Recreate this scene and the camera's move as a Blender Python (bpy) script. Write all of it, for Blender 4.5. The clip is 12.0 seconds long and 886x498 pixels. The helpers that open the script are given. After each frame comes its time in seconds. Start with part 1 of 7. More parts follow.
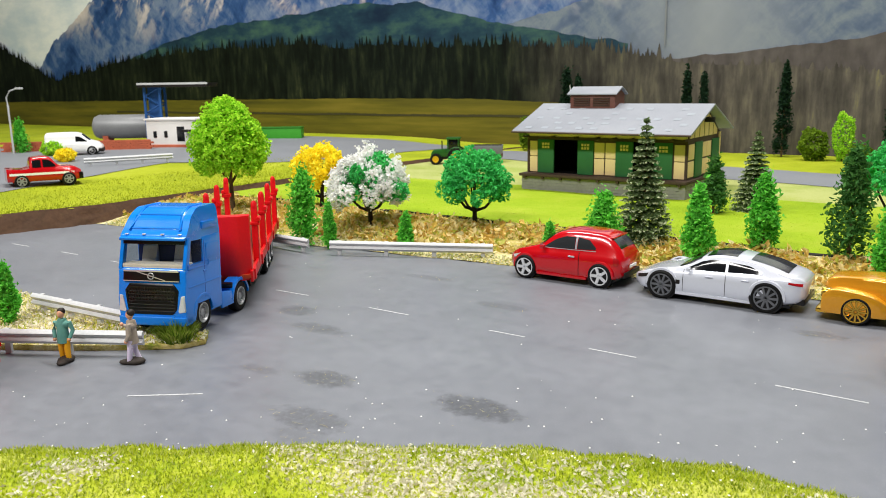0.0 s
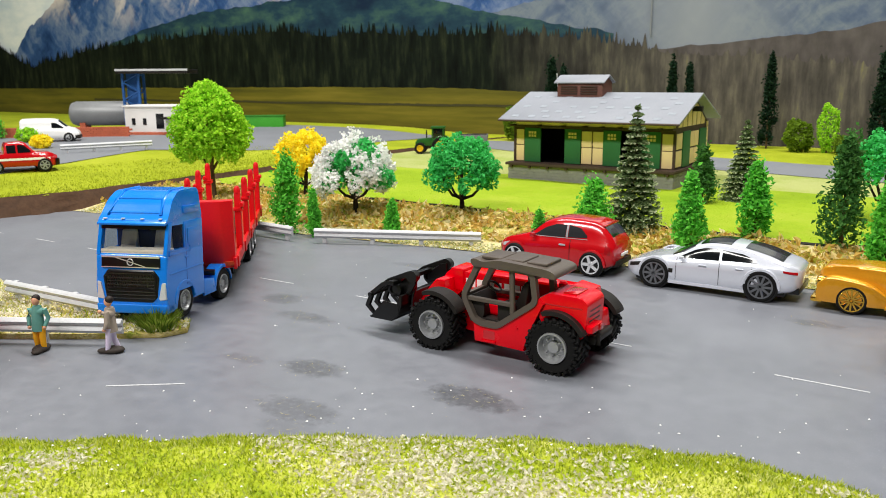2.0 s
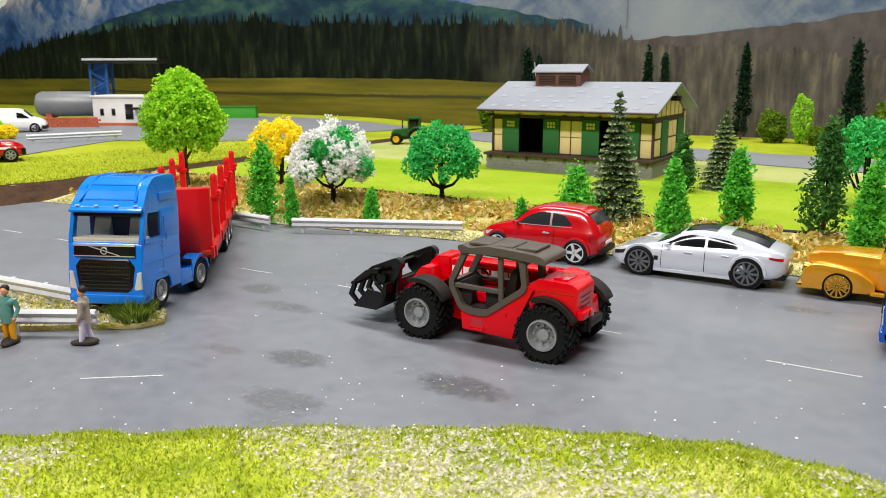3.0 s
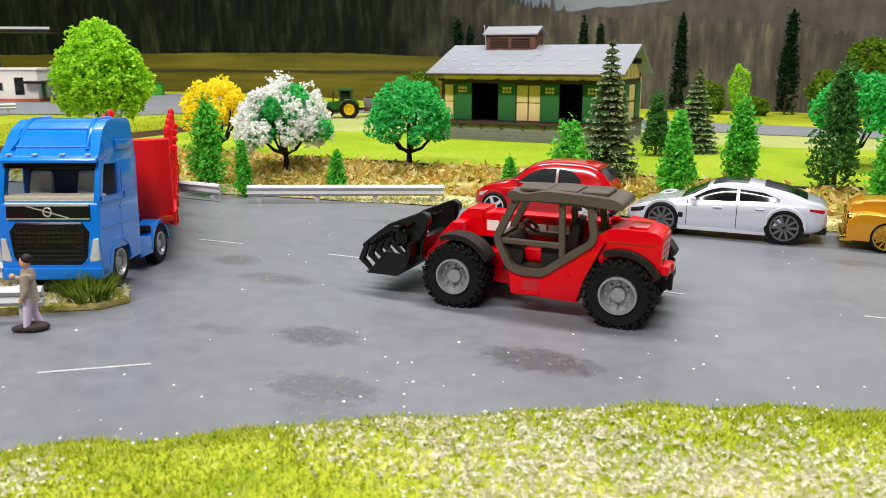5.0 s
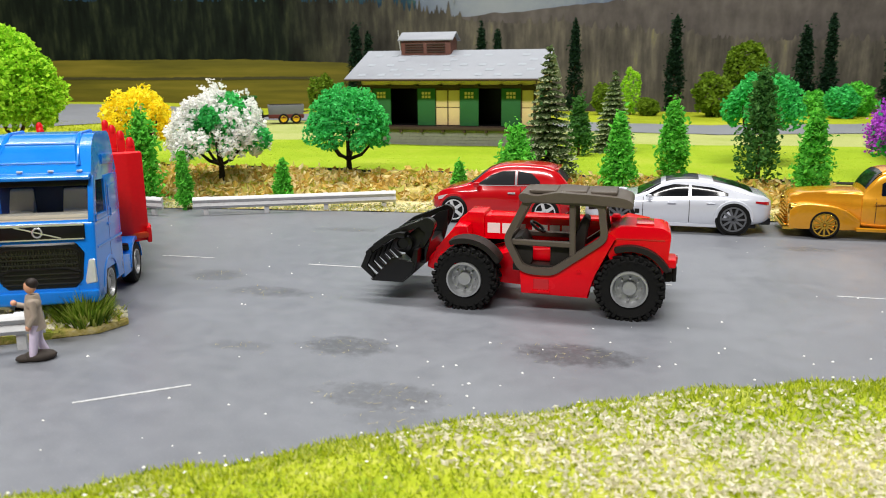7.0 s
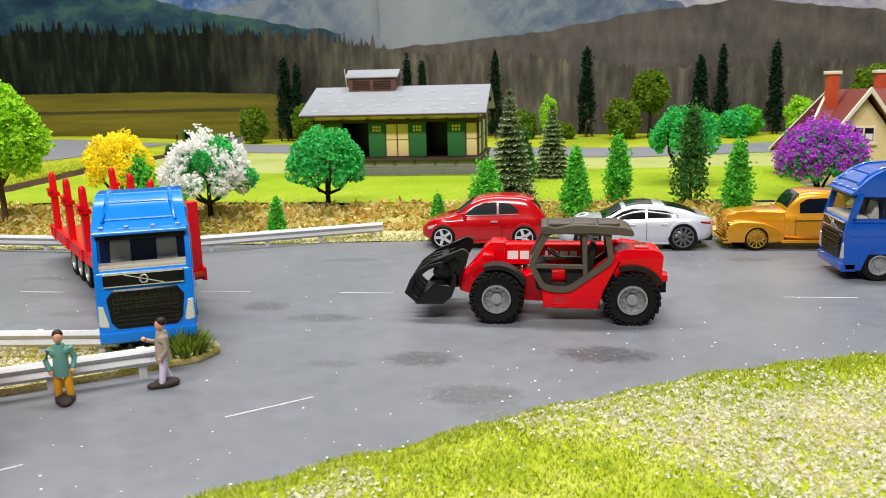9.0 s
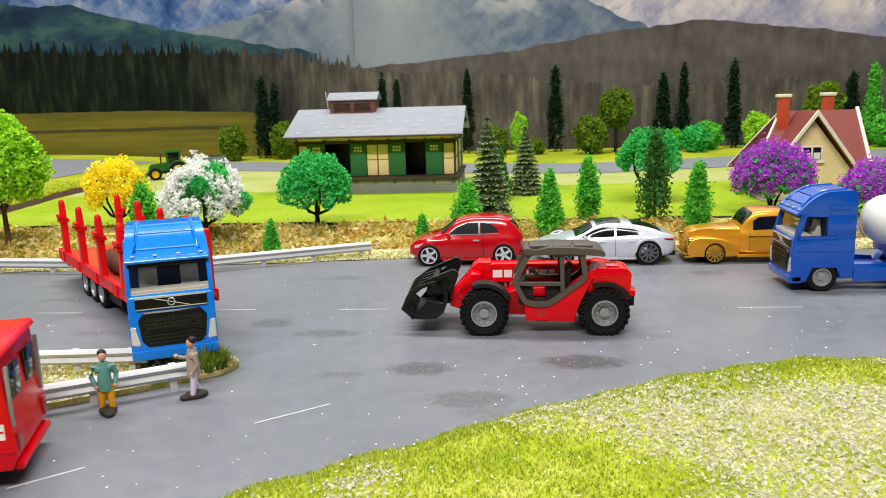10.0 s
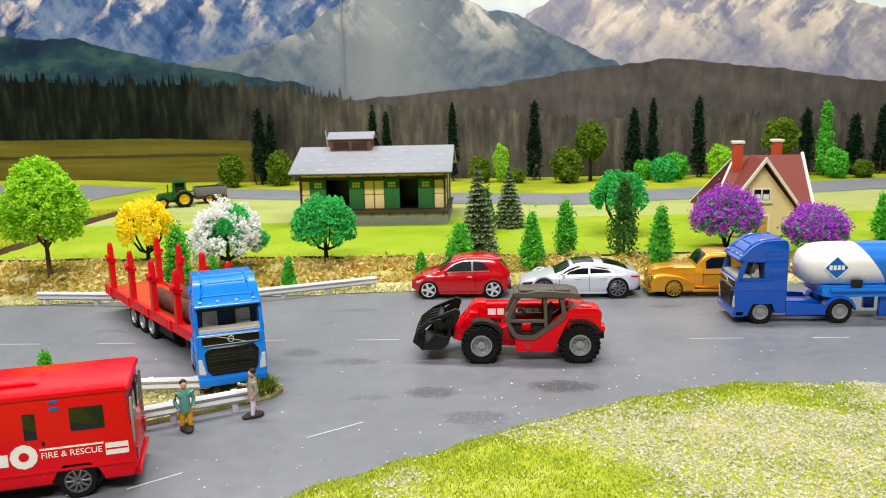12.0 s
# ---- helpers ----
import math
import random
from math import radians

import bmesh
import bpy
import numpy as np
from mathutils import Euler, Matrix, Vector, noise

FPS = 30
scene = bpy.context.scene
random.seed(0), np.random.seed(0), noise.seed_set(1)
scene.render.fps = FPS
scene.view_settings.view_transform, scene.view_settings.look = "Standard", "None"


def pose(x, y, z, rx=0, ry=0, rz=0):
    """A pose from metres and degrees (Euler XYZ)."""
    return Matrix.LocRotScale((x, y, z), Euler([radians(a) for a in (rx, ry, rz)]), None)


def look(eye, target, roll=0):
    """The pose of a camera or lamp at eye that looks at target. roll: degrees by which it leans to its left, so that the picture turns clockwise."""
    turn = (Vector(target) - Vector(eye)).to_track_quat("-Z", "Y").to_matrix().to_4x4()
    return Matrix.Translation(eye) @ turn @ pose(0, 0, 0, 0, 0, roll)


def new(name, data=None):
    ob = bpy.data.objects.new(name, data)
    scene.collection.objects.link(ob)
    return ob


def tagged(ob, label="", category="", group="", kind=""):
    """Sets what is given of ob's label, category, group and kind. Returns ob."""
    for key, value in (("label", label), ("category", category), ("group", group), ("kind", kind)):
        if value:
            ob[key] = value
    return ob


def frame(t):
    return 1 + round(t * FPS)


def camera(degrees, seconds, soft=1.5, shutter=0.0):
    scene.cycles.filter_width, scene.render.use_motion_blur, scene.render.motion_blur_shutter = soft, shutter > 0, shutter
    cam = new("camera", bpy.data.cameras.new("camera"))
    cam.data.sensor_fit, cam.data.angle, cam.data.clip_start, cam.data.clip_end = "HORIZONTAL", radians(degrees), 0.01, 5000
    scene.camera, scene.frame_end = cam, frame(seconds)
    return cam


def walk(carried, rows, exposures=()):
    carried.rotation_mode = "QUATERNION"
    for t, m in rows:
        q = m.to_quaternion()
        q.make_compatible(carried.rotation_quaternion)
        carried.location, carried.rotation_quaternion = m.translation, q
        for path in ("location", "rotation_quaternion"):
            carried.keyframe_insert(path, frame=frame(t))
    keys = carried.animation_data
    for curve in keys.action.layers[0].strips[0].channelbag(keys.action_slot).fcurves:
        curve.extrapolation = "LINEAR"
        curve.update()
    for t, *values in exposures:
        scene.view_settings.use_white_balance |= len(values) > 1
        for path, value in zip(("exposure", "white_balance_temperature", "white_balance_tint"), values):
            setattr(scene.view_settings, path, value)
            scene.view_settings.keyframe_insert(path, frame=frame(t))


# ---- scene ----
cam = camera(58.5, 12.0, soft=0.7, shutter=0.5)
cam.data.dof.use_dof, cam.data.dof.focus_distance, cam.data.dof.aperture_fstop = True, 0.31, 48.0
PATH = [
    (0, (0.0564, 0.0307, 0.1010), (-1.0640, 1.6365, -0.3070), -0.9),
    (0.5, (0.0523, 0.0352, 0.1020), (-1.0667, 1.6407, -0.3100), -0.8),
    (1, (0.0509, 0.0354, 0.0990), (-1.0605, 1.6459, -0.3160), -0.6),
    (1.5, (0.0487, 0.0352, 0.0970), (-1.0480, 1.6541, -0.3250), -0.5),
    (2, (0.0487, 0.0352, 0.0970), (-1.0298, 1.6647, -0.3310), -0.4),
    (2.5, (0.0487, 0.0352, 0.0970), (-1.0044, 1.6788, -0.3400), -0.3),
    (3, (0.0412, 0.0375, 0.0930), (-0.9758, 1.7009, -0.3500), -0.2),
    (4.8, (-0.0143, 0.0551, 0.0720), (-0.8285, 1.8193, -0.4000), -0.0),
    (5, (-0.0185, 0.0560, 0.0710), (-0.8075, 1.8329, -0.3960), -0.0),
    (5.5, (-0.0282, 0.0544, 0.0690), (-0.7498, 1.8596, -0.4000), -0.1),
    (6, (-0.0382, 0.0515, 0.0690), (-0.6860, 1.8844, -0.4000), -0.2),
    (6.5, (-0.0471, 0.0469, 0.0700), (-0.6186, 1.9055, -0.3940), -0.3),
    (7, (-0.0544, 0.0398, 0.0720), (-0.5507, 1.9222, -0.3860), -0.5),
    (7.2, (-0.0581, 0.0362, 0.0740), (-0.5213, 1.9282, -0.3800), -0.6),
    (8.8, (-0.0877, -0.0081, 0.0860), (-0.3490, 1.9292, -0.3380), -1.3),
    (9, (-0.0911, -0.0139, 0.0870), (-0.3329, 1.9265, -0.3320), -1.4),
    (9.5, (-0.0944, -0.0291, 0.0930), (-0.2942, 1.9182, -0.3170), -1.6),
    (10, (-0.0965, -0.0460, 0.0990), (-0.2605, 1.9067, -0.3010), -1.7),
    (10.5, (-0.1009, -0.0667, 0.1070), (-0.2388, 1.8898, -0.2870), -1.7),
    (11, (-0.1033, -0.0814, 0.1140), (-0.2234, 1.8772, -0.2710), -1.6),
    (11.5, (-0.1052, -0.0969, 0.1210), (-0.2142, 1.8629, -0.2600), -1.4),
    (12, (-0.1045, -0.1108, 0.1290), (-0.2088, 1.8509, -0.2470), -1.3),
]
walk(cam, [(t, look(eye, target, roll)) for t, eye, target, roll in PATH])

# ---- light ----
world = bpy.data.worlds.new("room_light")
scene.world = world
world.use_nodes = True
world.node_tree.nodes["Background"].inputs[0].default_value = (0.95, 0.97, 1.0, 1)
world.node_tree.nodes["Background"].inputs[1].default_value = 0.06
for lamp_x, lamp_y, watts in ((-0.25, -0.85, 38.0), (-0.25, 0.6, 35.0)):
    tube = bpy.data.lights.new("ceiling_tube", "AREA")
    tube.shape, tube.size, tube.size_y, tube.energy = "RECTANGLE", 1.7, 0.16, watts
    tube.color = (1.0, 0.97, 0.93)
    new("ceiling_tube", tube).matrix_basis = pose(lamp_x, lamp_y, 1.45, 34 if lamp_y < 0 else 0)
scene.view_settings.exposure = -0.08

# ---- small tools: all sizes below are in centimetres ----
U = 0.01


def S(h):
    """Linear colour from a hex string."""
    c = [int(h[i:i + 2], 16) / 255 for i in (0, 2, 4)]
    return tuple(v / 12.92 if v <= 0.04045 else ((v + 0.055) / 1.055) ** 2.4 for v in c)


def smooth(x):
    x = min(1.0, max(0.0, x))
    return x * x * (3 - 2 * x)


def along(pts, x):
    """Piecewise curve through (x, y) knots with eased ends."""
    if x <= pts[0][0]:
        return pts[0][1]
    for (a, p), (b, q) in zip(pts, pts[1:]):
        if x <= b:
            return p + (q - p) * (x - a) / (b - a)
    return pts[-1][1]


class Mat:
    """A node material under construction."""

    def __init__(self, name):
        self.m = bpy.data.materials.new(name)
        self.m.use_nodes = True
        self.n, self.l = self.m.node_tree.nodes, self.m.node_tree.links
        self.b = self.n["Principled BSDF"]
        self.co = self.n.new("ShaderNodeTexCoord").outputs["Object"]

    def noise(self, scale, detail=4, rough=0.6, co=None, out=0):
        t = self.n.new("ShaderNodeTexNoise")
        t.inputs["Scale"].default_value, t.inputs["Detail"].default_value, t.inputs["Roughness"].default_value = scale, detail, rough
        self.l.new(co or self.co, t.inputs["Vector"])
        return t.outputs[out]

    def ramp(self, fac, stops):
        r = self.n.new("ShaderNodeValToRGB")
        while len(r.color_ramp.elements) < len(stops):
            r.color_ramp.elements.new(0.5)
        for e, (p, c) in zip(r.color_ramp.elements, stops):
            e.position, e.color = p, (*(c if len(c) == 3 else c[:3]), 1)
        self.l.new(fac, r.inputs[0])
        return r.outputs[0]

    def mix(self, fac, a, b, kind="MIX"):
        x = self.n.new("ShaderNodeMix")
        x.data_type, x.blend_type = "RGBA", kind
        for v, i in ((fac, 0), (a, 6), (b, 7)):
            if isinstance(v, (int, float)):
                x.inputs[i].default_value = v
            elif isinstance(v, tuple):
                x.inputs[i].default_value = (*v, 1)
            else:
                self.l.new(v, x.inputs[i])
        return x.outputs[2]

    def math(self, op, a, b=0.0):
        x = self.n.new("ShaderNodeMath")
        x.operation = op
        for v, i in ((a, 0), (b, 1)):
            if isinstance(v, (int, float)):
                x.inputs[i].default_value = v
            else:
                self.l.new(v, x.inputs[i])
        return x.outputs[0]

    def scaled(self, sx, sy, sz, loc=(0, 0, 0), rot=(0, 0, 0)):
        x = self.n.new("ShaderNodeMapping")
        x.inputs["Scale"].default_value, x.inputs["Location"].default_value, x.inputs["Rotation"].default_value = (sx, sy, sz), loc, rot
        self.l.new(self.co, x.inputs[0])
        return x.outputs[0]

    def bump(self, height, strength, dist=0.0004):
        x = self.n.new("ShaderNodeBump")
        x.inputs["Strength"].default_value, x.inputs["Distance"].default_value = strength, dist
        self.l.new(height, x.inputs["Height"])
        self.l.new(x.outputs[0], self.b.inputs["Normal"])

    def random(self, island=False):
        if island:
            return self.n.new("ShaderNodeNewGeometry").outputs["Random Per Island"]
        return self.n.new("ShaderNodeObjectInfo").outputs["Random"]

    def done(self, colour, rough=0.5, metal=0.0, coat=0.0, spec=0.5):
        if isinstance(colour, tuple):
            self.b.inputs["Base Color"].default_value = (*colour, 1)
        else:
            self.l.new(colour, self.b.inputs["Base Color"])
        if isinstance(rough, (int, float)):
            self.b.inputs["Roughness"].default_value = rough
        else:
            self.l.new(rough, self.b.inputs["Roughness"])
        self.b.inputs["Metallic"].default_value = metal
        self.b.inputs["Coat Weight"].default_value = coat
        self.b.inputs["Coat Roughness"].default_value = 0.06
        self.b.inputs["Specular IOR Level"].default_value = spec
        return self.m


def paint(name, h, rough=0.35, metal=0.0, coat=0.0, var=0.12, fine=900, coarse=90, bump=0.08, spec=0.35):
    """A surface of one colour with fine grain, faint blotches and slight relief."""
    m, c = Mat(name), S(h)
    n1, n2 = m.noise(fine, 3), m.noise(coarse, 4)
    f = m.math("MULTIPLY", m.math("ADD", n1, n2), 0.5)
    col = m.ramp(f, ((0.3, tuple(v * (1 - var) for v in c)), (0.7, tuple(min(1, v * (1 + var)) for v in c))))
    m.bump(n1, bump, 0.0003)
    return m.done(col, m.math("ADD", m.math("MULTIPLY", n2, 0.2), max(0.02, rough - 0.1)), metal, coat, spec)


def thin(m, col, rough, share=0.4):
    """A thin leaf: part of the light passes through it."""
    m.done(col, rough, spec=0.2)
    tr, mx = m.n.new("ShaderNodeBsdfTranslucent"), m.n.new("ShaderNodeMixShader")
    m.l.new(col, tr.inputs[0])
    mx.inputs[0].default_value = share
    m.l.new(m.b.outputs[0], mx.inputs[1])
    m.l.new(tr.outputs[0], mx.inputs[2])
    m.l.new(mx.outputs[0], m.n["Material Output"].inputs[0])
    return m.m


def leafy(name, dark, light, rough=0.7):
    """Flock foliage: every leaf its own shade between two greens."""
    m = Mat(name)
    col = m.mix(m.noise(120, 2), m.ramp(m.random(True), ((0.0, S(dark)), (1.0, S(light)))), S(light), "MIX")
    col = m.mix(0.55, col, m.ramp(m.random(True), ((0.0, S(dark)), (1.0, S(light)))))
    return thin(m, col, rough)


def link(name, verts, faces, material, parent=None, label="", shade=False, u=U):
    me = bpy.data.meshes.new(name)
    me.from_pydata([(x * u, y * u, z * u) for x, y, z in verts], [], faces)
    me.materials.append(material)
    if shade:
        me.polygons.foreach_set("use_smooth", [True] * len(me.polygons))
    me.update()
    ob = new(name, me)
    ob.parent = parent
    return tagged(ob, label)


def part(name, bm, material, parent=None, label="", angle=35):
    """Links a bmesh, in centimetres, as one mesh object under a thing or part."""
    bmesh.ops.recalc_face_normals(bm, faces=bm.faces)
    bmesh.ops.scale(bm, vec=(U, U, U), verts=bm.verts)
    me = bpy.data.meshes.new(name)
    for f in bm.faces:
        f.smooth = True
    for e in bm.edges:
        if len(e.link_faces) == 2 and e.calc_face_angle(0) > radians(angle):
            e.smooth = False
    bm.to_mesh(me)
    bm.free()
    me.materials.append(material)
    ob = new(name, me)
    ob.parent = parent
    return tagged(ob, label)


def thing(name, x, y, z, rz, label, category, group="", rx=0, ry=0, kind=""):
    ob = new(name)
    ob.empty_display_size = 0.01
    ob.matrix_basis = pose(x * U, y * U, z * U, rx, ry, rz)
    return tagged(ob, label, category, group, kind)


def box(bm, x0, x1, y0, y1, z0, z1, bevel=0.0, seg=2, m=None):
    vs = bmesh.ops.create_cube(bm, size=1)["verts"]
    for v in vs:
        v.co = Vector(((x0 + x1) / 2 + v.co.x * (x1 - x0), (y0 + y1) / 2 + v.co.y * (y1 - y0), (z0 + z1) / 2 + v.co.z * (z1 - z0)))
    if m:
        bmesh.ops.transform(bm, matrix=m, verts=vs)
    if bevel:
        es = list({e for v in vs for e in v.link_edges})
        bmesh.ops.bevel(bm, geom=es, offset=bevel, segments=seg, profile=0.6, affect="EDGES", clamp_overlap=True)
    return bm


def prism(bm, profile, y0, y1, bevel=0.0, seg=2, axis="y"):
    """An (x, z) outline pushed from y0 to y1 (axis y), or an (x, y) outline from z0 to z1 (axis z), or (y, z) along x."""
    def p(a, b, c):
        return {"y": (a, c, b), "z": (a, b, c), "x": (c, a, b)}[axis]
    lo = [bm.verts.new(p(a, b, y0)) for a, b in profile]
    hi = [bm.verts.new(p(a, b, y1)) for a, b in profile]
    n = len(profile)
    fs = [bm.faces.new(lo), bm.faces.new(hi[::-1])]
    for i in range(n):
        fs.append(bm.faces.new((lo[i], hi[i], hi[(i + 1) % n], lo[(i + 1) % n])))
    if bevel:
        bmesh.ops.bevel(bm, geom=list({e for f in fs for e in f.edges}), offset=bevel, segments=seg, profile=0.6, affect="EDGES", clamp_overlap=True)
    return bm


def lathe(bm, profile, axis="y", seg=24, c=(0, 0, 0), caps=True):
    """Turns (r, h) points round an axis through c; h runs along the axis."""
    rings = []
    for r, h in profile:
        ring = []
        for i in range(seg):
            a = 2 * math.pi * i / seg
            p, q = r * math.cos(a), r * math.sin(a)
            co = {"y": (p, h, q), "z": (p, q, h), "x": (h, p, q)}[axis]
            ring.append(bm.verts.new((co[0] + c[0], co[1] + c[1], co[2] + c[2])))
        rings.append(ring)
    for a, b in zip(rings, rings[1:]):
        for i in range(seg):
            bm.faces.new((a[i], a[(i + 1) % seg], b[(i + 1) % seg], b[i]))
    for ring, (r, h) in ((rings[0], profile[0]), (rings[-1], profile[-1])):
        if caps and r > 1e-3:
            bm.faces.new(ring)
    return bm


def tubes(bm, pts, r, seg=6, r2=None):
    """A round bar through points, tapering from r to r2."""
    pts = [Vector(p) for p in pts]
    rings = []
    for i, p in enumerate(pts):
        d = (pts[min(i + 1, len(pts) - 1)] - pts[max(i - 1, 0)]).normalized()
        a = d.orthogonal().normalized()
        b = d.cross(a)
        rr = r + ((r if r2 is None else r2) - r) * i / max(1, len(pts) - 1)
        rings.append([bm.verts.new(p + rr * (a * math.cos(2 * math.pi * k / seg) + b * math.sin(2 * math.pi * k / seg))) for k in range(seg)])
    for a, b in zip(rings, rings[1:]):
        k0 = min(range(seg), key=lambda k: (b[k].co - a[0].co).length)
        for i in range(seg):
            bm.faces.new((a[i], a[(i + 1) % seg], b[(i + 1 + k0) % seg], b[(i + k0) % seg]))
    bm.faces.new(rings[0])
    bm.faces.new(rings[-1])
    return bm


def B():
    return bmesh.new()


def flakes(points, size, rng, flat=0.0, stretch=1.6):
    """Small bent leaves, one at each point: returns vertices and faces."""
    n = len(points)
    d = rng.normal(size=(n, 3))
    d[:, 2] *= (1 - flat)
    d /= np.linalg.norm(d, axis=1)[:, None]
    e = rng.normal(size=(n, 3))
    e -= d * np.sum(d * e, axis=1)[:, None]
    e /= np.linalg.norm(e, axis=1)[:, None]
    k = np.cross(d, e)
    s = size * rng.uniform(0.6, 1.4, (n, 1))
    p = np.asarray(points, float)
    v = np.stack((p - d * s * stretch / 2, p + e * s / 2 + k * s * 0.2, p + d * s * stretch / 2, p - e * s / 2 + k * s * 0.2), 1).reshape(-1, 3)
    i = np.arange(n) * 4
    f = np.concatenate((np.stack((i, i + 1, i + 2), 1), np.stack((i, i + 2, i + 3), 1)))
    return v.tolist(), f.tolist()


def blades(points, height, width, rng, lean=0.5):
    """Thin upright fibres rooted at the points."""
    n = len(points)
    p = np.asarray(points, float)
    a = rng.uniform(0, 2 * np.pi, n)
    h = height * rng.uniform(0.5, 1.3, n)
    w = np.stack((np.cos(a), np.sin(a), 0 * a), 1) * width / 2
    b = rng.uniform(0, 2 * np.pi, n)
    l = lean * rng.uniform(0.1, 1.0, n) * h
    tip = p + np.stack((np.cos(b) * l, np.sin(b) * l, h), 1)
    v = np.stack((p - w, p + w, tip), 1).reshape(-1, 3)
    i = np.arange(n) * 3
    return v.tolist(), np.stack((i, i + 1, i + 2), 1).tolist()


# ---- materials ----
def road_material():
    m = Mat("grey_road_paint")
    fine, mid, big = m.noise(2500, 2), m.noise(160, 5), m.noise(14, 4)
    col = m.ramp(m.math("ADD", m.math("MULTIPLY", big, 0.6), m.math("MULTIPLY", mid, 0.4)), ((0.3, S("65686f")), (0.7, S("7e8188"))))
    col = m.mix(m.ramp(fine, ((0.62, (0, 0, 0)), (0.75, (1, 1, 1)))), col, S("8d9096"))
    xyz = m.n.new("ShaderNodeSeparateXYZ")
    m.l.new(m.co, xyz.inputs[0])
    wob = m.math("MULTIPLY", m.math("SUBTRACT", m.noise(150, 6, 0.75), 0.5), 2.6)
    gaps = m.ramp(m.noise(420, 6, 0.75), ((0.34, (0.35,) * 3), (0.52, (1, 1, 1))))
    for x, y, rx, ry, k in STAINS:
        dx = m.math("POWER", m.math("ABSOLUTE", m.math("DIVIDE", m.math("SUBTRACT", xyz.outputs[0], x * U), rx * U)), 2.0)
        dy = m.math("POWER", m.math("ABSOLUTE", m.math("DIVIDE", m.math("SUBTRACT", xyz.outputs[1], y * U), ry * U)), 2.0)
        d = m.math("ADD", m.math("ADD", dx, dy), wob)
        mask = m.ramp(d, ((0.35, (k * 0.8,) * 3), (1.0, (0, 0, 0))))
        col = m.mix(m.math("MULTIPLY", mask, gaps), col, S("333437"))
    m.bump(m.math("ADD", fine, m.math("MULTIPLY", mid, 0.6)), 0.15, 0.0002)
    return m.done(col, m.math("ADD", m.math("MULTIPLY", mid, 0.25), 0.3), spec=0.5)


def grass_material(name, stops, scale=25, fine=700):
    m = Mat(name)
    f = m.math("ADD", m.math("MULTIPLY", m.noise(scale, 5, 0.65), 0.75), m.math("MULTIPLY", m.noise(fine, 3), 0.25))
    m.bump(m.noise(fine, 3, 0.8), 0.8, 0.0012)
    return m.done(m.ramp(f, stops), 0.85, spec=0.2)


def fibre_material(name, cols):
    m = Mat(name)
    a = m.ramp(m.random(True), tuple((i / (len(cols) - 1), S(c)) for i, c in enumerate(cols)))
    return thin(m, a, 0.7, 0.35)


# oil stains: place, half-sizes and strength
STAINS = ((-12.9, 22.3, 1.4, 0.75, 0.7), (-7.0, 23.0, 1.7, 0.85, 0.8), (-10.9, 19.5, 1.7, 0.8, 0.55), (-10.1, 18.4, 1.5, 0.6, 0.3), (-17.2, 26.5, 1.6, 0.6, 0.5),
          (-20.0, 28.0, 1.2, 0.8, 0.45), (-18.4, 36.3, 1.6, 0.5, 0.4), (0.6, 36.6, 1.2, 0.5, 0.5), (-12.4, 33.5, 1.6, 0.5, 0.35), (-15.6, 21.7, 1.0, 0.4, 0.3))
ROAD = road_material()
ASPHALT = paint("far_asphalt", "7d8085", 0.6, var=0.12, coarse=30)
TURF = grass_material("foreground_turf", ((0.36, S("7c9418")), (0.5, S("a8b428")), (0.62, S("c6c668"))), 38)
FIELD = grass_material("field_grass", ((0.35, S("7f9c14")), (0.52, S("94ae1e")), (0.68, S("a8b43a"))), 12)
PALE = grass_material("pale_field_grass", ((0.35, S("90a244")), (0.52, S("aeb470")), (0.68, S("9ca84e"))), 10)
PLATEAU = grass_material("plateau_grass", ((0.35, S("86941a")), (0.52, S("a0ab1e")), (0.68, S("b6bb3e"))), 9)
VERGE = grass_material("verge_litter", ((0.35, S("7a8a2a")), (0.47, S("b9a760")), (0.58, S("d8cfa0")), (0.7, S("8f7a3c"))), 60)
SOIL = paint("brown_earth", "4e3828", 0.9, var=0.35, fine=400, coarse=60, bump=0.7)
WHITE_LINE = paint("road_marking_white", "b9bbbd", 0.6, var=0.25, coarse=500)
GREY_PLASTIC = paint("grey_plastic", "c2c4c6", 0.4)
BARK = paint("dark_bark", "2a211a", 0.85, var=0.4, bump=0.6)
BROWN_BARK = paint("brown_bark", "5a4630", 0.85, var=0.35, bump=0.6)
GREEN_BRIGHT = leafy("spring_green_flock", "5ea40c", "ccfc48")
GREEN_MID = leafy("emerald_flock", "0a7c2e", "5ee47c")
GREEN_THUJA = leafy("thuja_flock", "1c8020", "86ec58")
GREEN_DEEP = leafy("deep_green_flock", "2a6028", "5a9046")
GREEN_FAR = leafy("distant_conifer_flock", "0d2414", "23402a")
GREEN_OLIVE = leafy("olive_bush_flock", "4a6a14", "7d9a26")
YELLOW_FLOWER = leafy("yellow_blossom", "ffe000", "fff84a")
WHITE_FLOWER = leafy("white_blossom", "f0f0ea", "ffffff")
PURPLE_FLOWER = leafy("purple_blossom", "a020c4", "dc70f0")
SPRUCE = leafy("spruce_needles", "465c34", "7c9260")
SPRUCE_TIP = leafy("frosted_needle_tips", "a0b084", "d0d8b4")
DRY = fibre_material("dry_leaf_litter", ("b48c3c", "e0c068", "f2e6b4", "d4b454", "a4b040", "f0dc94"))
GRASS_FIBRE = fibre_material("turf_fibres", ("6c8614", "9cae1c", "c4cc34", "b0bc26", "dcde8c", "88a01a"))
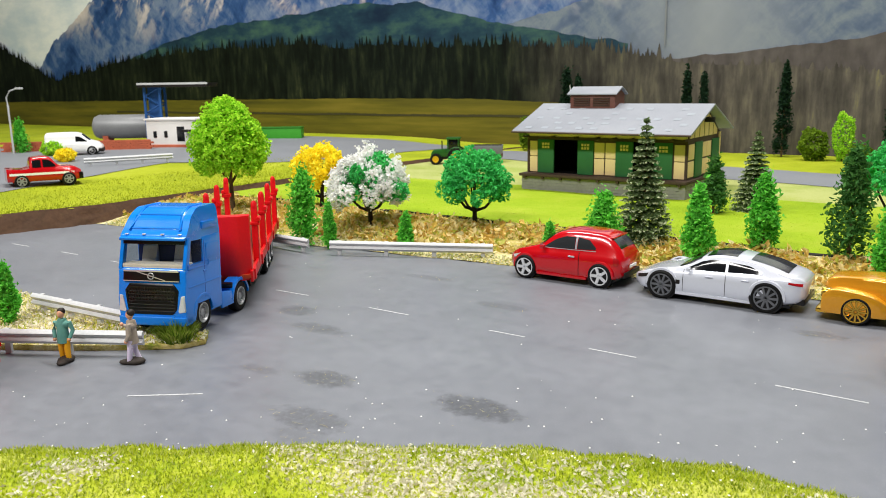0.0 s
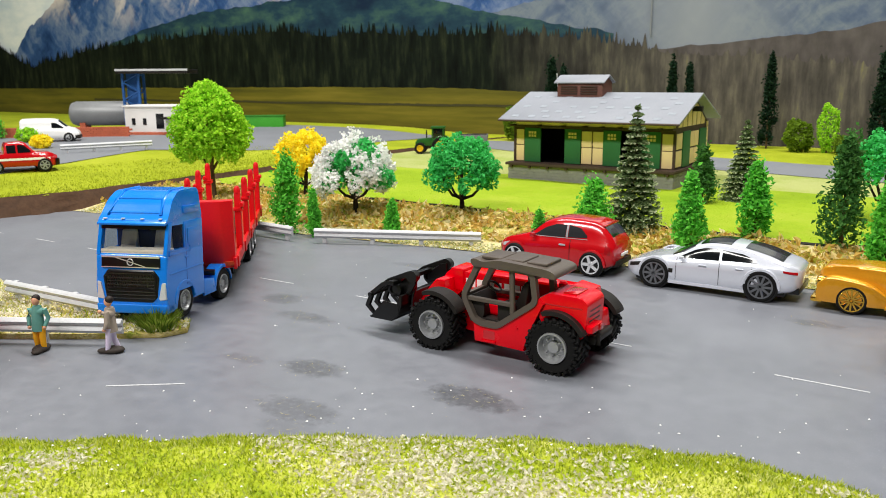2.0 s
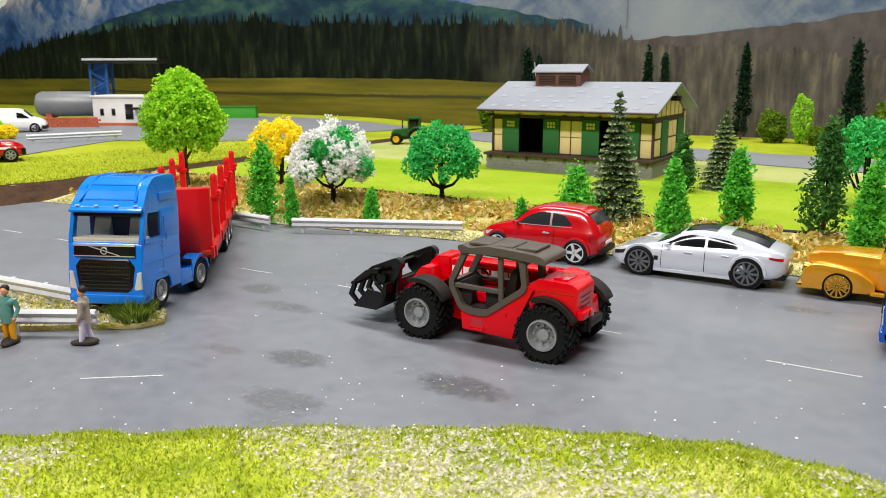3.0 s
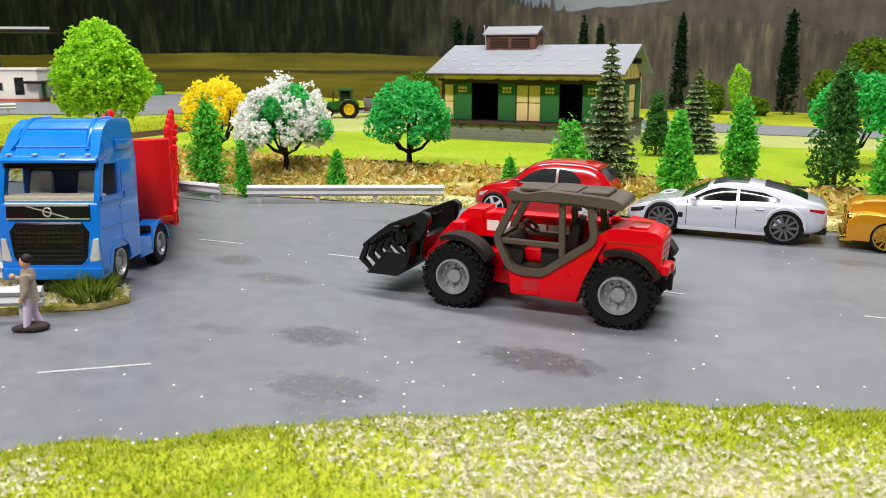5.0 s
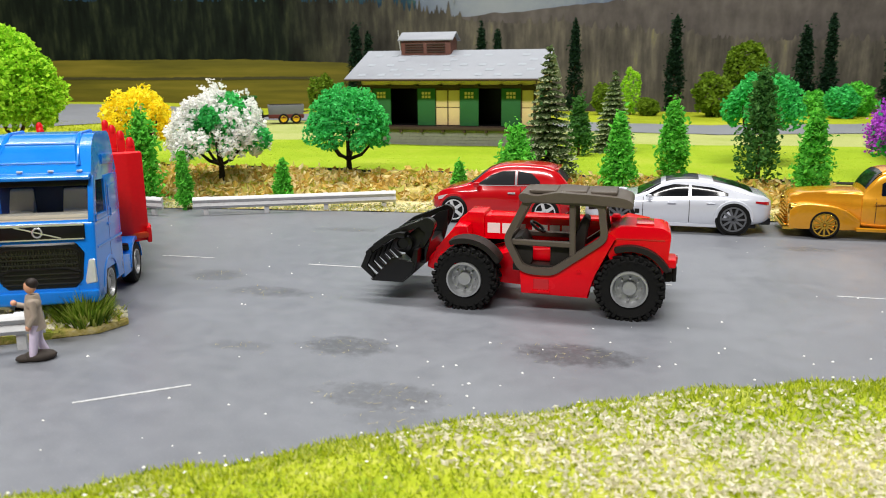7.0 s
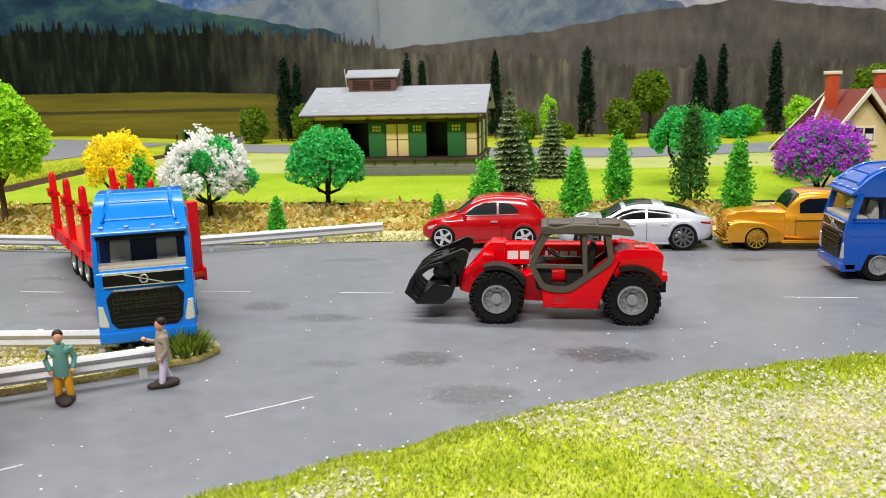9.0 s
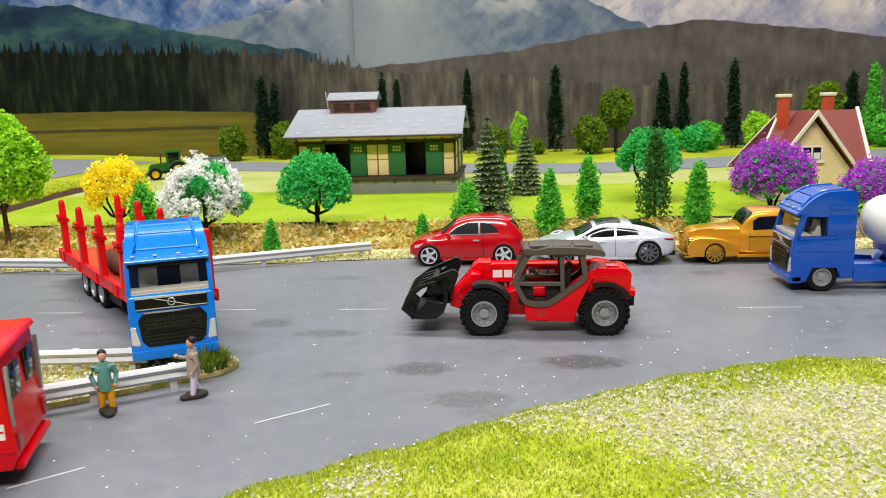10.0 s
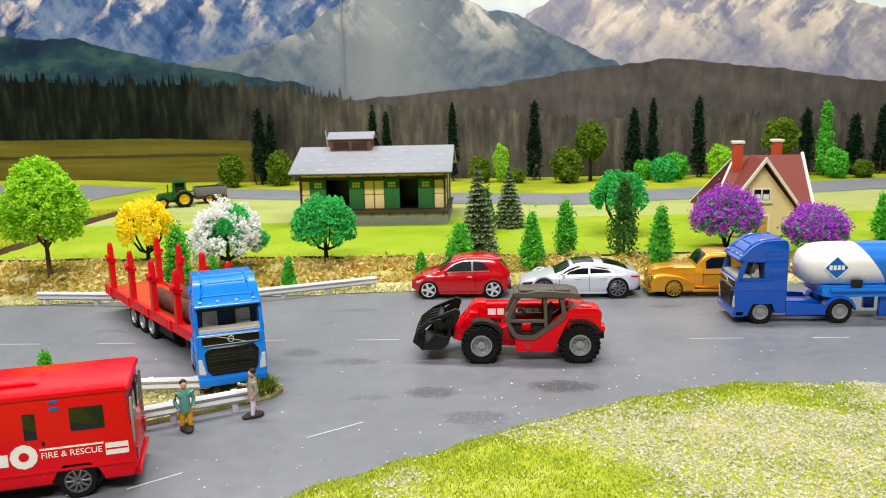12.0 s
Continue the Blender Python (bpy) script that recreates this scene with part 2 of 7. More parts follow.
PALE_FIBRE = fibre_material("pale_turf_fibres", ("cec8a6", "e8e2d0", "dcd5be", "efebe0", "c6c392"))
TUFT = fibre_material("tall_tuft_grass", ("3f5a16", "6a8a22", "8fa838", "b0b45a"))
CRUMB = paint("white_crumbs", "f2f2f0", 0.6)

# ---- structure ----
EDGE = ((-60, 36.6), (-51, 37.0), (-38.7, 38.4), (-30, 39.3), (-20, 40.5), (-10, 41.6), (0, 42.0), (15, 42.2), (60, 42.5), (120, 43))
NEAR = ((-60, -18), (-30, 3.0), (-16.8, 13.0), (-11.6, 16.7), (-7.2, 19.6), (-4.6, 21.0), (-2.0, 22.3), (0.1, 22.9), (2.9, 23.2), (6.9, 22.8), (14, 22.0), (30, 19), (120, 8))


def near_edge(x):
    return along(NEAR, x) + 0.22 * math.sin(x * 1.9) * math.sin(x * 0.7 + 1)


def ground_z(x, y):
    """Height of the field behind the road."""
    e = along(EDGE, x)
    return 0.04 + 0.86 * smooth((y - e) / 6.5) + 0.25 * smooth((y - 70) / 30) + 0.05 * noise.noise((x * 0.3, y * 0.3, 0))


def plateau_z(x, y):
    return 1.35 + 0.75 * smooth((-55 - x) / 18) + 0.06 * noise.noise((x * 0.3, y * 0.3, 3))


def bank_x(y):
    return along(((-40, -58), (31, -53.2), (38, -51.2), (55, -50.6), (68, -51.5), (80, -50.5), (104, -49)), y) + 0.35 * noise.noise((0, y * 0.5, 1))


def grid(name, xs, ys, zf, material, label="", parent=None):
    verts = [(x, y, zf(x, y)) for y in ys for x in xs]
    n = len(xs)
    faces = [(j * n + i, j * n + i + 1, (j + 1) * n + i + 1, (j + 1) * n + i) for j in range(len(ys) - 1) for i in range(n - 1)]
    return link(name, verts, faces, material, parent, label, True)


def strip(name, xs, lo, hi, rows, zf, material, label="", parent=None):
    """A sheet between two edge curves lo(x) and hi(x)."""
    verts, faces, n = [], [], len(xs)
    for j in range(rows + 1):
        for x in xs:
            y = lo(x) + (hi(x) - lo(x)) * j / rows
            verts.append((x, y, zf(x, y)))
    faces = [(j * n + i, j * n + i + 1, (j + 1) * n + i + 1, (j + 1) * n + i) for j in range(rows) for i in range(n - 1)]
    return link(name, verts, faces, material, parent, label, True)


def span(a, b, step):
    return [a + (b - a) * i / max(1, round((b - a) / step)) for i in range(max(1, round((b - a) / step)) + 1)]


def build_ground():
    bm = box(B(), -230, 140, -120, 110, -6, -0.02)
    tagged(part("ground", bm, ROAD, None, "grey painted baseboard under the whole model landscape"), "", "baseboard", "", "structure")
    tagged(grid("road", span(-60, 140, 10), span(-60, 44, 8), lambda x, y: 0.0, ROAD, "smooth grey model road with oil stains"), "", "road", "", "structure")
    xs = span(-60, 120, 0.6)
    turf = strip("foreground_grass", xs, lambda x: -60, near_edge, 60,
                 lambda x, y: 0.02 + 0.28 * smooth((near_edge(x) - y) / 1.2) + 0.06 * noise.noise((x * 0.5, y * 0.5, 0)), TURF, "yellow-green flocked grass mat beside the road")
    tagged(turf, "", "grass", "", "structure")
    xs = span(-51, 120, 0.9)
    tagged(strip("verge", xs, lambda x: along(EDGE, x) + 0.25 * noise.noise((x * 0.8, 0, 5)), lambda x: 48.3, 16, ground_z, VERGE, "dry brown grassy verge along the road"), "", "verge", "", "structure")
    xs = span(-51, 120, 1.5)
    tagged(strip("field", xs, lambda x: 48.3, lambda x: 68 + 0.04 * x, 18, ground_z, FIELD, "bright green flocked meadow"), "", "field", "", "structure")
    tagged(strip("pale_field", xs, lambda x: 68 + 0.04 * x, lambda x: 104, 20, ground_z, PALE, "paler sun-bleached meadow strip"), "", "field", "", "structure")
    far = ((-110, 70), (-85, 80), (-64, 89), (-45, 91.5), (-20, 84.5), (0, 81.0), (31, 88.5), (60, 96), (120, 110))
    tagged(strip("far_road", span(-51, 110, 1.5), lambda x: along(far, x) - 4.6, lambda x: along(far, x) + 4.6, 8, lambda x, y: ground_z(x, y) + 0.05, ASPHALT, "distant grey country road"), "", "road", "", "structure")
    tagged(strip("far_green", xs, lambda x: along(far, x) + 4.6, lambda x: 104.5, 6, lambda x, y: ground_z(x, y) + 0.04, PLATEAU, "green strip below the painted scenery"), "", "grass", "", "structure")
    ys = span(-60, 104, 1.5)
    verts, faces = [], []
    cols = [0, 0.25, 0.6, 1.2, 2.5, 5, 8, 12, 18, 26, 40, 60, 90, 130, 180]
    for y in ys:
        bx = bank_x(y)
        for c in cols:
            x = bx - c
            verts.append((x, y, plateau_z(x, y) - (0.12 if c == 0 else 0)))
    n = len(cols)
    faces = [(j * n + i, j * n + i + 1, (j + 1) * n + i + 1, (j + 1) * n + i) for j in range(len(ys) - 1) for i in range(n - 1)]
    tagged(link("plateau", verts, faces, PLATEAU, None, "raised olive-green meadow board", True), "", "grass", "", "structure")
    verts, faces = [], []
    for y in span(-60, 104, 0.7):
        bx = bank_x(y)
        for k in range(6):
            q = k / 5
            verts.append((bx + 0.9 * (1 - q) + 0.3 * noise.noise((q * 4, y * 0.9, 7)), y, -0.02 + q * (plateau_z(bx, y) + 0.03) + 0.1 * noise.noise((q * 5, y * 1.3, 2)) * (0 < k < 5)))
    n = 6
    faces = [(j * n + i, (j + 1) * n + i, (j + 1) * n + i + 1, j * n + i + 1) for j in range(len(verts) // n - 1) for i in range(n - 1)]
    tagged(link("earth_bank", verts, faces, SOIL, None, "crumbly brown earth bank edging the raised board", True), "", "bank", "", "structure")
    fore = ((-40, -66), (36, -63), (58, -69.5), (66, -62), (76, -59), (86, -58), (96, -56))
    ys = span(-40, 97, 1.5)
    verts = []
    for y in ys:
        for k in range(10):
            x = along(fore, y) - 46 * k / 9
            verts.append((x, y, plateau_z(x, y) + 0.06))
    n = 10
    faces = [(j * n + i, j * n + i + 1, (j + 1) * n + i + 1, (j + 1) * n + i) for j in range(len(ys) - 1) for i in range(n - 1)]
    tagged(link("forecourt", verts, faces, ASPHALT, None, "worn grey asphalt forecourt of the filling station", True), "", "road", "", "structure")
    # lane dashes
    marks = [(-16.45, 18.25, 2.5, 37), (-22.0, 13.95, 1.9, 39), (1.8, 30.0, 2.8, 0), (-16.3, 30.1, 2.3, 0), (-30.75, 29.8, 2.1, 0), (-36.2, 29.75, 2.3, 0), (7.75, 30, 1.9, 0),
             (-22.5, 30.15, 2.2, 2), (-10.1, 30.1, 1.7, 0), (-5.5, 30.15, 1.9, 0), (13.5, 30.0, 2.4, 0), (-41.7, 29.7, 1.8, 2), (-47.2, 29.5, 1.9, 3), (-27.0, 9.8, 2.2, 39)]
    for x, y, length, turn in marks:
        bm = B()
        k = 24
        top, bot = [], []
        for i in range(k + 1):
            w = 0.04 * (1 + 0.5 * noise.noise((x + i * 0.9, y, 0)))
            top.append((-length / 2 + length * i / k, w))
            bot.append((-length / 2 + length * i / k, -w))
        prism(bm, bot + top[::-1], 0.002, 0.014, axis="z")
        ob = part("lane_marking", bm, WHITE_LINE, None, "thin worn white dash painted on the road")
        ob.matrix_basis = pose(x * U, y * U, 0, 0, 0, turn)
        tagged(ob, "", "marking", "lane dashes", "structure")
    # black wire along the meadow's edge
    bm = tubes(B(), [(x, 48.2 + 0.25 * math.sin(x * 0.4), ground_z(x, 48.2) + 0.1 + 0.05 * math.sin(x)) for x in span(-50, 60, 1.0)], 0.09, 5)
    tagged(part("edge_wire", bm, paint("black_wire", "1a1a16", 0.6), None, "thin black wire lying along the meadow edge"), "", "wire", "", "structure")


def ridge(name, xs, top, bottom, y, material, parent, label):
    """A printed layer of the scenery sheet between a bottom line and a ragged top line."""
    verts, n = [], len(xs)
    for x in xs:
        b = bottom(x) if callable(bottom) else bottom
        t = max(top(x), b + 0.1)
        for k in range(5):
            verts.append((x, y, b + (t - b) * k / 4))
    faces = [(i * 5 + k, (i + 1) * 5 + k, (i + 1) * 5 + k + 1, i * 5 + k + 1) for i in range(n - 1) for k in range(4)]
    return link(name, verts, faces, material, parent, label)


def rock_material(name, cols, turn, snow, snow_from, low, high, painted_glare=None):
    """Printed rock faces with gullies and snow; snow lies above a ragged line between low and high; the last tuple is
    (x, half-width, colour) of pale glare painted into the ink.
    """
    m = Mat(name)
    xyz = m.n.new("ShaderNodeSeparateXYZ")
    m.l.new(m.co, xyz.inputs[0])

    def folded(turn_, stretch, loc):
        w = m.n.new("ShaderNodeVectorMath")
        w.operation = "MULTIPLY_ADD"
        w.inputs[1].default_value = (0.05, 0.0, 0.05)
        m.l.new(m.noise(8, 4, 0.6, out=1), w.inputs[0])
        x = m.n.new("ShaderNodeMapping")
        x.vector_type = "TEXTURE"
        x.inputs["Scale"].default_value, x.inputs["Location"].default_value, x.inputs["Rotation"].default_value = (1, 1, stretch), loc, (0, turn_, 0)
        m.l.new(m.co, x.inputs[0])
        m.l.new(x.outputs[0], w.inputs[2])
        return w.outputs[0]

    def crags(scale, co):
        return m.math("SUBTRACT", 1.0, m.math("MULTIPLY", m.math("ABSOLUTE", m.math("SUBTRACT", m.noise(scale, 7, 0.62, co), 0.5)), 3.4))
    v1, v2 = folded(turn, 2.6, (0, 0, 0)), folded(-turn * 0.9, 2.3, (3, 0, 1))
    f = m.math("ADD", m.math("MULTIPLY", crags(9, v1), 0.4), m.math("ADD", m.math("MULTIPLY", crags(22, v2), 0.3), m.math("MULTIPLY", m.noise(4, 4), 0.3)))
    col = m.ramp(f, cols)
    drift = m.math("ADD", m.math("MULTIPLY", crags(7, v1), 0.4), m.math("ADD", m.math("MULTIPLY", m.noise(11, 5, 0.6, v2), 0.5), m.math("MULTIPLY", m.noise(45, 4, 0.6, v1), 0.25)))
    cover = m.ramp(drift, ((snow_from - 0.025, (0, 0, 0)), (snow_from + 0.04, (1, 1, 1))))
    height = m.ramp(m.math("ADD", xyz.outputs[2], m.math("MULTIPLY", m.math("SUBTRACT", m.noise(9, 4), 0.5), 0.12)), ((low, (0, 0, 0)), (high, (1, 1, 1))))
    col = m.mix(m.math("MULTIPLY", cover, height), col, m.ramp(m.noise(30, 4), ((0.35, tuple(0.72 * k for k in snow)), (0.6, snow))))
    # pale glare on the sheet, blended into the ink colour and fading sideways
    if painted_glare:
        away = m.math("MULTIPLY", m.math("ABSOLUTE", m.math("SUBTRACT", xyz.outputs[0], painted_glare[0])), 1 / painted_glare[1])
        share = m.ramp(m.math("ADD", away, m.math("MULTIPLY", m.noise(6, 4), 0.3)), ((0.2, (0.85, 0.85, 0.85)), (1.0, (0, 0, 0))))
        glare_tone = m.ramp(m.noise(4, 4), ((0.3, tuple(0.85 * k for k in painted_glare[2][:3])), (0.7, painted_glare[2][:3])))
        col = m.mix(share, col, glare_tone)
    return m.done(col, 0.55, spec=0.25)


def streak_material(name, cols, sx=70, sz=10, rot=0):
    m = Mat(name)
    f = m.math("ADD", m.math("MULTIPLY", m.noise(1.0, 6, 0.6, m.scaled(sx, 1, sz, rot=(0, rot, 0))), 0.6), m.math("MULTIPLY", m.noise(1.0, 4, 0.6, m.scaled(sx * 0.2, 1, sz, loc=(5, 0, 2))), 0.4))
    return m.done(m.ramp(f, cols), 0.6, spec=0.2)


def build_backdrop():
    base = thing("backdrop", 0, 104.8, 0, 0, "printed mountain scenery sheets with a vertical joint", "backdrop", kind="structure")
    sky = Mat("printed_sky_ink")
    skyc = sky.ramp(sky.noise(5, 5, 0.6, sky.scaled(1, 1, 2.5)), ((0.4, S("c9d6e2")), (0.62, S("f1f3f4"))))
    skym = sky.done(skyc, 0.6, spec=0.2)
    bm = box(B(), -240, 140, 0.3, 0.8, -6, 62)
    part("printed_sky", bm, skym, base, "pale cloudy sky print")
    blue = rock_material("printed_blue_mountain_ink", ((0.38, S("0a1e44")), (0.55, S("1a3868")), (0.7, S("36568a")), (0.85, S("7484a2"))), 0.75, S("e6d8d2"), 0.75, 0.2, 0.28)
    grey = rock_material("printed_grey_mountain_ink", ((0.38, S("4a5474")), (0.55, S("6c7290")), (0.7, S("8e8ba2")), (0.85, S("b4acb4"))), 0.8, S("e6d6ce"), 0.735, 0.16, 0.23)
    # the closing tuple paints the light glare beside the sheet joint
    dark = rock_material("printed_dark_slope_ink", ((0.38, S("2c3a52")), (0.55, S("3e4e66")), (0.7, S("54627a")), (0.85, S("747e88"))), -0.8, S("d6d0cc"), 0.75, 0.19, 0.25, (-0.25, 0.16, S("94999f")))
    hillm = streak_material("printed_green_foothill_ink", ((0.35, S("10243a")), (0.5, S("203c4a")), (0.66, S("466656"))), 22, 34, 0.5)
    brown = streak_material("printed_brown_hill_ink", ((0.35, S("403b3a")), (0.5, S("524c4a")), (0.68, S("645e5b"))), 60, 26)
    fm = Mat("printed_forest_ink")
    fx_ = fm.n.new("ShaderNodeSeparateXYZ")
    fm.l.new(fm.co, fx_.inputs[0])
    fade = fm.ramp(fm.math("ADD", fm.math("MULTIPLY", fx_.outputs[0], 2.2), fm.math("ADD", 1.15, fm.math("MULTIPLY", fm.noise(4, 3), 0.35))), ((0.15, (0, 0, 0)), (0.75, (1, 1, 1))))
    trees_ = fm.math("ADD", fm.math("MULTIPLY", fm.noise(1.0, 6, 0.65, fm.scaled(95, 1, 16)), 0.62), fm.math("MULTIPLY", fm.noise(1.0, 5, 0.65, fm.scaled(18, 1, 14, loc=(5, 0, 2))), 0.38))
    dark_ = fm.ramp(trees_, ((0.38, S("070b08")), (0.5, S("131a13")), (0.6, S("262c1e")), (0.7, S("4c5030"))))
    pale_ = fm.ramp(trees_, ((0.36, S("3a3733")), (0.5, S("534e48")), (0.6, S("6a6458")), (0.7, S("8a854f"))))
    forest = fm.done(fm.mix(fade, dark_, pale_), 0.6, spec=0.1)
    meadow = streak_material("printed_meadow_ink", ((0.35, S("48461a")), (0.5, S("665f1e")), (0.66, S("82742a"))), 5, 60)
    line = paint("printed_ditch_ink", "3e3a1e", 0.7)

    def rough_top(knots, amp, freq, seed):
        def f(x):
            return along(knots, x) + amp * (noise.noise((x * freq, seed, 0)) + 0.5 * noise.noise((x * freq * 2.7, seed, 4)) + 0.25 * noise.noise((x * freq * 7, seed, 8)))
        return f
    xs = span(-235, 135, 0.6)
    ridge("printed_mountain", [x for x in xs if x < -20], rough_top(((-235, 6), (-190, 8), (-180, 15), (-176, 18), (-168, 22.5), (-155, 29), (-145, 33), (-120, 42), (-95, 36), (-70, 44), (-45, 38), (-20, 30)), 1.6, 0.16, 1), 0, 0.2, blue, base, "blue rocky mountain print")
    ridge("printed_mountain", [x for x in xs if x > -24], rough_top(((-24, 22), (-10, 22.5), (-4.5, 23.4), (0.5, 26.8), (15, 34), (28, 33), (37, 25.5), (48, 23), (70, 30), (130, 26)), 1.6, 0.16, 2), 0, 0.17, grey, base, "pale grey rocky mountain print")
    ridge("printed_mountain", [x for x in xs if -62 < x < 12], rough_top(((-62, 16), (-51.6, 18.8), (-44.8, 20.2), (-37.4, 21.8), (-29, 27.5), (-21, 31), (-13, 26.6), (-9, 25), (-4.3, 23.6), (1.7, 20.2), (8.7, 17.2), (12, 14)), 0.7, 0.25, 3), 0, 0.12, dark, base, "shaded slate mountain slope print")
    ridge("printed_foothill", [x for x in xs if x < -35], rough_top(((-235, 8), (-160, 12), (-145, 16), (-132, 18.8), (-115, 21.4), (-96, 22), (-85, 23.2), (-70, 22.4), (-55, 18.6), (-35, 15)), 0.6, 0.18, 4), 0, 0.06, hillm, base, "wooded green foothill print")
    ridge("printed_hill", [x for x in xs if x > -48], rough_top(((-48, 12), (-23, 13.2), (-8, 14.5), (5, 16.6), (17, 17.6), (30, 16), (45, 13.8), (80, 15), (130, 14)), 0.3, 0.3, 5), 0, 0.0, brown, base, "dark brown wooded hill print")
    # ragged tree tops of the printed woods: pointed crowns of uneven height
    rnd = random.Random(5)
    crowns, x = [], -236.0
    while x < 134:
        crowns.append((x, rnd.uniform(0.15, 1.0) ** 1.4 * 2.1, rnd.uniform(4.0, 8.0)))
        x += rnd.uniform(0.15, 0.6)

    def spikes(x, seed):
        return max([0.0] + [h - abs(x - c) * k for c, h, k in crowns if abs(x - c) < 0.6])
    fx = span(-235, 132, 0.1)
    wood = rough_top(((-235, 24), (-205, 22.6), (-195, 20.6), (-181, 15.6), (-172, 12.6), (-160, 14.2), (-148, 16.0), (-123, 17.4), (-99, 17.6), (-65, 16.0), (-44, 15.6), (-36, 13.6), (-25, 12.8), (-8, 11.0), (10, 9.6), (40, 9.6), (130, 11)), 0.7, 0.1, 6)
    ridge("printed_forest", fx, lambda x: wood(x) - 0.4 + spikes(x, 2) * (1 if x < -30 else 0.5), lambda x: 6.2 if x < -45 else max(0.0, 6.2 - (x + 45) * 1.2), -0.06, forest, base, "spruce forest print, dark and then hazy")
    ridge("printed_meadow", [x for x in xs if x < -38], rough_top(((-235, 7.2), (-85, 8.0), (-60, 7.9), (-45, 7.3), (-38, 4)), 0.15, 0.2, 8), 0, -0.12, meadow, base, "olive pasture print")
    ridge("printed_ditch", [x for x in xs if -150 < x < -47], lambda x: 5.55 + 0.2 * noise.noise((x * 0.1, 1, 1)) + 0.12 * noise.noise((x, 2, 1)), lambda x: 5.2 + 0.2 * noise.noise((x * 0.1, 1, 1)), -0.17, line, base, "dark ditch line in the pasture print")
    bm = box(B(), -30.4, -30.2, -0.22, -0.16, 14.5, 60)
    part("joint", bm, paint("sheet_joint", "777b80", 0.6), base, "dark vertical joint between two sheets")
    bm = box(B(), -240, 140, 0.85, 2.0, -6, 63)
    part("board", bm, paint("backing_board", "b8b4aa", 0.7), base)


# ---- vehicle materials ----
BLUE = paint("glossy_mid_blue_paint", "0a7ee6", 0.25, coat=0.5, var=0.05, bump=0.015)
NAVY = paint("glossy_deep_blue_paint", "0050b8", 0.22, coat=0.6, var=0.05, bump=0.015)
RED = paint("glossy_signal_red", "de0016", 0.24, coat=0.12, var=0.05, bump=0.015, spec=0.22)
RED_PLASTIC = paint("red_plastic", "de0b16", 0.4, var=0.08)
CAR_RED = paint("deep_red_car_paint", "bc0410", 0.2, coat=0.9, var=0.05, bump=0.01)
SILVER = paint("pearl_silver_car_paint", "d2d6e0", 0.2, metal=0.15, coat=0.9, var=0.03, bump=0.01)
GOLD = paint("gold_metallic_paint", "dc9a20", 0.22, metal=0.3, coat=0.7, var=0.08, bump=0.01)
GOLD_CHROME = paint("gold_chrome", "e6b84a", 0.18, metal=1.0)
CHROME = paint("chrome", "dedfe2", 0.2, metal=0.6, var=0.05, bump=0.02)
GRILLE = paint("glossy_black_grille", "191919", 0.25, var=0.2, bump=0.02, spec=0.6)
PALE_RIM = paint("bright_silver_rim", "e2e4e6", 0.25, metal=0.35)
STEEL = paint("silver_wheel_plastic", "a9abad", 0.4, metal=0.5)
GUNMETAL = paint("gunmetal_rim", "77797d", 0.35, metal=0.6)
BLACK = paint("black_plastic", "0b0b0b", 0.32, var=0.25, bump=0.04, spec=0.42)
RUBBER = paint("black_rubber", "131313", 0.7, var=0.3, bump=0.3, spec=0.2)
TAUPE = paint("dark_taupe_plastic", "574e46", 0.42, var=0.1, coat=0.1)
CHARCOAL = paint("charcoal_plastic", "24211f", 0.5, var=0.15, spec=0.2)
BEIGE = paint("beige_interior_plastic", "dccfba", 0.6)
WHITE = paint("white_plastic", "ececea", 0.32, coat=0.2, var=0.04)
LIGHT = paint("pale_headlamp_lens", "dfe3e6", 0.15, metal=0.3, coat=0.5)
AMBER_RED = paint("red_tail_lamp", "a01018", 0.2, coat=0.5)
LOG = paint("dark_log_bark", "5a3524", 0.8, var=0.35, fine=500, coarse=140, bump=0.6)
BED = paint("orange_red_bed_plastic", "c8431f", 0.45, var=0.1)
SMOKE = paint("grey_tinted_window", "2c2e30", 0.05, coat=1.0, var=0.1, bump=0.0)
GLASS = paint("dark_tinted_window", "121417", 0.06, coat=0.3, var=0.1, bump=0.0)
WHITE_INK = paint("white_print", "f4f2ee", 0.5, var=0.04)
BLUE_INK = paint("blue_print", "1262b4", 0.4, var=0.05)


def tyre_profile(r, w):
    return [(r * 0.6, -w / 2 * 0.9), (r * 0.9, -w / 2), (r * 0.985, -w / 2 * 0.8), (r, -w / 2 * 0.45), (r, w / 2 * 0.45), (r * 0.985, w / 2 * 0.8), (r * 0.9, w / 2), (r * 0.6, w / 2 * 0.9)]


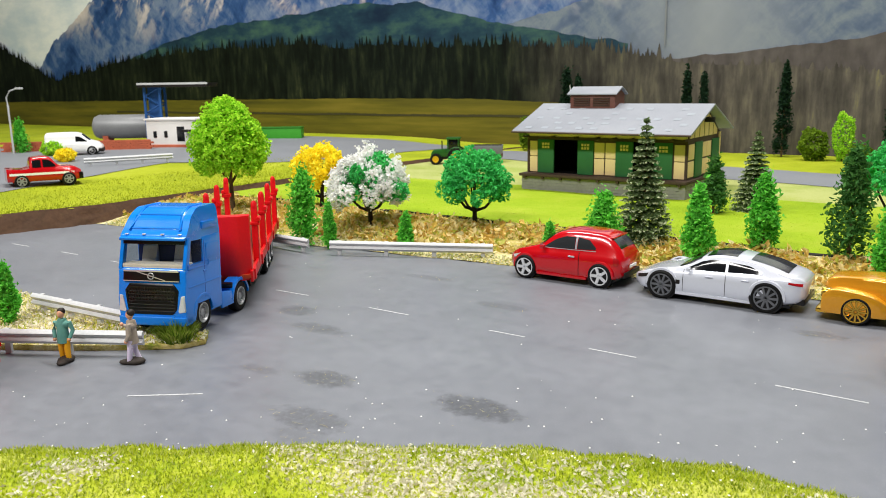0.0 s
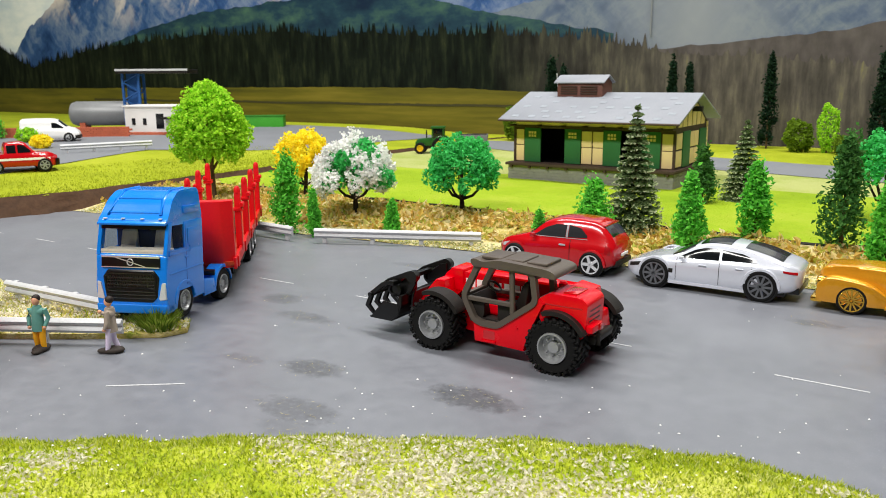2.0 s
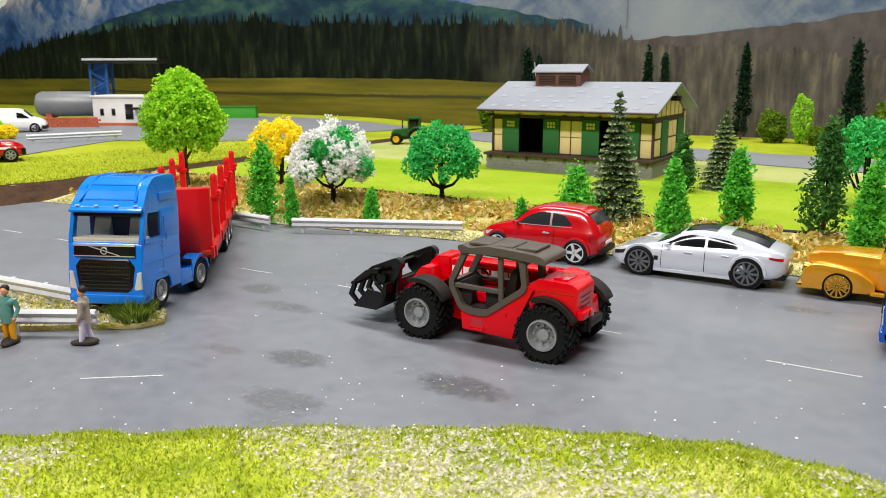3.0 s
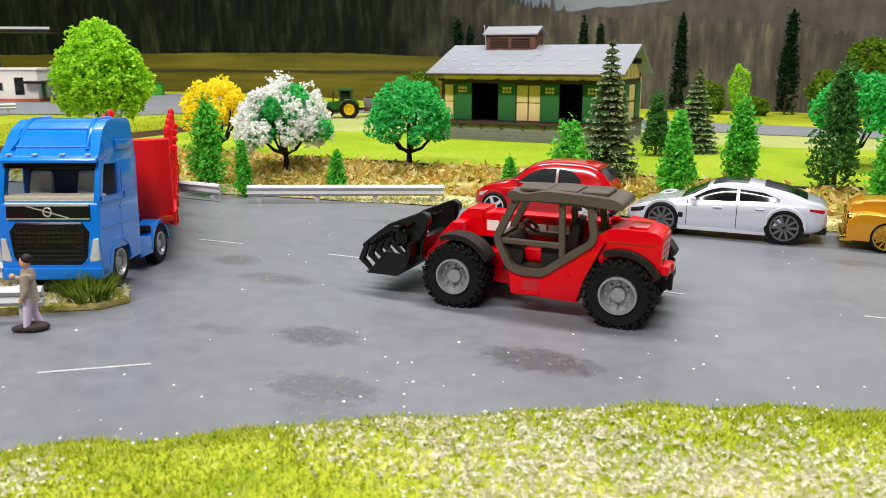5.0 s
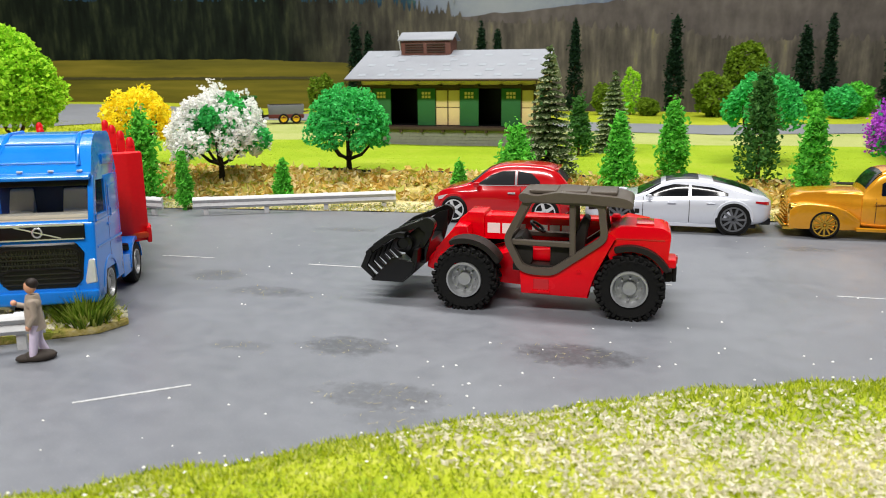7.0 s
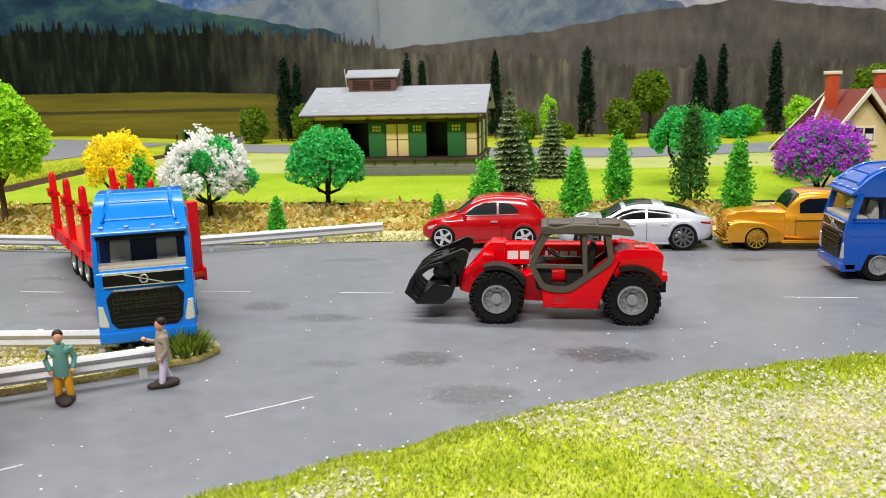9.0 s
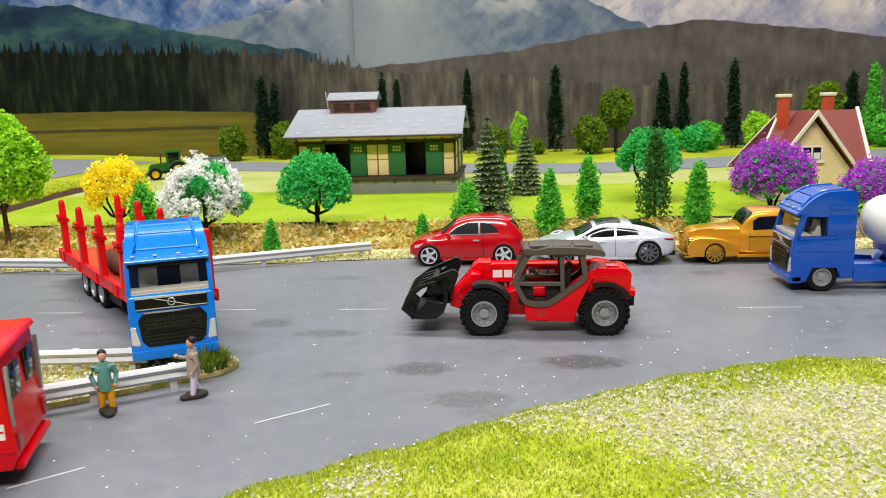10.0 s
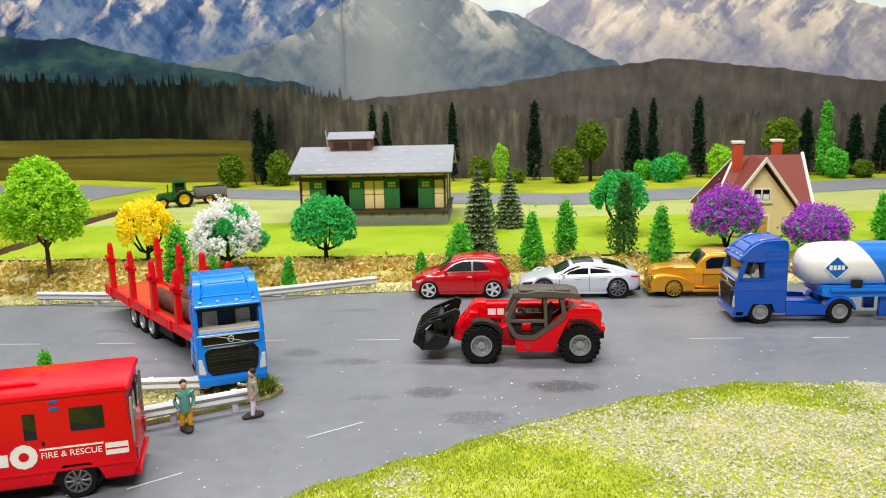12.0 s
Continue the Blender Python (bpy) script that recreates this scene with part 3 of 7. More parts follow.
def rim_mesh(r, w, spokes, side, kind="steel"):
    """Dished wheel centre; side is the outward y direction."""
    bm = B()
    o = w / 2 * side
    lathe(bm, [(r * 1.02, o * 0.7), (r * 1.0, o * 1.02), (r * 0.9, o * 1.04), (r * 0.84, o * 0.8), (r * 0.78, o * 0.5), (r * 0.4, o * 0.45), (r * 0.36, o * 0.75), (r * 0.1, o * 0.8), (0.0001, o * 0.8)], seg=28, caps=False)
    if kind == "spokes":
        for i in range(spokes):
            box(bm, r * 0.1, r * 0.95, -0.05 * r - 0.02, 0.05 * r + 0.02, -r * 0.62 / spokes - r * 0.03, r * 0.62 / spokes + r * 0.03, 0.01, 1,
                Matrix.Translation((0, o * 0.92, 0)) @ Matrix.Rotation(2 * math.pi * i / spokes, 4, "Y"))
    else:
        for i in range(spokes):
            a = 2 * math.pi * i / spokes
            lathe(bm, [(r * 0.06, o * 0.4), (r * 0.06, o * 0.86), (0.0001, o * 0.88)], seg=6, c=(r * 0.6 * math.cos(a), 0, r * 0.6 * math.sin(a)))
    return bm


def wheel(parent, x, y, r, w, side, rim_mat=None, spokes=8, kind="steel", lugs=0, dish=0.6):
    bm = lathe(B(), tyre_profile(r, w), seg=36, caps=False)
    if lugs:
        for i in range(lugs):
            for s in (-1, 1):
                m = Matrix.Rotation(2 * math.pi * (i + (0.5 if s > 0 else 0)) / lugs, 4, "Y") @ Matrix.Translation((0, s * w * 0.27, r)) @ Matrix.Rotation(s * 0.6, 4, "Z")
                box(bm, -r * 0.055, r * 0.055, -w * 0.27, w * 0.27, -r * 0.06, r * 0.075, 0.012, 1, m)
                m2 = Matrix.Rotation(2 * math.pi * (i + (0.5 if s > 0 else 0)) / lugs, 4, "Y") @ Matrix.Translation((0, s * w * 0.47, r * 0.93))
                box(bm, -r * 0.05, r * 0.05, -w * 0.06, w * 0.06, -r * 0.09, r * 0.09, 0.01, 1, m2)
    ob = part("wheel", bm, RUBBER, parent, "black rubber wheel")
    ob.matrix_basis = pose(x * U, y * U, r * U)
    if kind == "spokes":
        part("wheel_well", lathe(B(), [(0.0001, w * 0.37 * side), (r * dish * 0.82, w * 0.37 * side), (r * dish * 0.82, w * 0.3 * side)], seg=24), BLACK, ob)
    part("rim", rim_mesh(r * dish, w, spokes, side, kind), rim_mat or STEEL, ob, "silver rim" if rim_mat is None else "")
    return ob


def unshade(ob):
    """Glazing that casts no shadow of its own."""
    ob.visible_shadow = False
    return ob


def clear_pane():
    """Thin slightly smoked plastic glazing."""
    m = Mat("smoked_glazing")
    m.done(S("20262a"), 0.06)
    tr, mx = m.n.new("ShaderNodeBsdfTransparent"), m.n.new("ShaderNodeMixShader")
    tr.inputs[0].default_value = (0.9, 0.93, 0.95, 1)
    mx.inputs[0].default_value = 0.9
    m.l.new(m.b.outputs[0], mx.inputs[1])
    m.l.new(tr.outputs[0], mx.inputs[2])
    m.l.new(mx.outputs[0], m.n["Material Output"].inputs[0])
    return m.m


PANE = clear_pane()


# ---- telehandler ----
def rod2(bm, pts, y0, y1, w):
    """A flat bar of width w through (x, z) points, between y0 and y1, with mitred corners."""
    n = len(pts)
    out, inn = [], []
    for i, p in enumerate(pts):
        p = Vector((p[0], p[1]))
        a = Vector(pts[max(i - 1, 0)])
        b = Vector(pts[min(i + 1, n - 1)])
        d1 = (p - a).normalized() if i else (b - p).normalized()
        d2 = (b - p).normalized() if i < n - 1 else d1
        t = (d1 + d2).normalized()
        nrm = Vector((-t.y, t.x))
        k = w / 2 / max(0.5, nrm.dot(Vector((-d1.y, d1.x))))
        out.append(p + nrm * k)
        inn.append(p - nrm * k)
    prism(bm, [tuple(v) for v in out + inn[::-1]], y0, y1, 0.03, 1)
    return bm


def rounded(pts, r, k=5):
    """Softens the corners of an open line of (x, z) points."""
    out = [pts[0]]
    for a, p, b in zip(pts, pts[1:], pts[2:]):
        a, p, b = Vector(a), Vector(p), Vector(b)
        u, v = p + (a - p).normalized() * min(r, (a - p).length * 0.45), p + (b - p).normalized() * min(r, (b - p).length * 0.45)
        for i in range(k + 1):
            q = i / k
            out.append(tuple(u * (1 - q) ** 2 + p * 2 * q * (1 - q) + v * q * q))
    return out + [pts[-1]]


def telehandler():
    t = thing("telehandler", -8.2, 27.95, 0, 180, "red toy telehandler with black grapple bucket and taupe cab frame", "telehandler")
    body = part("chassis", prism(B(), [(3.1, 0.75), (3.5, 1.0), (1.6, 1.5), (0.9, 1.75), (-1.4, 1.85), (-3.2, 1.75), (-3.3, 1.1), (-2.6, 0.7), (0.9, 0.62)], -0.95, 0.95, 0.06), RED, t)
    part("sill_box", prism(B(), [(0.72, 0.55), (0.78, 1.25), (0.3, 1.2), (-0.2, 1.22), (-1.75, 2.45), (-2.0, 2.3), (-1.35, 1.2), (-1.25, 0.5)], 0.95, 1.62, 0.05), RED, t)
    # flat panel in deeper red paints the shade of the step's recess
    part("step_recess", box(B(), -0.1, 0.36, 1.6, 1.627, 0.66, 1.02, 0.01, 1), CAR_RED, t)
    part("step", box(B(), -0.14, 0.4, 1.6, 1.7, 0.6, 0.68, 0.02), RED, t)
    part("sill_bolt", lathe(B(), [(0.0001, 1.66), (0.05, 1.66), (0.06, 1.6)], c=(-0.95, 0, 1.3), seg=10), RED, t)
    part("engine_hood", prism(B(), rounded([(-1.72, 1.9), (-1.68, 2.42), (-2.1, 2.68), (-3.25, 2.66), (-3.48, 2.5), (-3.42, 1.7), (-3.25, 1.2), (-2.0, 1.3), (-1.75, 1.88)], 0.12, 3), 0.15, 1.55, 0.07), RED, t)
    part("hood_groove", box(B(), -3.3, -1.9, 1.53, 1.565, 2.28, 2.33, 0.01, 1), CAR_RED, t)
    for k in range(3):
        part("hood_louvre", box(B(), -3.44 - 0.01 * k, -3.38, 0.4, 1.3, 1.8 + k * 0.18, 1.88 + k * 0.18, 0.02, 1), CHARCOAL, t)
    part("tow_pin", lathe(B(), [(0.0001, 0.98), (0.07, 0.98), (0.07, 1.42), (0.0001, 1.44)], "z", 10, (-3.62, 0.9, 0)), CHARCOAL, t)
    part("hood_vent", box(B(), -3.0, -2.5, 0.4, 1.3, 2.63, 2.72, 0.03), CAR_RED, t)
    part("tail_block", box(B(), -3.65, -3.2, 0.6, 1.5, 1.5, 1.75, 0.06), RED, t)
    part("rear_bumper", prism(B(), [(-3.2, 0.95), (-3.2, 1.2), (-3.5, 1.3), (-3.6, 1.2), (-3.55, 0.98)], -0.5, 1.05, 0.06), CHARCOAL, t)
    part("axle", box(B(), 2.2, 2.6, -1.2, 1.2, 0.7, 1.05, 0.05), CHARCOAL, t)
    part("axle", box(B(), -2.6, -2.2, -1.2, 1.2, 0.7, 1.05, 0.05), CHARCOAL, t)
    boom = part("boom", prism(B(), [(-3.0, 1.95), (-2.9, 2.5), (-2.2, 2.62), (-2.0, 2.42), (2.1, 2.46), (2.25, 2.6), (2.7, 2.6), (2.95, 2.4), (3.3, 1.8), (3.85, 1.3), (3.9, 0.98),
                                      (3.5, 0.85), (3.05, 1.05), (2.6, 1.5), (2.25, 1.85), (-1.8, 1.8)], -0.95, 0.0, 0.06), RED, t, "glossy red lifting boom")
    part("boom_rib", box(B(), -1.6, 2.0, -0.78, -0.17, 2.42, 2.52, 0.04), RED, boom)
    for x, z in ((2.9, 1.9), (3.35, 1.35)):
        part("boom_bolt", lathe(B(), [(0.0001, 0.82), (0.1, 0.82), (0.12, 0.72)], c=(x, 0, z), seg=12), RED, boom)
    part("boom_collar", box(B(), 2.15, 2.7, -1.02, 0.07, 1.8, 2.63, 0.05), RED, boom)
    part("boom_nose", prism(B(), [(2.55, 2.3), (2.95, 2.3), (3.35, 1.7), (3.8, 1.25), (3.85, 0.95), (3.45, 0.82), (2.95, 1.1), (2.5, 1.7)], -0.9, 0.75, 0.06), RED, boom)
    for i, (x, w) in enumerate(((1.86, 0.4), (1.42, 0.34), (1.02, 0.32), (0.6, 0.1), (0.3, 0.26), (-0.05, 0.3), (-0.4, 0.26))):
        part("lettering_bar", box(B(), x - w / 2, x + w / 2, 0.0, 0.012, 1.98, 2.3), WHITE_INK, boom, "plain white bar")
    lathe_c = (3.6, 0, 1.05)
    part("boom_pin", lathe(B(), [(0.0001, -1.1), (0.22, -1.1), (0.22, 0.2), (0.0001, 0.2)], c=lathe_c), CHARCOAL, boom)
    # grapple bucket
    bucket = part("bucket", prism(B(), [(3.75, 1.5), (3.9, 1.05), (4.25, 0.72), (5.35, 0.72), (5.4, 0.8), (4.35, 0.85), (4.1, 1.1), (3.95, 1.6), (3.85, 1.95), (3.72, 1.95)], -1.65, 1.65, 0.03), BLACK, t, "black loader bucket with open jaw")
    bucket.matrix_basis = pose(0.45 * U, 0, 0.03 * U) @ Matrix.Diagonal((0.92, 1, 0.86, 1))
    for y in (-1.12, 0.98):
        part("link_plate", prism(B(), [(3.4, 2.85), (3.75, 2.75), (4.4, 2.2), (4.45, 1.75), (4.0, 1.3), (3.65, 1.4), (3.45, 2.2)], y, y + 0.12, 0.03), BLACK, bucket)
    part("tine_rail", box(B(), 4.2, 4.45, -1.55, 1.55, 2.3, 2.5, 0.04), BLACK, bucket)
    for y in (-1.68, 1.58):
        part("bucket_side", prism(B(), [(3.82, 1.5), (3.92, 1.1), (4.3, 0.74), (5.35, 0.74), (4.6, 1.65), (4.4, 1.55)], y, y + 0.1, 0.02), BLACK, bucket)
    part("carriage", box(B(), 3.6, 3.9, -1.1, 1.1, 1.3, 2.0, 0.06), BLACK, bucket)
    for y in (-1.35, -0.8, -0.27, 0.27, 0.8, 1.35):
        bm = B()
        rod2(bm, [(4.3, 2.45), (4.9, 2.25), (5.5, 1.75), (5.75, 1.15), (5.35, 0.78)], y - 0.07, y + 0.07, 0.16)
        part("grapple_tine", bm, BLACK, bucket)
    part("grapple_bar", lathe(B(), [(0.0001, -1.5), (0.1, -1.5), (0.1, 1.5), (0.0001, 1.5)], c=(5.5, 0, 1.7)), BLACK, bucket)
    for y in (-1.25, 1.1):
        bm = B()
        rod2(bm, [(3.75, 1.9), (3.45, 2.4), (3.35, 2.75), (3.7, 2.85), (4.7, 2.4), (5.4, 1.85)], y, y + 0.15, 0.2)
        part("grapple_arm", bm, BLACK, bucket)
        bm = lathe(B(), [(0.0001, y - 0.06), (0.32, y - 0.06), (0.32, y + 0.21), (0.2, y + 0.24), (0.18, y + 0.17), (0.0001, y + 0.17)], c=(4.35, 0, 2.05), seg=20)
        part("pivot_boss", bm, BLACK, bucket)
        bm = lathe(B(), [(0.0001, y - 0.05), (0.26, y - 0.05), (0.26, y + 0.2), (0.0001, y + 0.2)], c=(3.5, 0, 2.75), seg=18)
        part("pivot_boss", bm, BLACK, bucket)
    # cab
    cab = part("cab_floor", box(B(), -1.3, 1.0, 0.2, 1.5, 1.2, 1.4, 0.04), CHARCOAL, t)
    ring = rounded([(0.0, 3.36), (0.56, 3.36), (1.16, 2.16), (0.74, 1.34), (0.4, 1.24), (-0.2, 1.24), (-1.66, 2.3), (-1.52, 3.3), (0.0, 3.37)], 0.17)
    for y in (0.12, 1.48):
        part("cab_frame", rod2(B(), ring, y, y + 0.2, 0.2), TAUPE, t, "dark taupe plastic cab side frame")
        part("door_rail", rod2(B(), [(1.1, 2.08), (-0.72, 2.06)], y + 0.01, y + 0.15, 0.17), TAUPE, t)
        part("pillar", rod2(B(), [(-0.72, 3.25), (-0.76, 1.72)], y + 0.01, y + 0.15, 0.18), TAUPE, t)
    for x, z in ((1.12, 2.15), (0.6, 3.3), (-1.58, 3.15), (-1.66, 2.3)):
        part("crossbar", box(B(), x - 0.09, x + 0.09, 0.2, 1.55, z - 0.08, z + 0.08, 0.03), TAUPE, t)
    roof = part("cab_roof", prism(B(), rounded([(0.4, 3.3), (0.72, 3.26), (0.84, 3.5), (0.66, 3.58), (0.35, 3.47), (-0.3, 3.6), (-1.2, 3.56), (-2.1, 3.5), (-2.4, 3.4), (-2.42, 3.18), (-2.15, 3.22), (-1.0, 3.32), (0.38, 3.3)], 0.15, 4), 0.03, 1.76, 0.05), TAUPE, t, "dark taupe ribbed cab roof")
    for x0, x1 in ((-0.25, 0.55), (-1.1, -0.35), (-1.95, -1.2)):
        part("roof_rib", box(B(), x0, x1, 0.3, 1.45, 3.5, 3.62, 0.07, 3), TAUPE, roof)
    seat = part("seat", prism(B(), [(-0.1, 1.4), (-0.05, 1.95), (-0.75, 1.95), (-0.9, 2.65), (-1.05, 2.85), (-1.2, 2.75), (-1.05, 1.9), (-1.0, 1.4)], 0.55, 1.2, 0.08), CHARCOAL, t)
    part("door_panel", prism(B(), rounded([(1.0, 1.95), (0.85, 1.5), (0.5, 1.36), (0.42, 1.5), (0.4, 1.95), (0.98, 1.96)], 0.1, 3), 1.38, 1.48, 0.03), CHARCOAL, t, "dark moulded inner door panel")
    part("seat_box", box(B(), -0.72, -0.1, 0.6, 1.46, 1.3, 1.96, 0.06), CHARCOAL, t)
    part("dashboard", prism(B(), [(1.0, 1.4), (1.1, 2.1), (0.75, 2.25), (0.55, 1.9), (0.45, 1.4)], 0.3, 1.45, 0.05), CHARCOAL, t)
    bm = B()
    tubes(bm, [(0.25 * math.cos(a), 0.25 * math.sin(a), 0) for a in [2 * math.pi * i / 18 for i in range(19)]], 0.045, 6)
    bmesh.ops.transform(bm, matrix=Matrix.Translation((0.35, 0.87, 2.42)) @ Matrix.Rotation(radians(-35), 4, "Y"), verts=bm.verts)
    part("steering_wheel", bm, BLACK, t)
    part("exhaust", lathe(B(), [(0.0001, 2.5), (0.16, 2.5), (0.16, 3.0), (0.1, 3.08), (0.0001, 3.08)], "z", c=(-1.9, 0.0, -0.35)), RED, t)
    part("lamp", box(B(), -3.7, -3.62, 0.7, 0.95, 1.52, 1.72, 0.02), CAR_RED, t)
    for x, s, e in ((2.4, 25, 150), (-2.4, 25, 155)):
        for y in (-1.8, 1.12):
            arc = [(x + 1.13 * math.cos(radians(a)), 0.95 + 1.13 * math.sin(radians(a))) for a in range(66, 155, 8)]
            part("mudguard", rod2(B(), arc, y, y + 0.68, 0.16), CHARCOAL, t, "dark grey plastic mudguard")
    wheels = [wheel(t, x, 1.45 * s, 0.92, 0.92, s, STEEL, 8, lugs=22, dish=0.57) for x in (2.4, -2.4) for s in (-1, 1)]
    return t, wheels


# ---- tractor units ----
def tractor_unit(t, paintwork, base=4.35, grille_lines=7, D=3.1, drop=0.0):
    """Origin on the ground under the rear axle, x forward; base: the wheelbase."""
    F, W = base + 1.4, 1.47
    lower = [(F - D, 0.62), (F - 2.1, 0.62), (F - 2.1, 1.25), (F - 0.85, 1.25), (F - 0.75, 0.45), (F, 0.42), (F + 0.06, 0.75), (F + 0.06, 1.5), (F, 2.45), (F - 0.12, 2.6), (F - D, 2.6)]
    cab = part("cab", prism(B(), lower, -W, W, 0.09, 3), paintwork, t, "glossy blue high-roof truck cab")
    bm = prism(B(), rounded([(F - 1.0, 3.55), (F - 0.36, 3.58), (F - 0.2, 3.76), (F - 0.42, 4.0), (F - 0.85, 4.6 - drop * 0.8), (F - 1.4, 4.95 - drop), (F - D + 0.1, 5.02 - drop), (F - D, 4.8 - drop), (F - D, 3.55), (F - 1.1, 3.55)], 0.22, 4), -W + 0.03, W - 0.03, 0.14, 4)
    for v in bm.verts:
        v.co.y *= 1 - 0.075 * max(0.0, v.co.z - 3.85)
    part("roof", bm, paintwork, cab)
    part("rear_wall", box(B(), F - D, F - 1.5, -W + 0.005, W - 0.005, 2.5, 3.65, 0.05), paintwork, cab)
    part("cab_lining", box(B(), F - 1.51, F - 1.45, -W + 0.08, W - 0.08, 2.55, 3.6), paint("dark_blue_lining", "0c1e4c", 0.5), cab)
    for s in (-1, 1):
        part("windscreen_pillar", prism(B(), [(F - 0.02, 2.5), (F - 0.35, 3.72), (F - 0.6, 3.72), (F - 0.3, 2.5)], s * W, s * (W - 0.16), 0.03), paintwork, cab)
        part("door_rail", box(B(), F - 1.9, F - 0.2, s * W, s * (W - 0.1), 2.5, 2.66, 0.03), paintwork, cab)
        part("roof_panel", box(B(), F - D + 0.25, F - 1.55, s * (W - 0.1), s * (W - 0.015), 3.98 - drop * 0.5, 4.3 - drop * 0.7, 0.03), paintwork, cab)
        part("door_seam", box(B(), F - 1.6, F - 1.58, s * W, s * (W + 0.006), 1.3, 3.5), NAVY, cab)
        part("body_crease", box(B(), F - D + 0.05, F - 0.2, s * (W + 0.0), s * (W + 0.02), 1.9, 1.94, 0.008, 1), paintwork, cab)
        part("locker", box(B(), F - D + 0.2, F - 1.75, s * W, s * (W + 0.02), 2.75, 3.35, 0.02), paintwork, cab)
        part("door_handle", box(B(), F - 1.72, F - 1.45, s * W, s * (W + 0.03), 2.25, 2.32, 0.01, 1), paintwork, cab)
        part("headlight", prism(B(), [(s * (W - 0.34), 0.92), (s * (W - 0.3), 1.02), (s * (W - 0.22), 1.62), (s * (W - 0.04), 1.66), (s * (W - 0.02), 0.98)], F - 0.1, F + 0.085, 0.03, 1, "x"), LIGHT, cab, "clear wedge headlight")
        part("wheel_arch", rod2(B(), [(F - 1.4 + 0.86 * math.cos(radians(a)), 0.7 + 0.8 * math.sin(radians(a))) for a in range(0, 181, 15)], s * (W - 0.5), s * (W + 0.02), 0.1), paintwork, cab)
        part("arch_lining", lathe(B(), [(0.0001, s * (W - 0.55)), (0.8, s * (W - 0.55)), (0.8, s * (W - 0.5)), (0.0001, s * (W - 0.5))], c=(F - 1.4, 0, 0.72)), BLACK, cab)
        part("seat", prism(B(), [(F - 1.0, 2.5), (F - 1.0, 2.75), (F - 1.15, 2.75), (F - 1.2, 3.3), (F - 1.32, 3.36), (F - 1.42, 2.5)], s * 0.72 - 0.32, s * 0.72 + 0.32, 0.1), BEIGE, cab, "beige plastic seat")
        part("side_skirt", prism(B(), [(F - D, 0.5), (F - D, 1.25), (0.95, 1.12), (0.72, 0.5)], s * (W - 0.12), s * (W - 0.02), 0.04), paintwork, t)
        part("rear_mudguard", rod2(B(), [(0.85 * math.cos(radians(a)), 0.68 + 0.84 * math.sin(radians(a))) for a in range(-5, 186, 15)], s * (W - 0.62), s * (W - 0.01), 0.11), paintwork, t)
    unshade(part("windscreen", prism(B(), [(F - 0.06, 2.6), (F - 0.38, 3.64), (F - 0.41, 3.64), (F - 0.09, 2.6)], -W + 0.14, W - 0.14), PANE, cab, "clear windscreen"))
    for s in (-1, 1):
        unshade(part("door_window", box(B(), F - 1.5, F - 0.4, s * (W - 0.05), s * (W - 0.03), 2.66, 3.52), PANE, cab, "clear door window"))
    part("dashboard", box(B(), F - 0.85, F - 0.1, -W + 0.1, W - 0.1, 2.45, 2.72, 0.06), BEIGE, cab)
    part("windscreen_surround", prism(B(), [(F - 0.28, 3.45), (F - 0.3, 3.62), (F - 0.42, 3.62), (F - 0.4, 3.45)], -W + 0.12, W - 0.12, 0.02), BLACK, cab)
    grille = part("grille", prism(B(), [(-1.08, 1.08), (-1.17, 1.85), (-0.95, 2.02), (0.95, 2.02), (1.17, 1.85), (1.08, 1.08), (0.88, 0.86), (-0.88, 0.86)], F + 0.0, F + 0.09, 0.03, 1, "x"), BLACK, cab, "black honeycomb grille")
    for i in range(grille_lines):
        z = 0.98 + i * 0.94 / grille_lines
        part("grille_slat", box(B(), F + 0.08, F + 0.12, -1.0, 1.0, z, z + 0.05, 0.01, 1), GRILLE, grille)
    part("grille_rim", tubes(B(), [(F + 0.1, y, z) for y, z in rounded([(-1.0, 1.5), (-1.08, 1.84), (-0.9, 1.96), (0.9, 1.96), (1.08, 1.84), (1.0, 1.5)], 0.1, 3)], 0.03, 6), BLACK, grille)
    part("grille_brow", tubes(B(), [(F + 0.11, y, z) for y, z in ((-1.05, 1.32), (-0.7, 1.42), (0.7, 1.42), (1.05, 1.32))], 0.035, 6), BLACK, grille)
    for i in range(15):
        y = -0.98 + i * 0.14
        part("grille_bar", box(B(), F + 0.075, F + 0.105, y - 0.012, y + 0.012, 1.45, 1.95), GRILLE, grille)
    knobs = B()
    for r in range(5):
        for k in range(26):
            y = -0.96 + 0.075 * (k + 0.5 * (r % 2))
            box(knobs, F + 0.085, F + 0.118, y - 0.022, y + 0.022, 1.5 + r * 0.085, 1.545 + r * 0.085)
    tagged(part("honeycomb", knobs, GRILLE, grille, "glossy black honeycomb relief"), kind="stuff")
    band = part("badge_panel", prism(B(), [(F - 0.0, 2.08), (F - 0.05, 2.46), (F + 0.02, 2.46), (F + 0.07, 2.08)], -1.22, 1.22, 0.02), BLACK, cab)
    part("trim_strip", box(B(), F - 0.02, F + 0.06, -1.2, 1.2, 2.43, 2.485), CHROME, band)
    part("trim_strip", box(B(), F + 0.03, F + 0.09, -1.2, 1.2, 2.07, 2.1), CHROME, band)
    part("badge_bar", box(B(), F + 0.035, F + 0.075, -0.62, 0.62, 2.255, 2.285, 0, 1, Matrix.Translation((0, 0, 2.27)) @ Matrix.Rotation(radians(-15), 4, "X") @ Matrix.Translation((0, 0, -2.27))), CHROME, band)
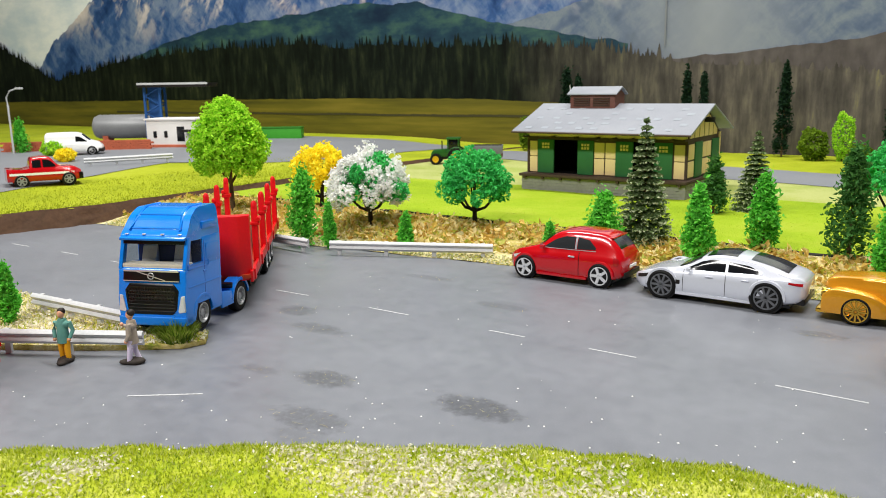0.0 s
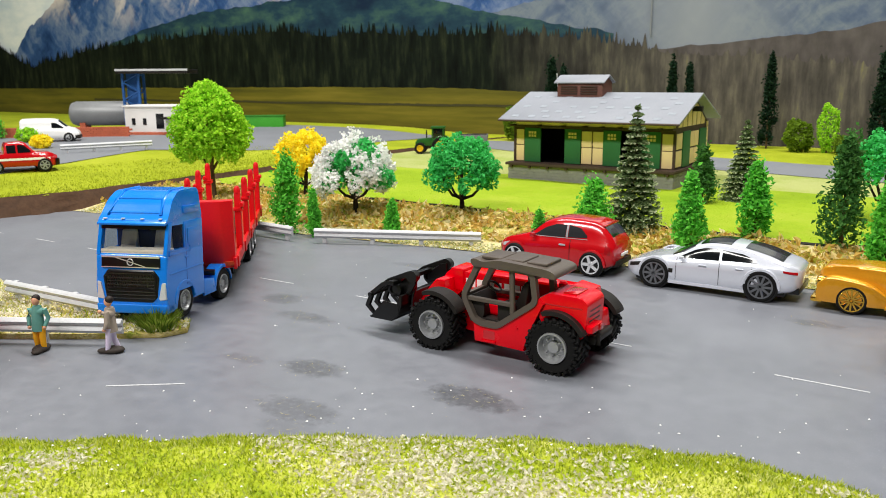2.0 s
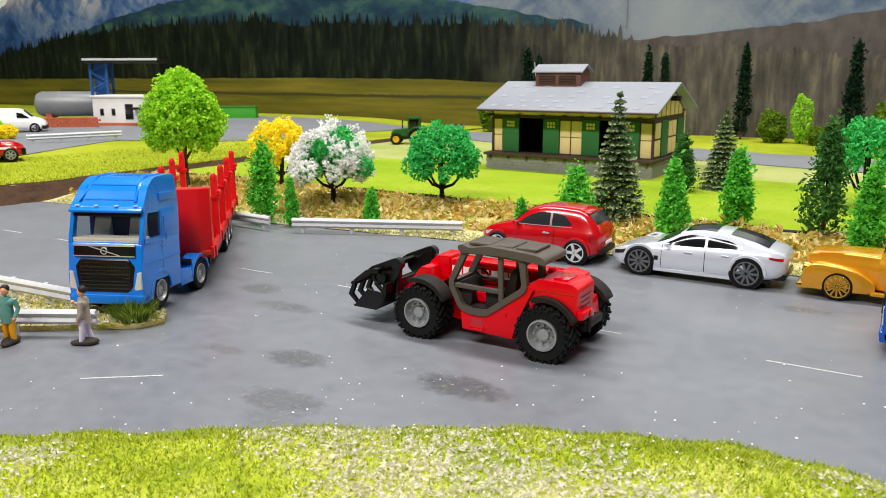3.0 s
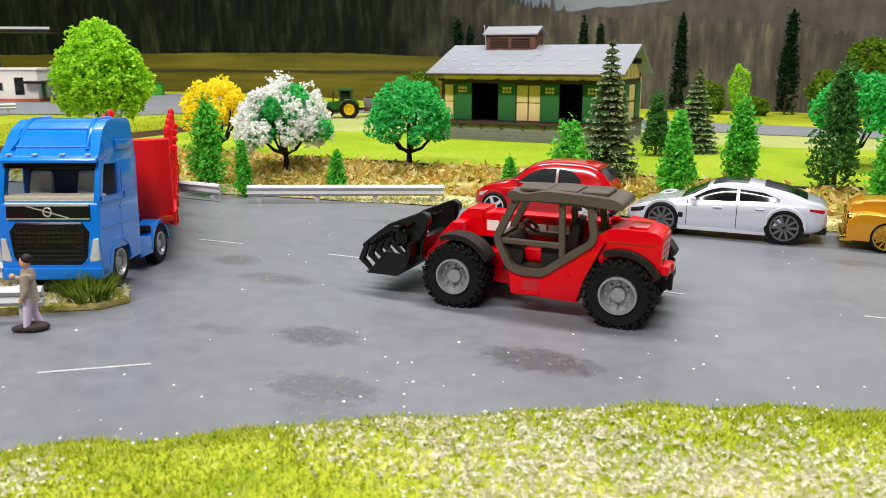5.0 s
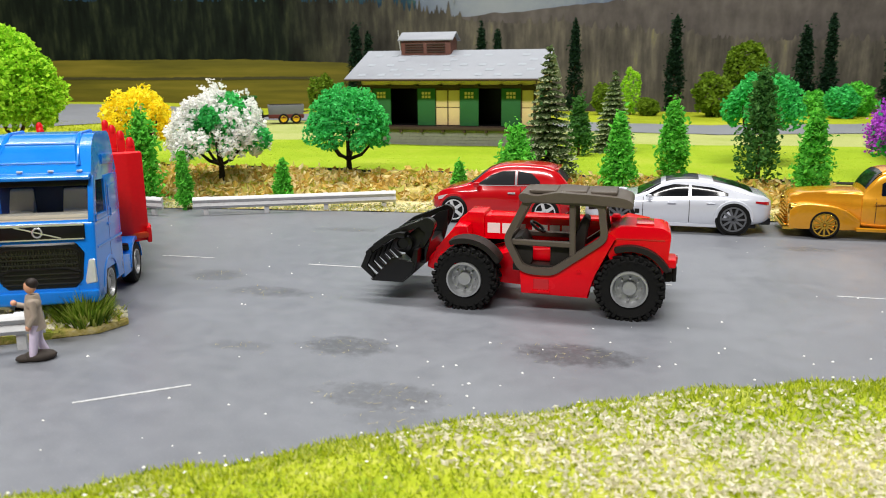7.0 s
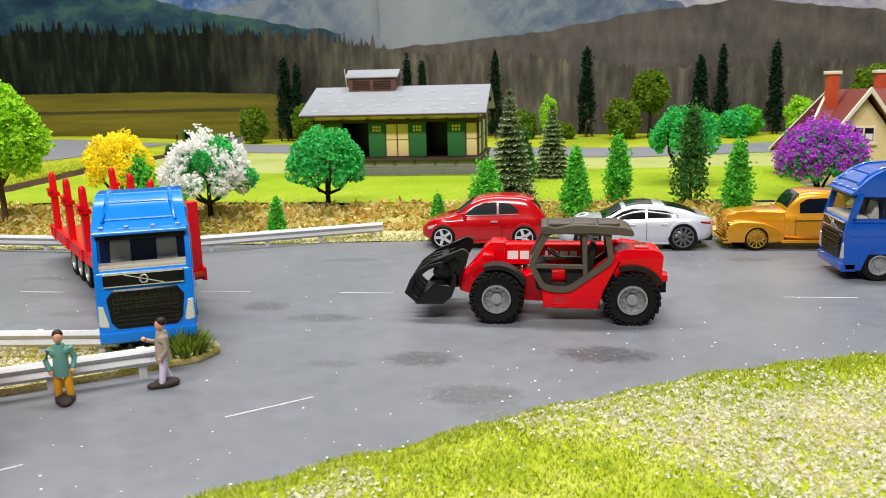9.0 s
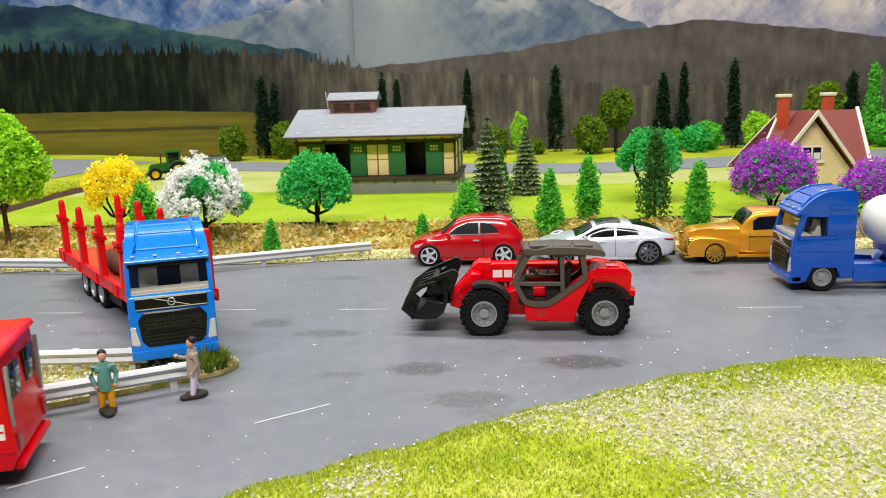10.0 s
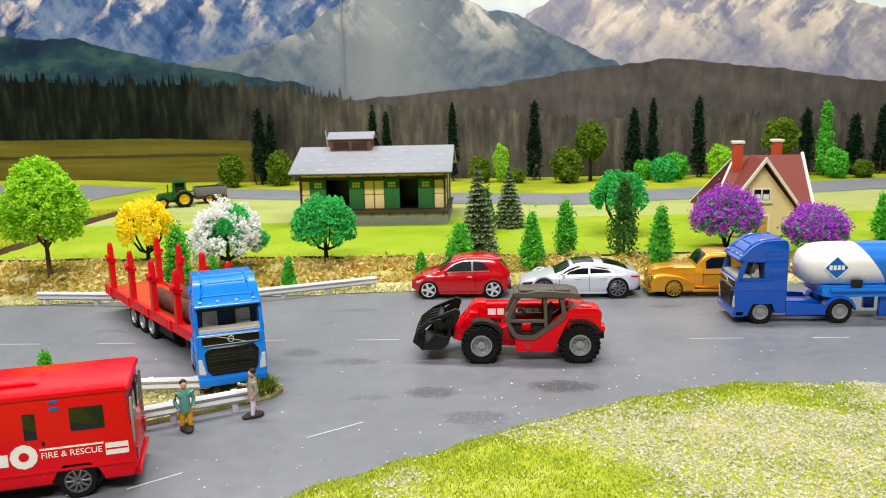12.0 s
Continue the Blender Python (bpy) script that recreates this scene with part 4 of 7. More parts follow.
    bm = tubes(B(), [(F + 0.075, 0.12 * math.cos(a), 2.27 + 0.12 * math.sin(a)) for a in [2 * math.pi * i / 18 for i in range(19)]], 0.025, 5)
    part("badge", bm, CHROME, band, "plain silver ring badge")
    for y in (-0.98, 0.98):
        bm = tubes(B(), [(F - 0.42, y * 1.12, 4.0), (F - 0.87, y, 4.6 - drop * 0.8), (F - 1.4, y * 0.97, 4.94 - drop), (F - 2.5, y * 0.97, 5.0 - drop)], 0.07, 8)
        part("roof_rib", bm, paintwork, cab)
    part("roof_crease", tubes(B(), [(F - 0.5, -1.1, 4.1), (F - 0.5, 1.1, 4.1)], 0.045, 8), paintwork, cab)
    part("roof_crease", tubes(B(), [(F - 0.95, -0.95, 4.66 - drop * 0.8), (F - 0.95, 0.95, 4.66 - drop * 0.8)], 0.04, 8), paintwork, cab)
    for y in (-1.15, -0.4, 0.4, 1.15):
        part("marker_lamp", box(B(), F - 0.34, F - 0.22, y - 0.07, y + 0.07, 3.84, 3.9, 0.015, 1), LIGHT, cab)
    part("visor", prism(B(), [(F - 0.36, 3.66), (F - 0.1, 3.6), (F - 0.08, 3.7), (F - 0.36, 3.84)], -W + 0.05, W - 0.05, 0.04), paintwork, cab)
    part("bumper_lip", prism(B(), [(F - 0.5, 0.4), (F + 0.1, 0.4), (F + 0.14, 0.78), (F - 0.5, 0.78)], -W, W, 0.07, 3), paintwork, cab)
    part("chassis_rail", box(B(), -1.1, F - D + 0.05, -0.55, 0.55, 0.75, 1.1, 0.04), paintwork, t)
    part("coupling_plate", box(B(), -0.6, 0.5, -0.6, 0.6, 1.1, 1.24, 0.05), BLACK, t)
    for x in (F - 1.4, 0.0):
        for s in (-1, 1):
            wheel(t, x, s * 1.23, 0.69, 0.45, s, STEEL, 10, dish=0.62)


def stretch_cab(t, knots):
    """Moves the heights of a tractor unit's cab along (old, new) knots, in centimetres."""
    for ob in t.children_recursive:
        if ob.name.split(".")[0] not in ("wheel", "rim"):
            for v in ob.data.vertices:
                v.co.z = along(knots, v.co.z / U) * U if v.co.z / U < knots[-1][0] else v.co.z + (knots[-1][1] - knots[-1][0]) * U


def log_trailer():
    t = thing("log_trailer", -23.2, 26.3, 0, math.degrees(math.atan2(-0.746, 0.667)), "red toy log trailer with upright stakes and three axles", "trailer")
    bed = part("bed", box(B(), -15.0, 0.1, -1.5, 1.5, 1.42, 1.62, 0.04), BED, t, "orange-red ribbed bed")
    for s in (-1, 1):
        part("side_rail", box(B(), -15.0, 0.1, s * 1.42, s * 1.56, 1.25, 1.78, 0.04), RED_PLASTIC, t)
        for i in range(5):
            part("side_rib", box(B(), -14.3 + i * 3.35, -13.8 + i * 3.35, s * 1.55, s * 1.62, 1.25, 1.76, 0.02), RED_PLASTIC, t)
        part("chassis_skirt", box(B(), -8.0, -4.2, s * 1.2, s * 1.3, 0.55, 1.3, 0.04), CHARCOAL, t)
        part("landing_leg", box(B(), -3.3, -3.0, s * 0.9 - 0.12, s * 0.9 + 0.12, 0.3, 1.3, 0.03), BLACK, t)
        for x in (-13.7, -10.0, -6.4, -2.9):
            stake = part("stake", prism(B(), [(x - 0.24, 1.5), (x - 0.18, 3.6), (x - 0.13, 4.35), (x + 0.13, 4.35), (x + 0.18, 3.6), (x + 0.24, 1.5)], s * 1.28, s * 1.58, 0.05), RED_PLASTIC, t, "tapered red stake with winch lug")
            part("stake_tip", lathe(B(), [(0.16, 4.3), (0.15, 4.5), (0.08, 4.62), (0.0001, 4.64)], "z", 12, (x, s * 1.43, 0)), RED_PLASTIC, stake)
            part("winch_lug", lathe(B(), [(0.0001, -0.32), (0.1, -0.32), (0.13, 0.0), (0.1, 0.32), (0.0001, 0.32)], "x", 12, (x, s * 1.62, 3.75)), RED_PLASTIC, stake)
            part("stake_collar", box(B(), x - 0.25, x + 0.25, s * 1.22, s * 1.66, 3.45, 3.6, 0.03), RED_PLASTIC, stake)
    part("headboard", prism(B(), [(-0.55, -1.5), (-0.1, -1.5), (0.1, -1.0), (0.1, 1.0), (-0.1, 1.5), (-0.55, 1.5)], 1.3, 4.35, 0.06, axis="z"), RED_PLASTIC, t, "tall red headboard")
    part("gooseneck", box(B(), -2.2, 1.0, -0.7, 0.7, 1.24, 1.44, 0.03), BLACK, t)
    part("chassis_beam", box(B(), -14.6, -2.0, -0.6, 0.6, 0.9, 1.42, 0.05), BLACK, t)
    part("rear_guard", box(B(), -14.95, -14.5, -1.3, 1.3, 0.85, 1.25, 0.04), BLACK, t)
    for x in (-7.2, -8.7, -10.2):
        for s in (-1, 1):
            wheel(t, x, s * 1.22, 0.69, 0.5, s, STEEL, 10, dish=0.62)
    rng = random.Random(4)
    for x0, x1, y, z, r in ((-8.4, -0.7, -0.55, 2.12, 0.5), (-8.1, -0.7, 0.5, 2.14, 0.52)):
        ob = part("log", lathe(B(), [(0.0001, x0), (r * 0.9, x0), (r, x0 + 0.1)] + [(r * (1 + 0.05 * rng.uniform(-1, 1)), x0 + (x1 - x0) * k / 12) for k in range(1, 12)] + [(r, x1 - 0.1), (r * 0.9, x1), (0.0001, x1)], "x", 18), LOG)
        ob.matrix_basis = t.matrix_basis @ pose(0, y * U, z * U)
        tagged(ob, "dark brown barked log lying on the red trailer bed", "log", "logs on the trailer")


def tank_trailer():
    t = thing("tank_trailer", 9.3, 34.0, 0, 180, "white and blue toy tanker trailer on a blue chassis", "trailer")
    m = Mat("white_blue_tank_paint")
    xyz = m.n.new("ShaderNodeSeparateXYZ")
    m.l.new(m.co, xyz.inputs[0])
    d = m.math("SUBTRACT", xyz.outputs[0], m.math("MULTIPLY", xyz.outputs[2], 0.7))
    cut = m.math("GREATER_THAN", d, -4.1 * U)
    tankm = m.done(m.mix(cut, S("1f74cf"), m.mix(m.noise(60, 3), S("e9e7e2"), S("f3f1ec"))), 0.3, coat=0.4)
    rings = [(0.0001, 2.05), (0.55, 2.0), (0.95, 1.75), (1.2, 1.35), (1.3, 0.8), (1.33, 0.0), (1.34, -10.5), (1.2, -11.5), (0.7, -12.2), (0.0001, -12.3)]
    bm = lathe(B(), rings, "x", 40)
    bmesh.ops.transform(bm, matrix=Matrix.Translation((0, 0, 3.15)) @ Matrix.Diagonal((1, 1.08, 0.95, 1)), verts=bm.verts)
    tank = part("tank", bm, tankm, t, "rounded white tank with diagonal blue stripe", 60)
    part("sign", prism(B(), [(0.35, 2.55), (1.03, 3.2), (0.35, 3.85), (-0.33, 3.2)], 1.445, 1.46), WHITE_INK, tank, "white-edged blue diamond emblem")
    part("sign_field", prism(B(), [(0.35, 2.6), (0.97, 3.2), (0.35, 3.8), (-0.27, 3.2)], 1.455, 1.47), BLUE_INK, tank, "blue diamond")
    for x in (0.68, 0.46, 0.24, 0.02):
        part("lettering_bar", box(B(), x - 0.08, x + 0.08, 1.46, 1.48, 3.08, 3.34), WHITE_INK, tank, "plain white bar")
    part("saddle", prism(B(), [(1.0, 1.55), (1.0, 2.1), (-11.5, 2.1), (-11.5, 1.5), (-1.0, 1.5), (0.2, 1.4)], -1.3, 1.3, 0.06), BLUE, t, "bright blue chassis frame")
    for s in (-1, 1):
        part("side_rail", box(B(), -11.5, 0.6, s * 1.3, s * 1.5, 1.85, 2.02, 0.05), BLUE, t)
        part("valve_box", box(B(), -1.1, -0.5, s * 1.38, s * 1.48, 2.1, 2.5, 0.03), CHARCOAL, t)
        part("landing_leg", box(B(), -2.9, -2.3, s * 0.9 - 0.15, s * 0.9 + 0.15, 0.3, 1.6, 0.04), NAVY, t)
        part("splash_panel", box(B(), -4.2, -3.9, s * 1.1, s * 1.4, 0.4, 1.5, 0.03), WHITE, t)
        for x in (-6.4, -7.9, -9.4):
            wheel(t, x, s * 1.22, 0.69, 0.5, s, STEEL, 10, dish=0.62)
    part("hose_rail", tubes(B(), [(2.0, -0.8, 2.9), (1.7, -0.9, 2.3), (1.2, -0.9, 2.1)], 0.06), WHITE, t)
    part("gooseneck", box(B(), -1.0, 0.9, -0.5, 0.5, 1.25, 1.55, 0.05), NAVY, t)


# ---- cars ----
def spline(pts, x):
    """Smooth curve through knots (Catmull-Rom on uneven knots)."""
    if x <= pts[0][0]:
        return pts[0][1]
    if x >= pts[-1][0]:
        return pts[-1][1]
    for i in range(len(pts) - 1):
        a, b = pts[i], pts[i + 1]
        if a[0] <= x <= b[0]:
            h = b[0] - a[0]
            s0 = (b[1] - pts[i - 1][1]) / (b[0] - pts[i - 1][0]) if i else (b[1] - a[1]) / h
            s1 = (pts[i + 2][1] - a[1]) / (pts[i + 2][0] - a[0]) if i < len(pts) - 2 else (b[1] - a[1]) / h
            q = (x - a[0]) / h
            return a[1] * (1 + 2 * q) * (1 - q) ** 2 + b[1] * q * q * (3 - 2 * q) + h * (s0 * q * (1 - q) ** 2 - s1 * q * q * (1 - q))


class Shell:
    """A car body by stations: half-width, sill, belt and roof heights along x, x forward."""

    def __init__(self, width, sill, belt, top, inset):
        self.width, self.sill, self.belt, self.top, self.inset = width, sill, belt, top, inset

    def section(self, x):
        w, z0, zb, zt = spline(self.width, x), spline(self.sill, x), spline(self.belt, x), spline(self.top, x)
        zb = min(zb, zt - 0.02)
        g = smooth((zt - zb) / 0.5)
        wr = w * (0.93 - g * self.inset)
        h = zb - z0
        return [(w * 0.9, z0), (w * 0.985, z0 + 0.1 * h), (w, z0 + 0.4 * h), (w * 0.995, z0 + 0.7 * h), (w * 0.97, z0 + 0.93 * h), (w * 0.93, zb),
                (w * 0.93 + (wr - w * 0.93) * 0.5, zb + (zt - zb) * 0.5), (wr, zb + (zt - zb) * 0.82), (wr * 0.88, zb + (zt - zb) * 0.95), (wr * 0.6, zt - 0.005), (0, zt + 0.02 * w)]

    def y_at(self, x, z):
        s = self.section(x)
        for (y0, z0), (y1, z1) in zip(s, s[1:]):
            if z0 <= z <= z1:
                return y0 + (y1 - y0) * (z - z0) / max(1e-6, z1 - z0)
        return s[-2][0] if z > s[-1][1] else s[0][0]

    def mesh(self, x0, x1, n=46):
        bm, rings = B(), []
        for i in range(n + 1):
            x = x0 + (x1 - x0) * i / n
            s = self.section(x)
            rings.append([bm.verts.new((x, -y, z)) for y, z in s] + [bm.verts.new((x, y, z)) for y, z in s[-2::-1]])
        for a, b in zip(rings, rings[1:]):
            for k in range(len(a)):
                bm.faces.new((a[k], a[(k + 1) % len(a)], b[(k + 1) % len(a)], b[k]))
        bm.faces.new(rings[0])
        bm.faces.new(rings[-1][::-1])
        return bm

    def side_patch(self, lower, upper, side, lift=0.015, n=14, m=5):
        """A window on the side between lower and upper (x, z) lines."""
        bm, rows = B(), []
        x0, x1 = lower[0][0], lower[-1][0]
        for i in range(n + 1):
            x = x0 + (x1 - x0) * i / n
            a, b = along(lower, x), along(upper, x)
            rows.append([bm.verts.new((x, side * (self.y_at(x, a + (b - a) * k / m) + lift), a + (b - a) * k / m)) for k in range(m + 1)])
        for a, b in zip(rows, rows[1:]):
            for k in range(m):
                bm.faces.new((a[k], a[k + 1], b[k + 1], b[k]))
        return bm

    def top_patch(self, xa, xb, wa, wb, lift=0.02, n=8, m=8):
        """A screen or sunroof laid over the top surface from xa to xb; half-widths as shares."""
        bm, rows = B(), []
        for i in range(n + 1):
            x = xa + (xb - xa) * i / n
            s = self.section(x)
            k = wa + (wb - wa) * i / n
            up = s[5:]
            row = []
            for j in range(-m, m + 1):
                y = abs(j) / m * k * s[5][0]
                z = s[-1][1]
                for (y0, z0), (y1, z1) in zip(up, up[1:]):
                    if y1 <= y <= y0:
                        z = z0 + (z1 - z0) * (y0 - y) / max(1e-6, y0 - y1)
                row.append(bm.verts.new((x, y * (1 if j > 0 else -1), z + lift)))
            rows.append(row)
        for a, b in zip(rows, rows[1:]):
            for k in range(2 * m):
                bm.faces.new((a[k], a[k + 1], b[k + 1], b[k]))
        return bm


def arches(t, shell, xs, r, mat, z=None):
    for x in xs:
        for s in (-1, 1):
            y = s * (shell.y_at(x, r) + 0.012)
            part("wheel_arch", lathe(B(), [(0.0001, y - s * 0.3), (r * 1.08, y - s * 0.3), (r * 1.08, y), (0.0001, y)], c=(x, 0, r), seg=28), BLACK, t)
            pts = [(x + r * 1.13 * math.cos(radians(a)), r + r * 1.13 * math.sin(radians(a))) for a in range(-8, 189, 14)]
            part("arch_lip", rod2(B(), pts, y - s * 0.2, y + s * 0.03, 0.09), mat, t)


def hatchback():
    t = thing("small_hatchback", -12.0, 40.35, 0, 180, "glossy red three-door toy city car", "car")
    sh = Shell(((-3.2, 1.05), (-2.9, 1.3), (-2, 1.45), (0, 1.48), (1.8, 1.42), (2.8, 1.2), (3.25, 0.85)),
               ((-3.2, 0.62), (-2.6, 0.42), (0, 0.36), (2.6, 0.42), (3.25, 0.6)),
               ((-3.2, 1.5), (-2, 1.62), (0, 1.58), (1.5, 1.5), (2.5, 1.38), (3.25, 1.05)),
               ((-3.2, 1.6), (-2.95, 2.0), (-2.35, 2.55), (-1.4, 2.7), (-0.2, 2.68), (0.6, 2.45), (1.45, 1.85), (2.0, 1.66), (2.8, 1.42), (3.25, 1.08)), 0.2)
    part("body", sh.mesh(-3.2, 3.25), CAR_RED, t, "rounded deep red body", 70)
    for s in (-1, 1):
        part("side_window", sh.side_patch([(-0.68, 1.82), (0.1, 1.8), (1.0, 1.78)], [(-0.68, 2.42), (-0.1, 2.4), (0.45, 2.2), (1.0, 1.82)], s), SMOKE, t, "grey tinted side window")
        part("window_pillar", sh.side_patch([(-0.8, 1.82), (-0.7, 1.82)], [(-0.8, 2.42), (-0.7, 2.42)], s, 0.02, 2, 5), CHROME, t)
        part("window_trim", sh.side_patch([(-1.85, 1.79), (1.05, 1.74)], [(-1.85, 1.82), (1.05, 1.77)], s, 0.018, 20, 1), CHROME, t)
        part("quarter_window", sh.side_patch([(-1.82, 1.88), (-0.82, 1.83)], [(-1.82, 1.98), (-1.45, 2.32), (-0.82, 2.42)], s), SMOKE, t)
        part("door_handle", box(B(), -0.75, -0.4, s * 1.47, s * 1.53, 1.42, 1.5, 0.02), CHROME, t)
        part("door_seam", sh.side_patch([(-0.98, 0.5), (-0.95, 0.5)], [(-0.98, 1.7), (-0.95, 1.7)], s, 0.01, 1, 8), BLACK, t)
        part("sill", box(B(), -1.4, 1.4, s * 1.34, s * 1.5, 0.32, 0.48, 0.04), CAR_RED, t)
        part("mirror", box(B(), 0.9, 1.15, s * 1.4, s * 1.68, 1.72, 1.92, 0.06), CAR_RED, t)
        part("headlight", sh.side_patch([(2.45, 1.12), (2.95, 1.0)], [(2.45, 1.3), (2.95, 1.15)], s, 0.02, 4, 3), LIGHT, t, "round clear headlight")
        part("tail_lamp", sh.side_patch([(-3.0, 1.15), (-2.75, 1.2)], [(-3.0, 1.5), (-2.75, 1.6)], s, 0.02, 4, 3), AMBER_RED, t)
    part("windscreen", sh.top_patch(1.4, 0.62, 0.86, 0.72), GLASS, t, "tinted windscreen")
    part("rear_window", sh.top_patch(-2.98, -2.45, 0.7, 0.62), GLASS, t)
    part("roof_spoiler", box(B(), -2.6, -2.1, -0.9, 0.9, 2.44, 2.52, 0.04), CAR_RED, t)
    part("rear_bumper", box(B(), -3.28, -3.0, -1.0, 1.0, 0.5, 0.8, 0.08), CHARCOAL, t)
    part("number_plate", box(B(), -3.31, -3.24, -0.4, 0.4, 0.98, 1.12, 0.01, 1), WHITE_INK, t, "blank plate")
    part("chassis", box(B(), -2.8, 2.8, -1.2, 1.2, 0.3, 0.5, 0.05), BLACK, t)
    arches(t, sh, (2.1, -2.1), 0.62, CAR_RED)
    for x in (2.1, -2.1):
        for s in (-1, 1):
            wheel(t, x, s * 1.3, 0.62, 0.44, s, PALE_RIM, 5, "spokes", dish=0.76)


def fastback():
    t = thing("fastback_sedan", -4.3, 40.2, 0, 180, "pearl silver five-door toy fastback with dark windows", "car")
    sh = Shell(((-3.85, 1.05), (-3.5, 1.35), (-2.4, 1.53), (0, 1.5), (2, 1.48), (3.3, 1.3), (3.85, 0.85)),
               ((-3.85, 0.62), (-3.2, 0.45), (-2, 0.34), (2.4, 0.32), (3.3, 0.36), (3.85, 0.5)),
               ((-3.85, 1.35), (-3.0, 1.55), (-1, 1.5), (1, 1.4), (2.4, 1.28), (3.85, 0.95)),
               ((-3.85, 1.45), (-3.6, 1.62), (-3.2, 1.72), (-2.4, 2.02), (-1.2, 2.26), (-0.2, 2.3), (0.6, 2.12), (1.6, 1.6), (2.2, 1.46), (3.2, 1.22), (3.85, 0.95)), 0.22)
    part("body", sh.mesh(-3.85, 3.85), SILVER, t, "low pearl silver body", 70)
    for s in (-1, 1):
        part("front_window", sh.side_patch([(-0.5, 1.58), (1.25, 1.52)], [(-0.5, 2.04), (0.1, 2.06), (0.6, 1.92), (1.25, 1.56)], s), GLASS, t, "dark tinted door window")
        part("rear_door_window", sh.side_patch([(-2.1, 1.66), (-0.62, 1.6)], [(-2.1, 1.76), (-1.5, 1.96), (-0.62, 2.04)], s), GLASS, t)
        part("door_handle", box(B(), 0.0, 0.35, s * 1.49, s * 1.55, 1.28, 1.34, 0.02, 1), SILVER, t)
        part("door_handle", box(B(), -1.6, -1.25, s * 1.5, s * 1.56, 1.3, 1.36, 0.02, 1), SILVER, t)
        for x in (-0.57, 1.35, -1.95):
            part("door_seam", sh.side_patch([(x, 0.5), (x + 0.025, 0.5)], [(x, 1.5), (x + 0.025, 1.5)], s, 0.008, 1, 8), CHARCOAL, t)
        part("headlight", sh.side_patch([(3.0, 0.98), (3.7, 0.8)], [(3.0, 1.14), (3.7, 0.96)], s, 0.02, 6, 3), CHARCOAL, t, "dark slim headlight")
        part("fender_vent", box(B(), 1.5, 1.7, s * 1.47, s * 1.52, 0.8, 1.0, 0.02), CHARCOAL, t)
        part("tail_lamp", sh.side_patch([(-3.75, 1.28), (-3.2, 1.38)], [(-3.75, 1.4), (-3.2, 1.46)], s, 0.02, 4, 2), AMBER_RED, t, "slim red tail lamp")
        part("sill", box(B(), -1.7, 1.7, s * 1.36, s * 1.52, 0.3, 0.44, 0.04), SILVER, t)
        part("mirror", box(B(), 1.0, 1.2, s * 1.42, s * 1.66, 1.5, 1.64, 0.05), SILVER, t)
    part("windscreen", sh.top_patch(1.62, 0.66, 0.86, 0.72), GLASS, t, "dark windscreen")
    part("roof_glass", sh.top_patch(0.45, -0.9, 0.66, 0.66), GLASS, t, "black glass roof")
    part("rear_window", sh.top_patch(-3.1, -1.5, 0.68, 0.64), GLASS, t, "dark sloping rear window")
    part("rear_diffuser", box(B(), -3.88, -3.3, -1.15, 1.15, 0.42, 0.72, 0.08), BLACK, t)
    part("front_intake", box(B(), 3.55, 3.84, -0.7, 0.7, 0.5, 0.78, 0.06), BLACK, t)
    part("chassis", box(B(), -3.3, 3.3, -1.25, 1.25, 0.26, 0.45, 0.05), BLACK, t)
    arches(t, sh, (2.35, -2.35), 0.68, SILVER)
    for x in (2.35, -2.35):
        for s in (-1, 1):
            wheel(t, x, s * 1.34, 0.68, 0.46, s, GUNMETAL, 10, "spokes", dish=0.78)


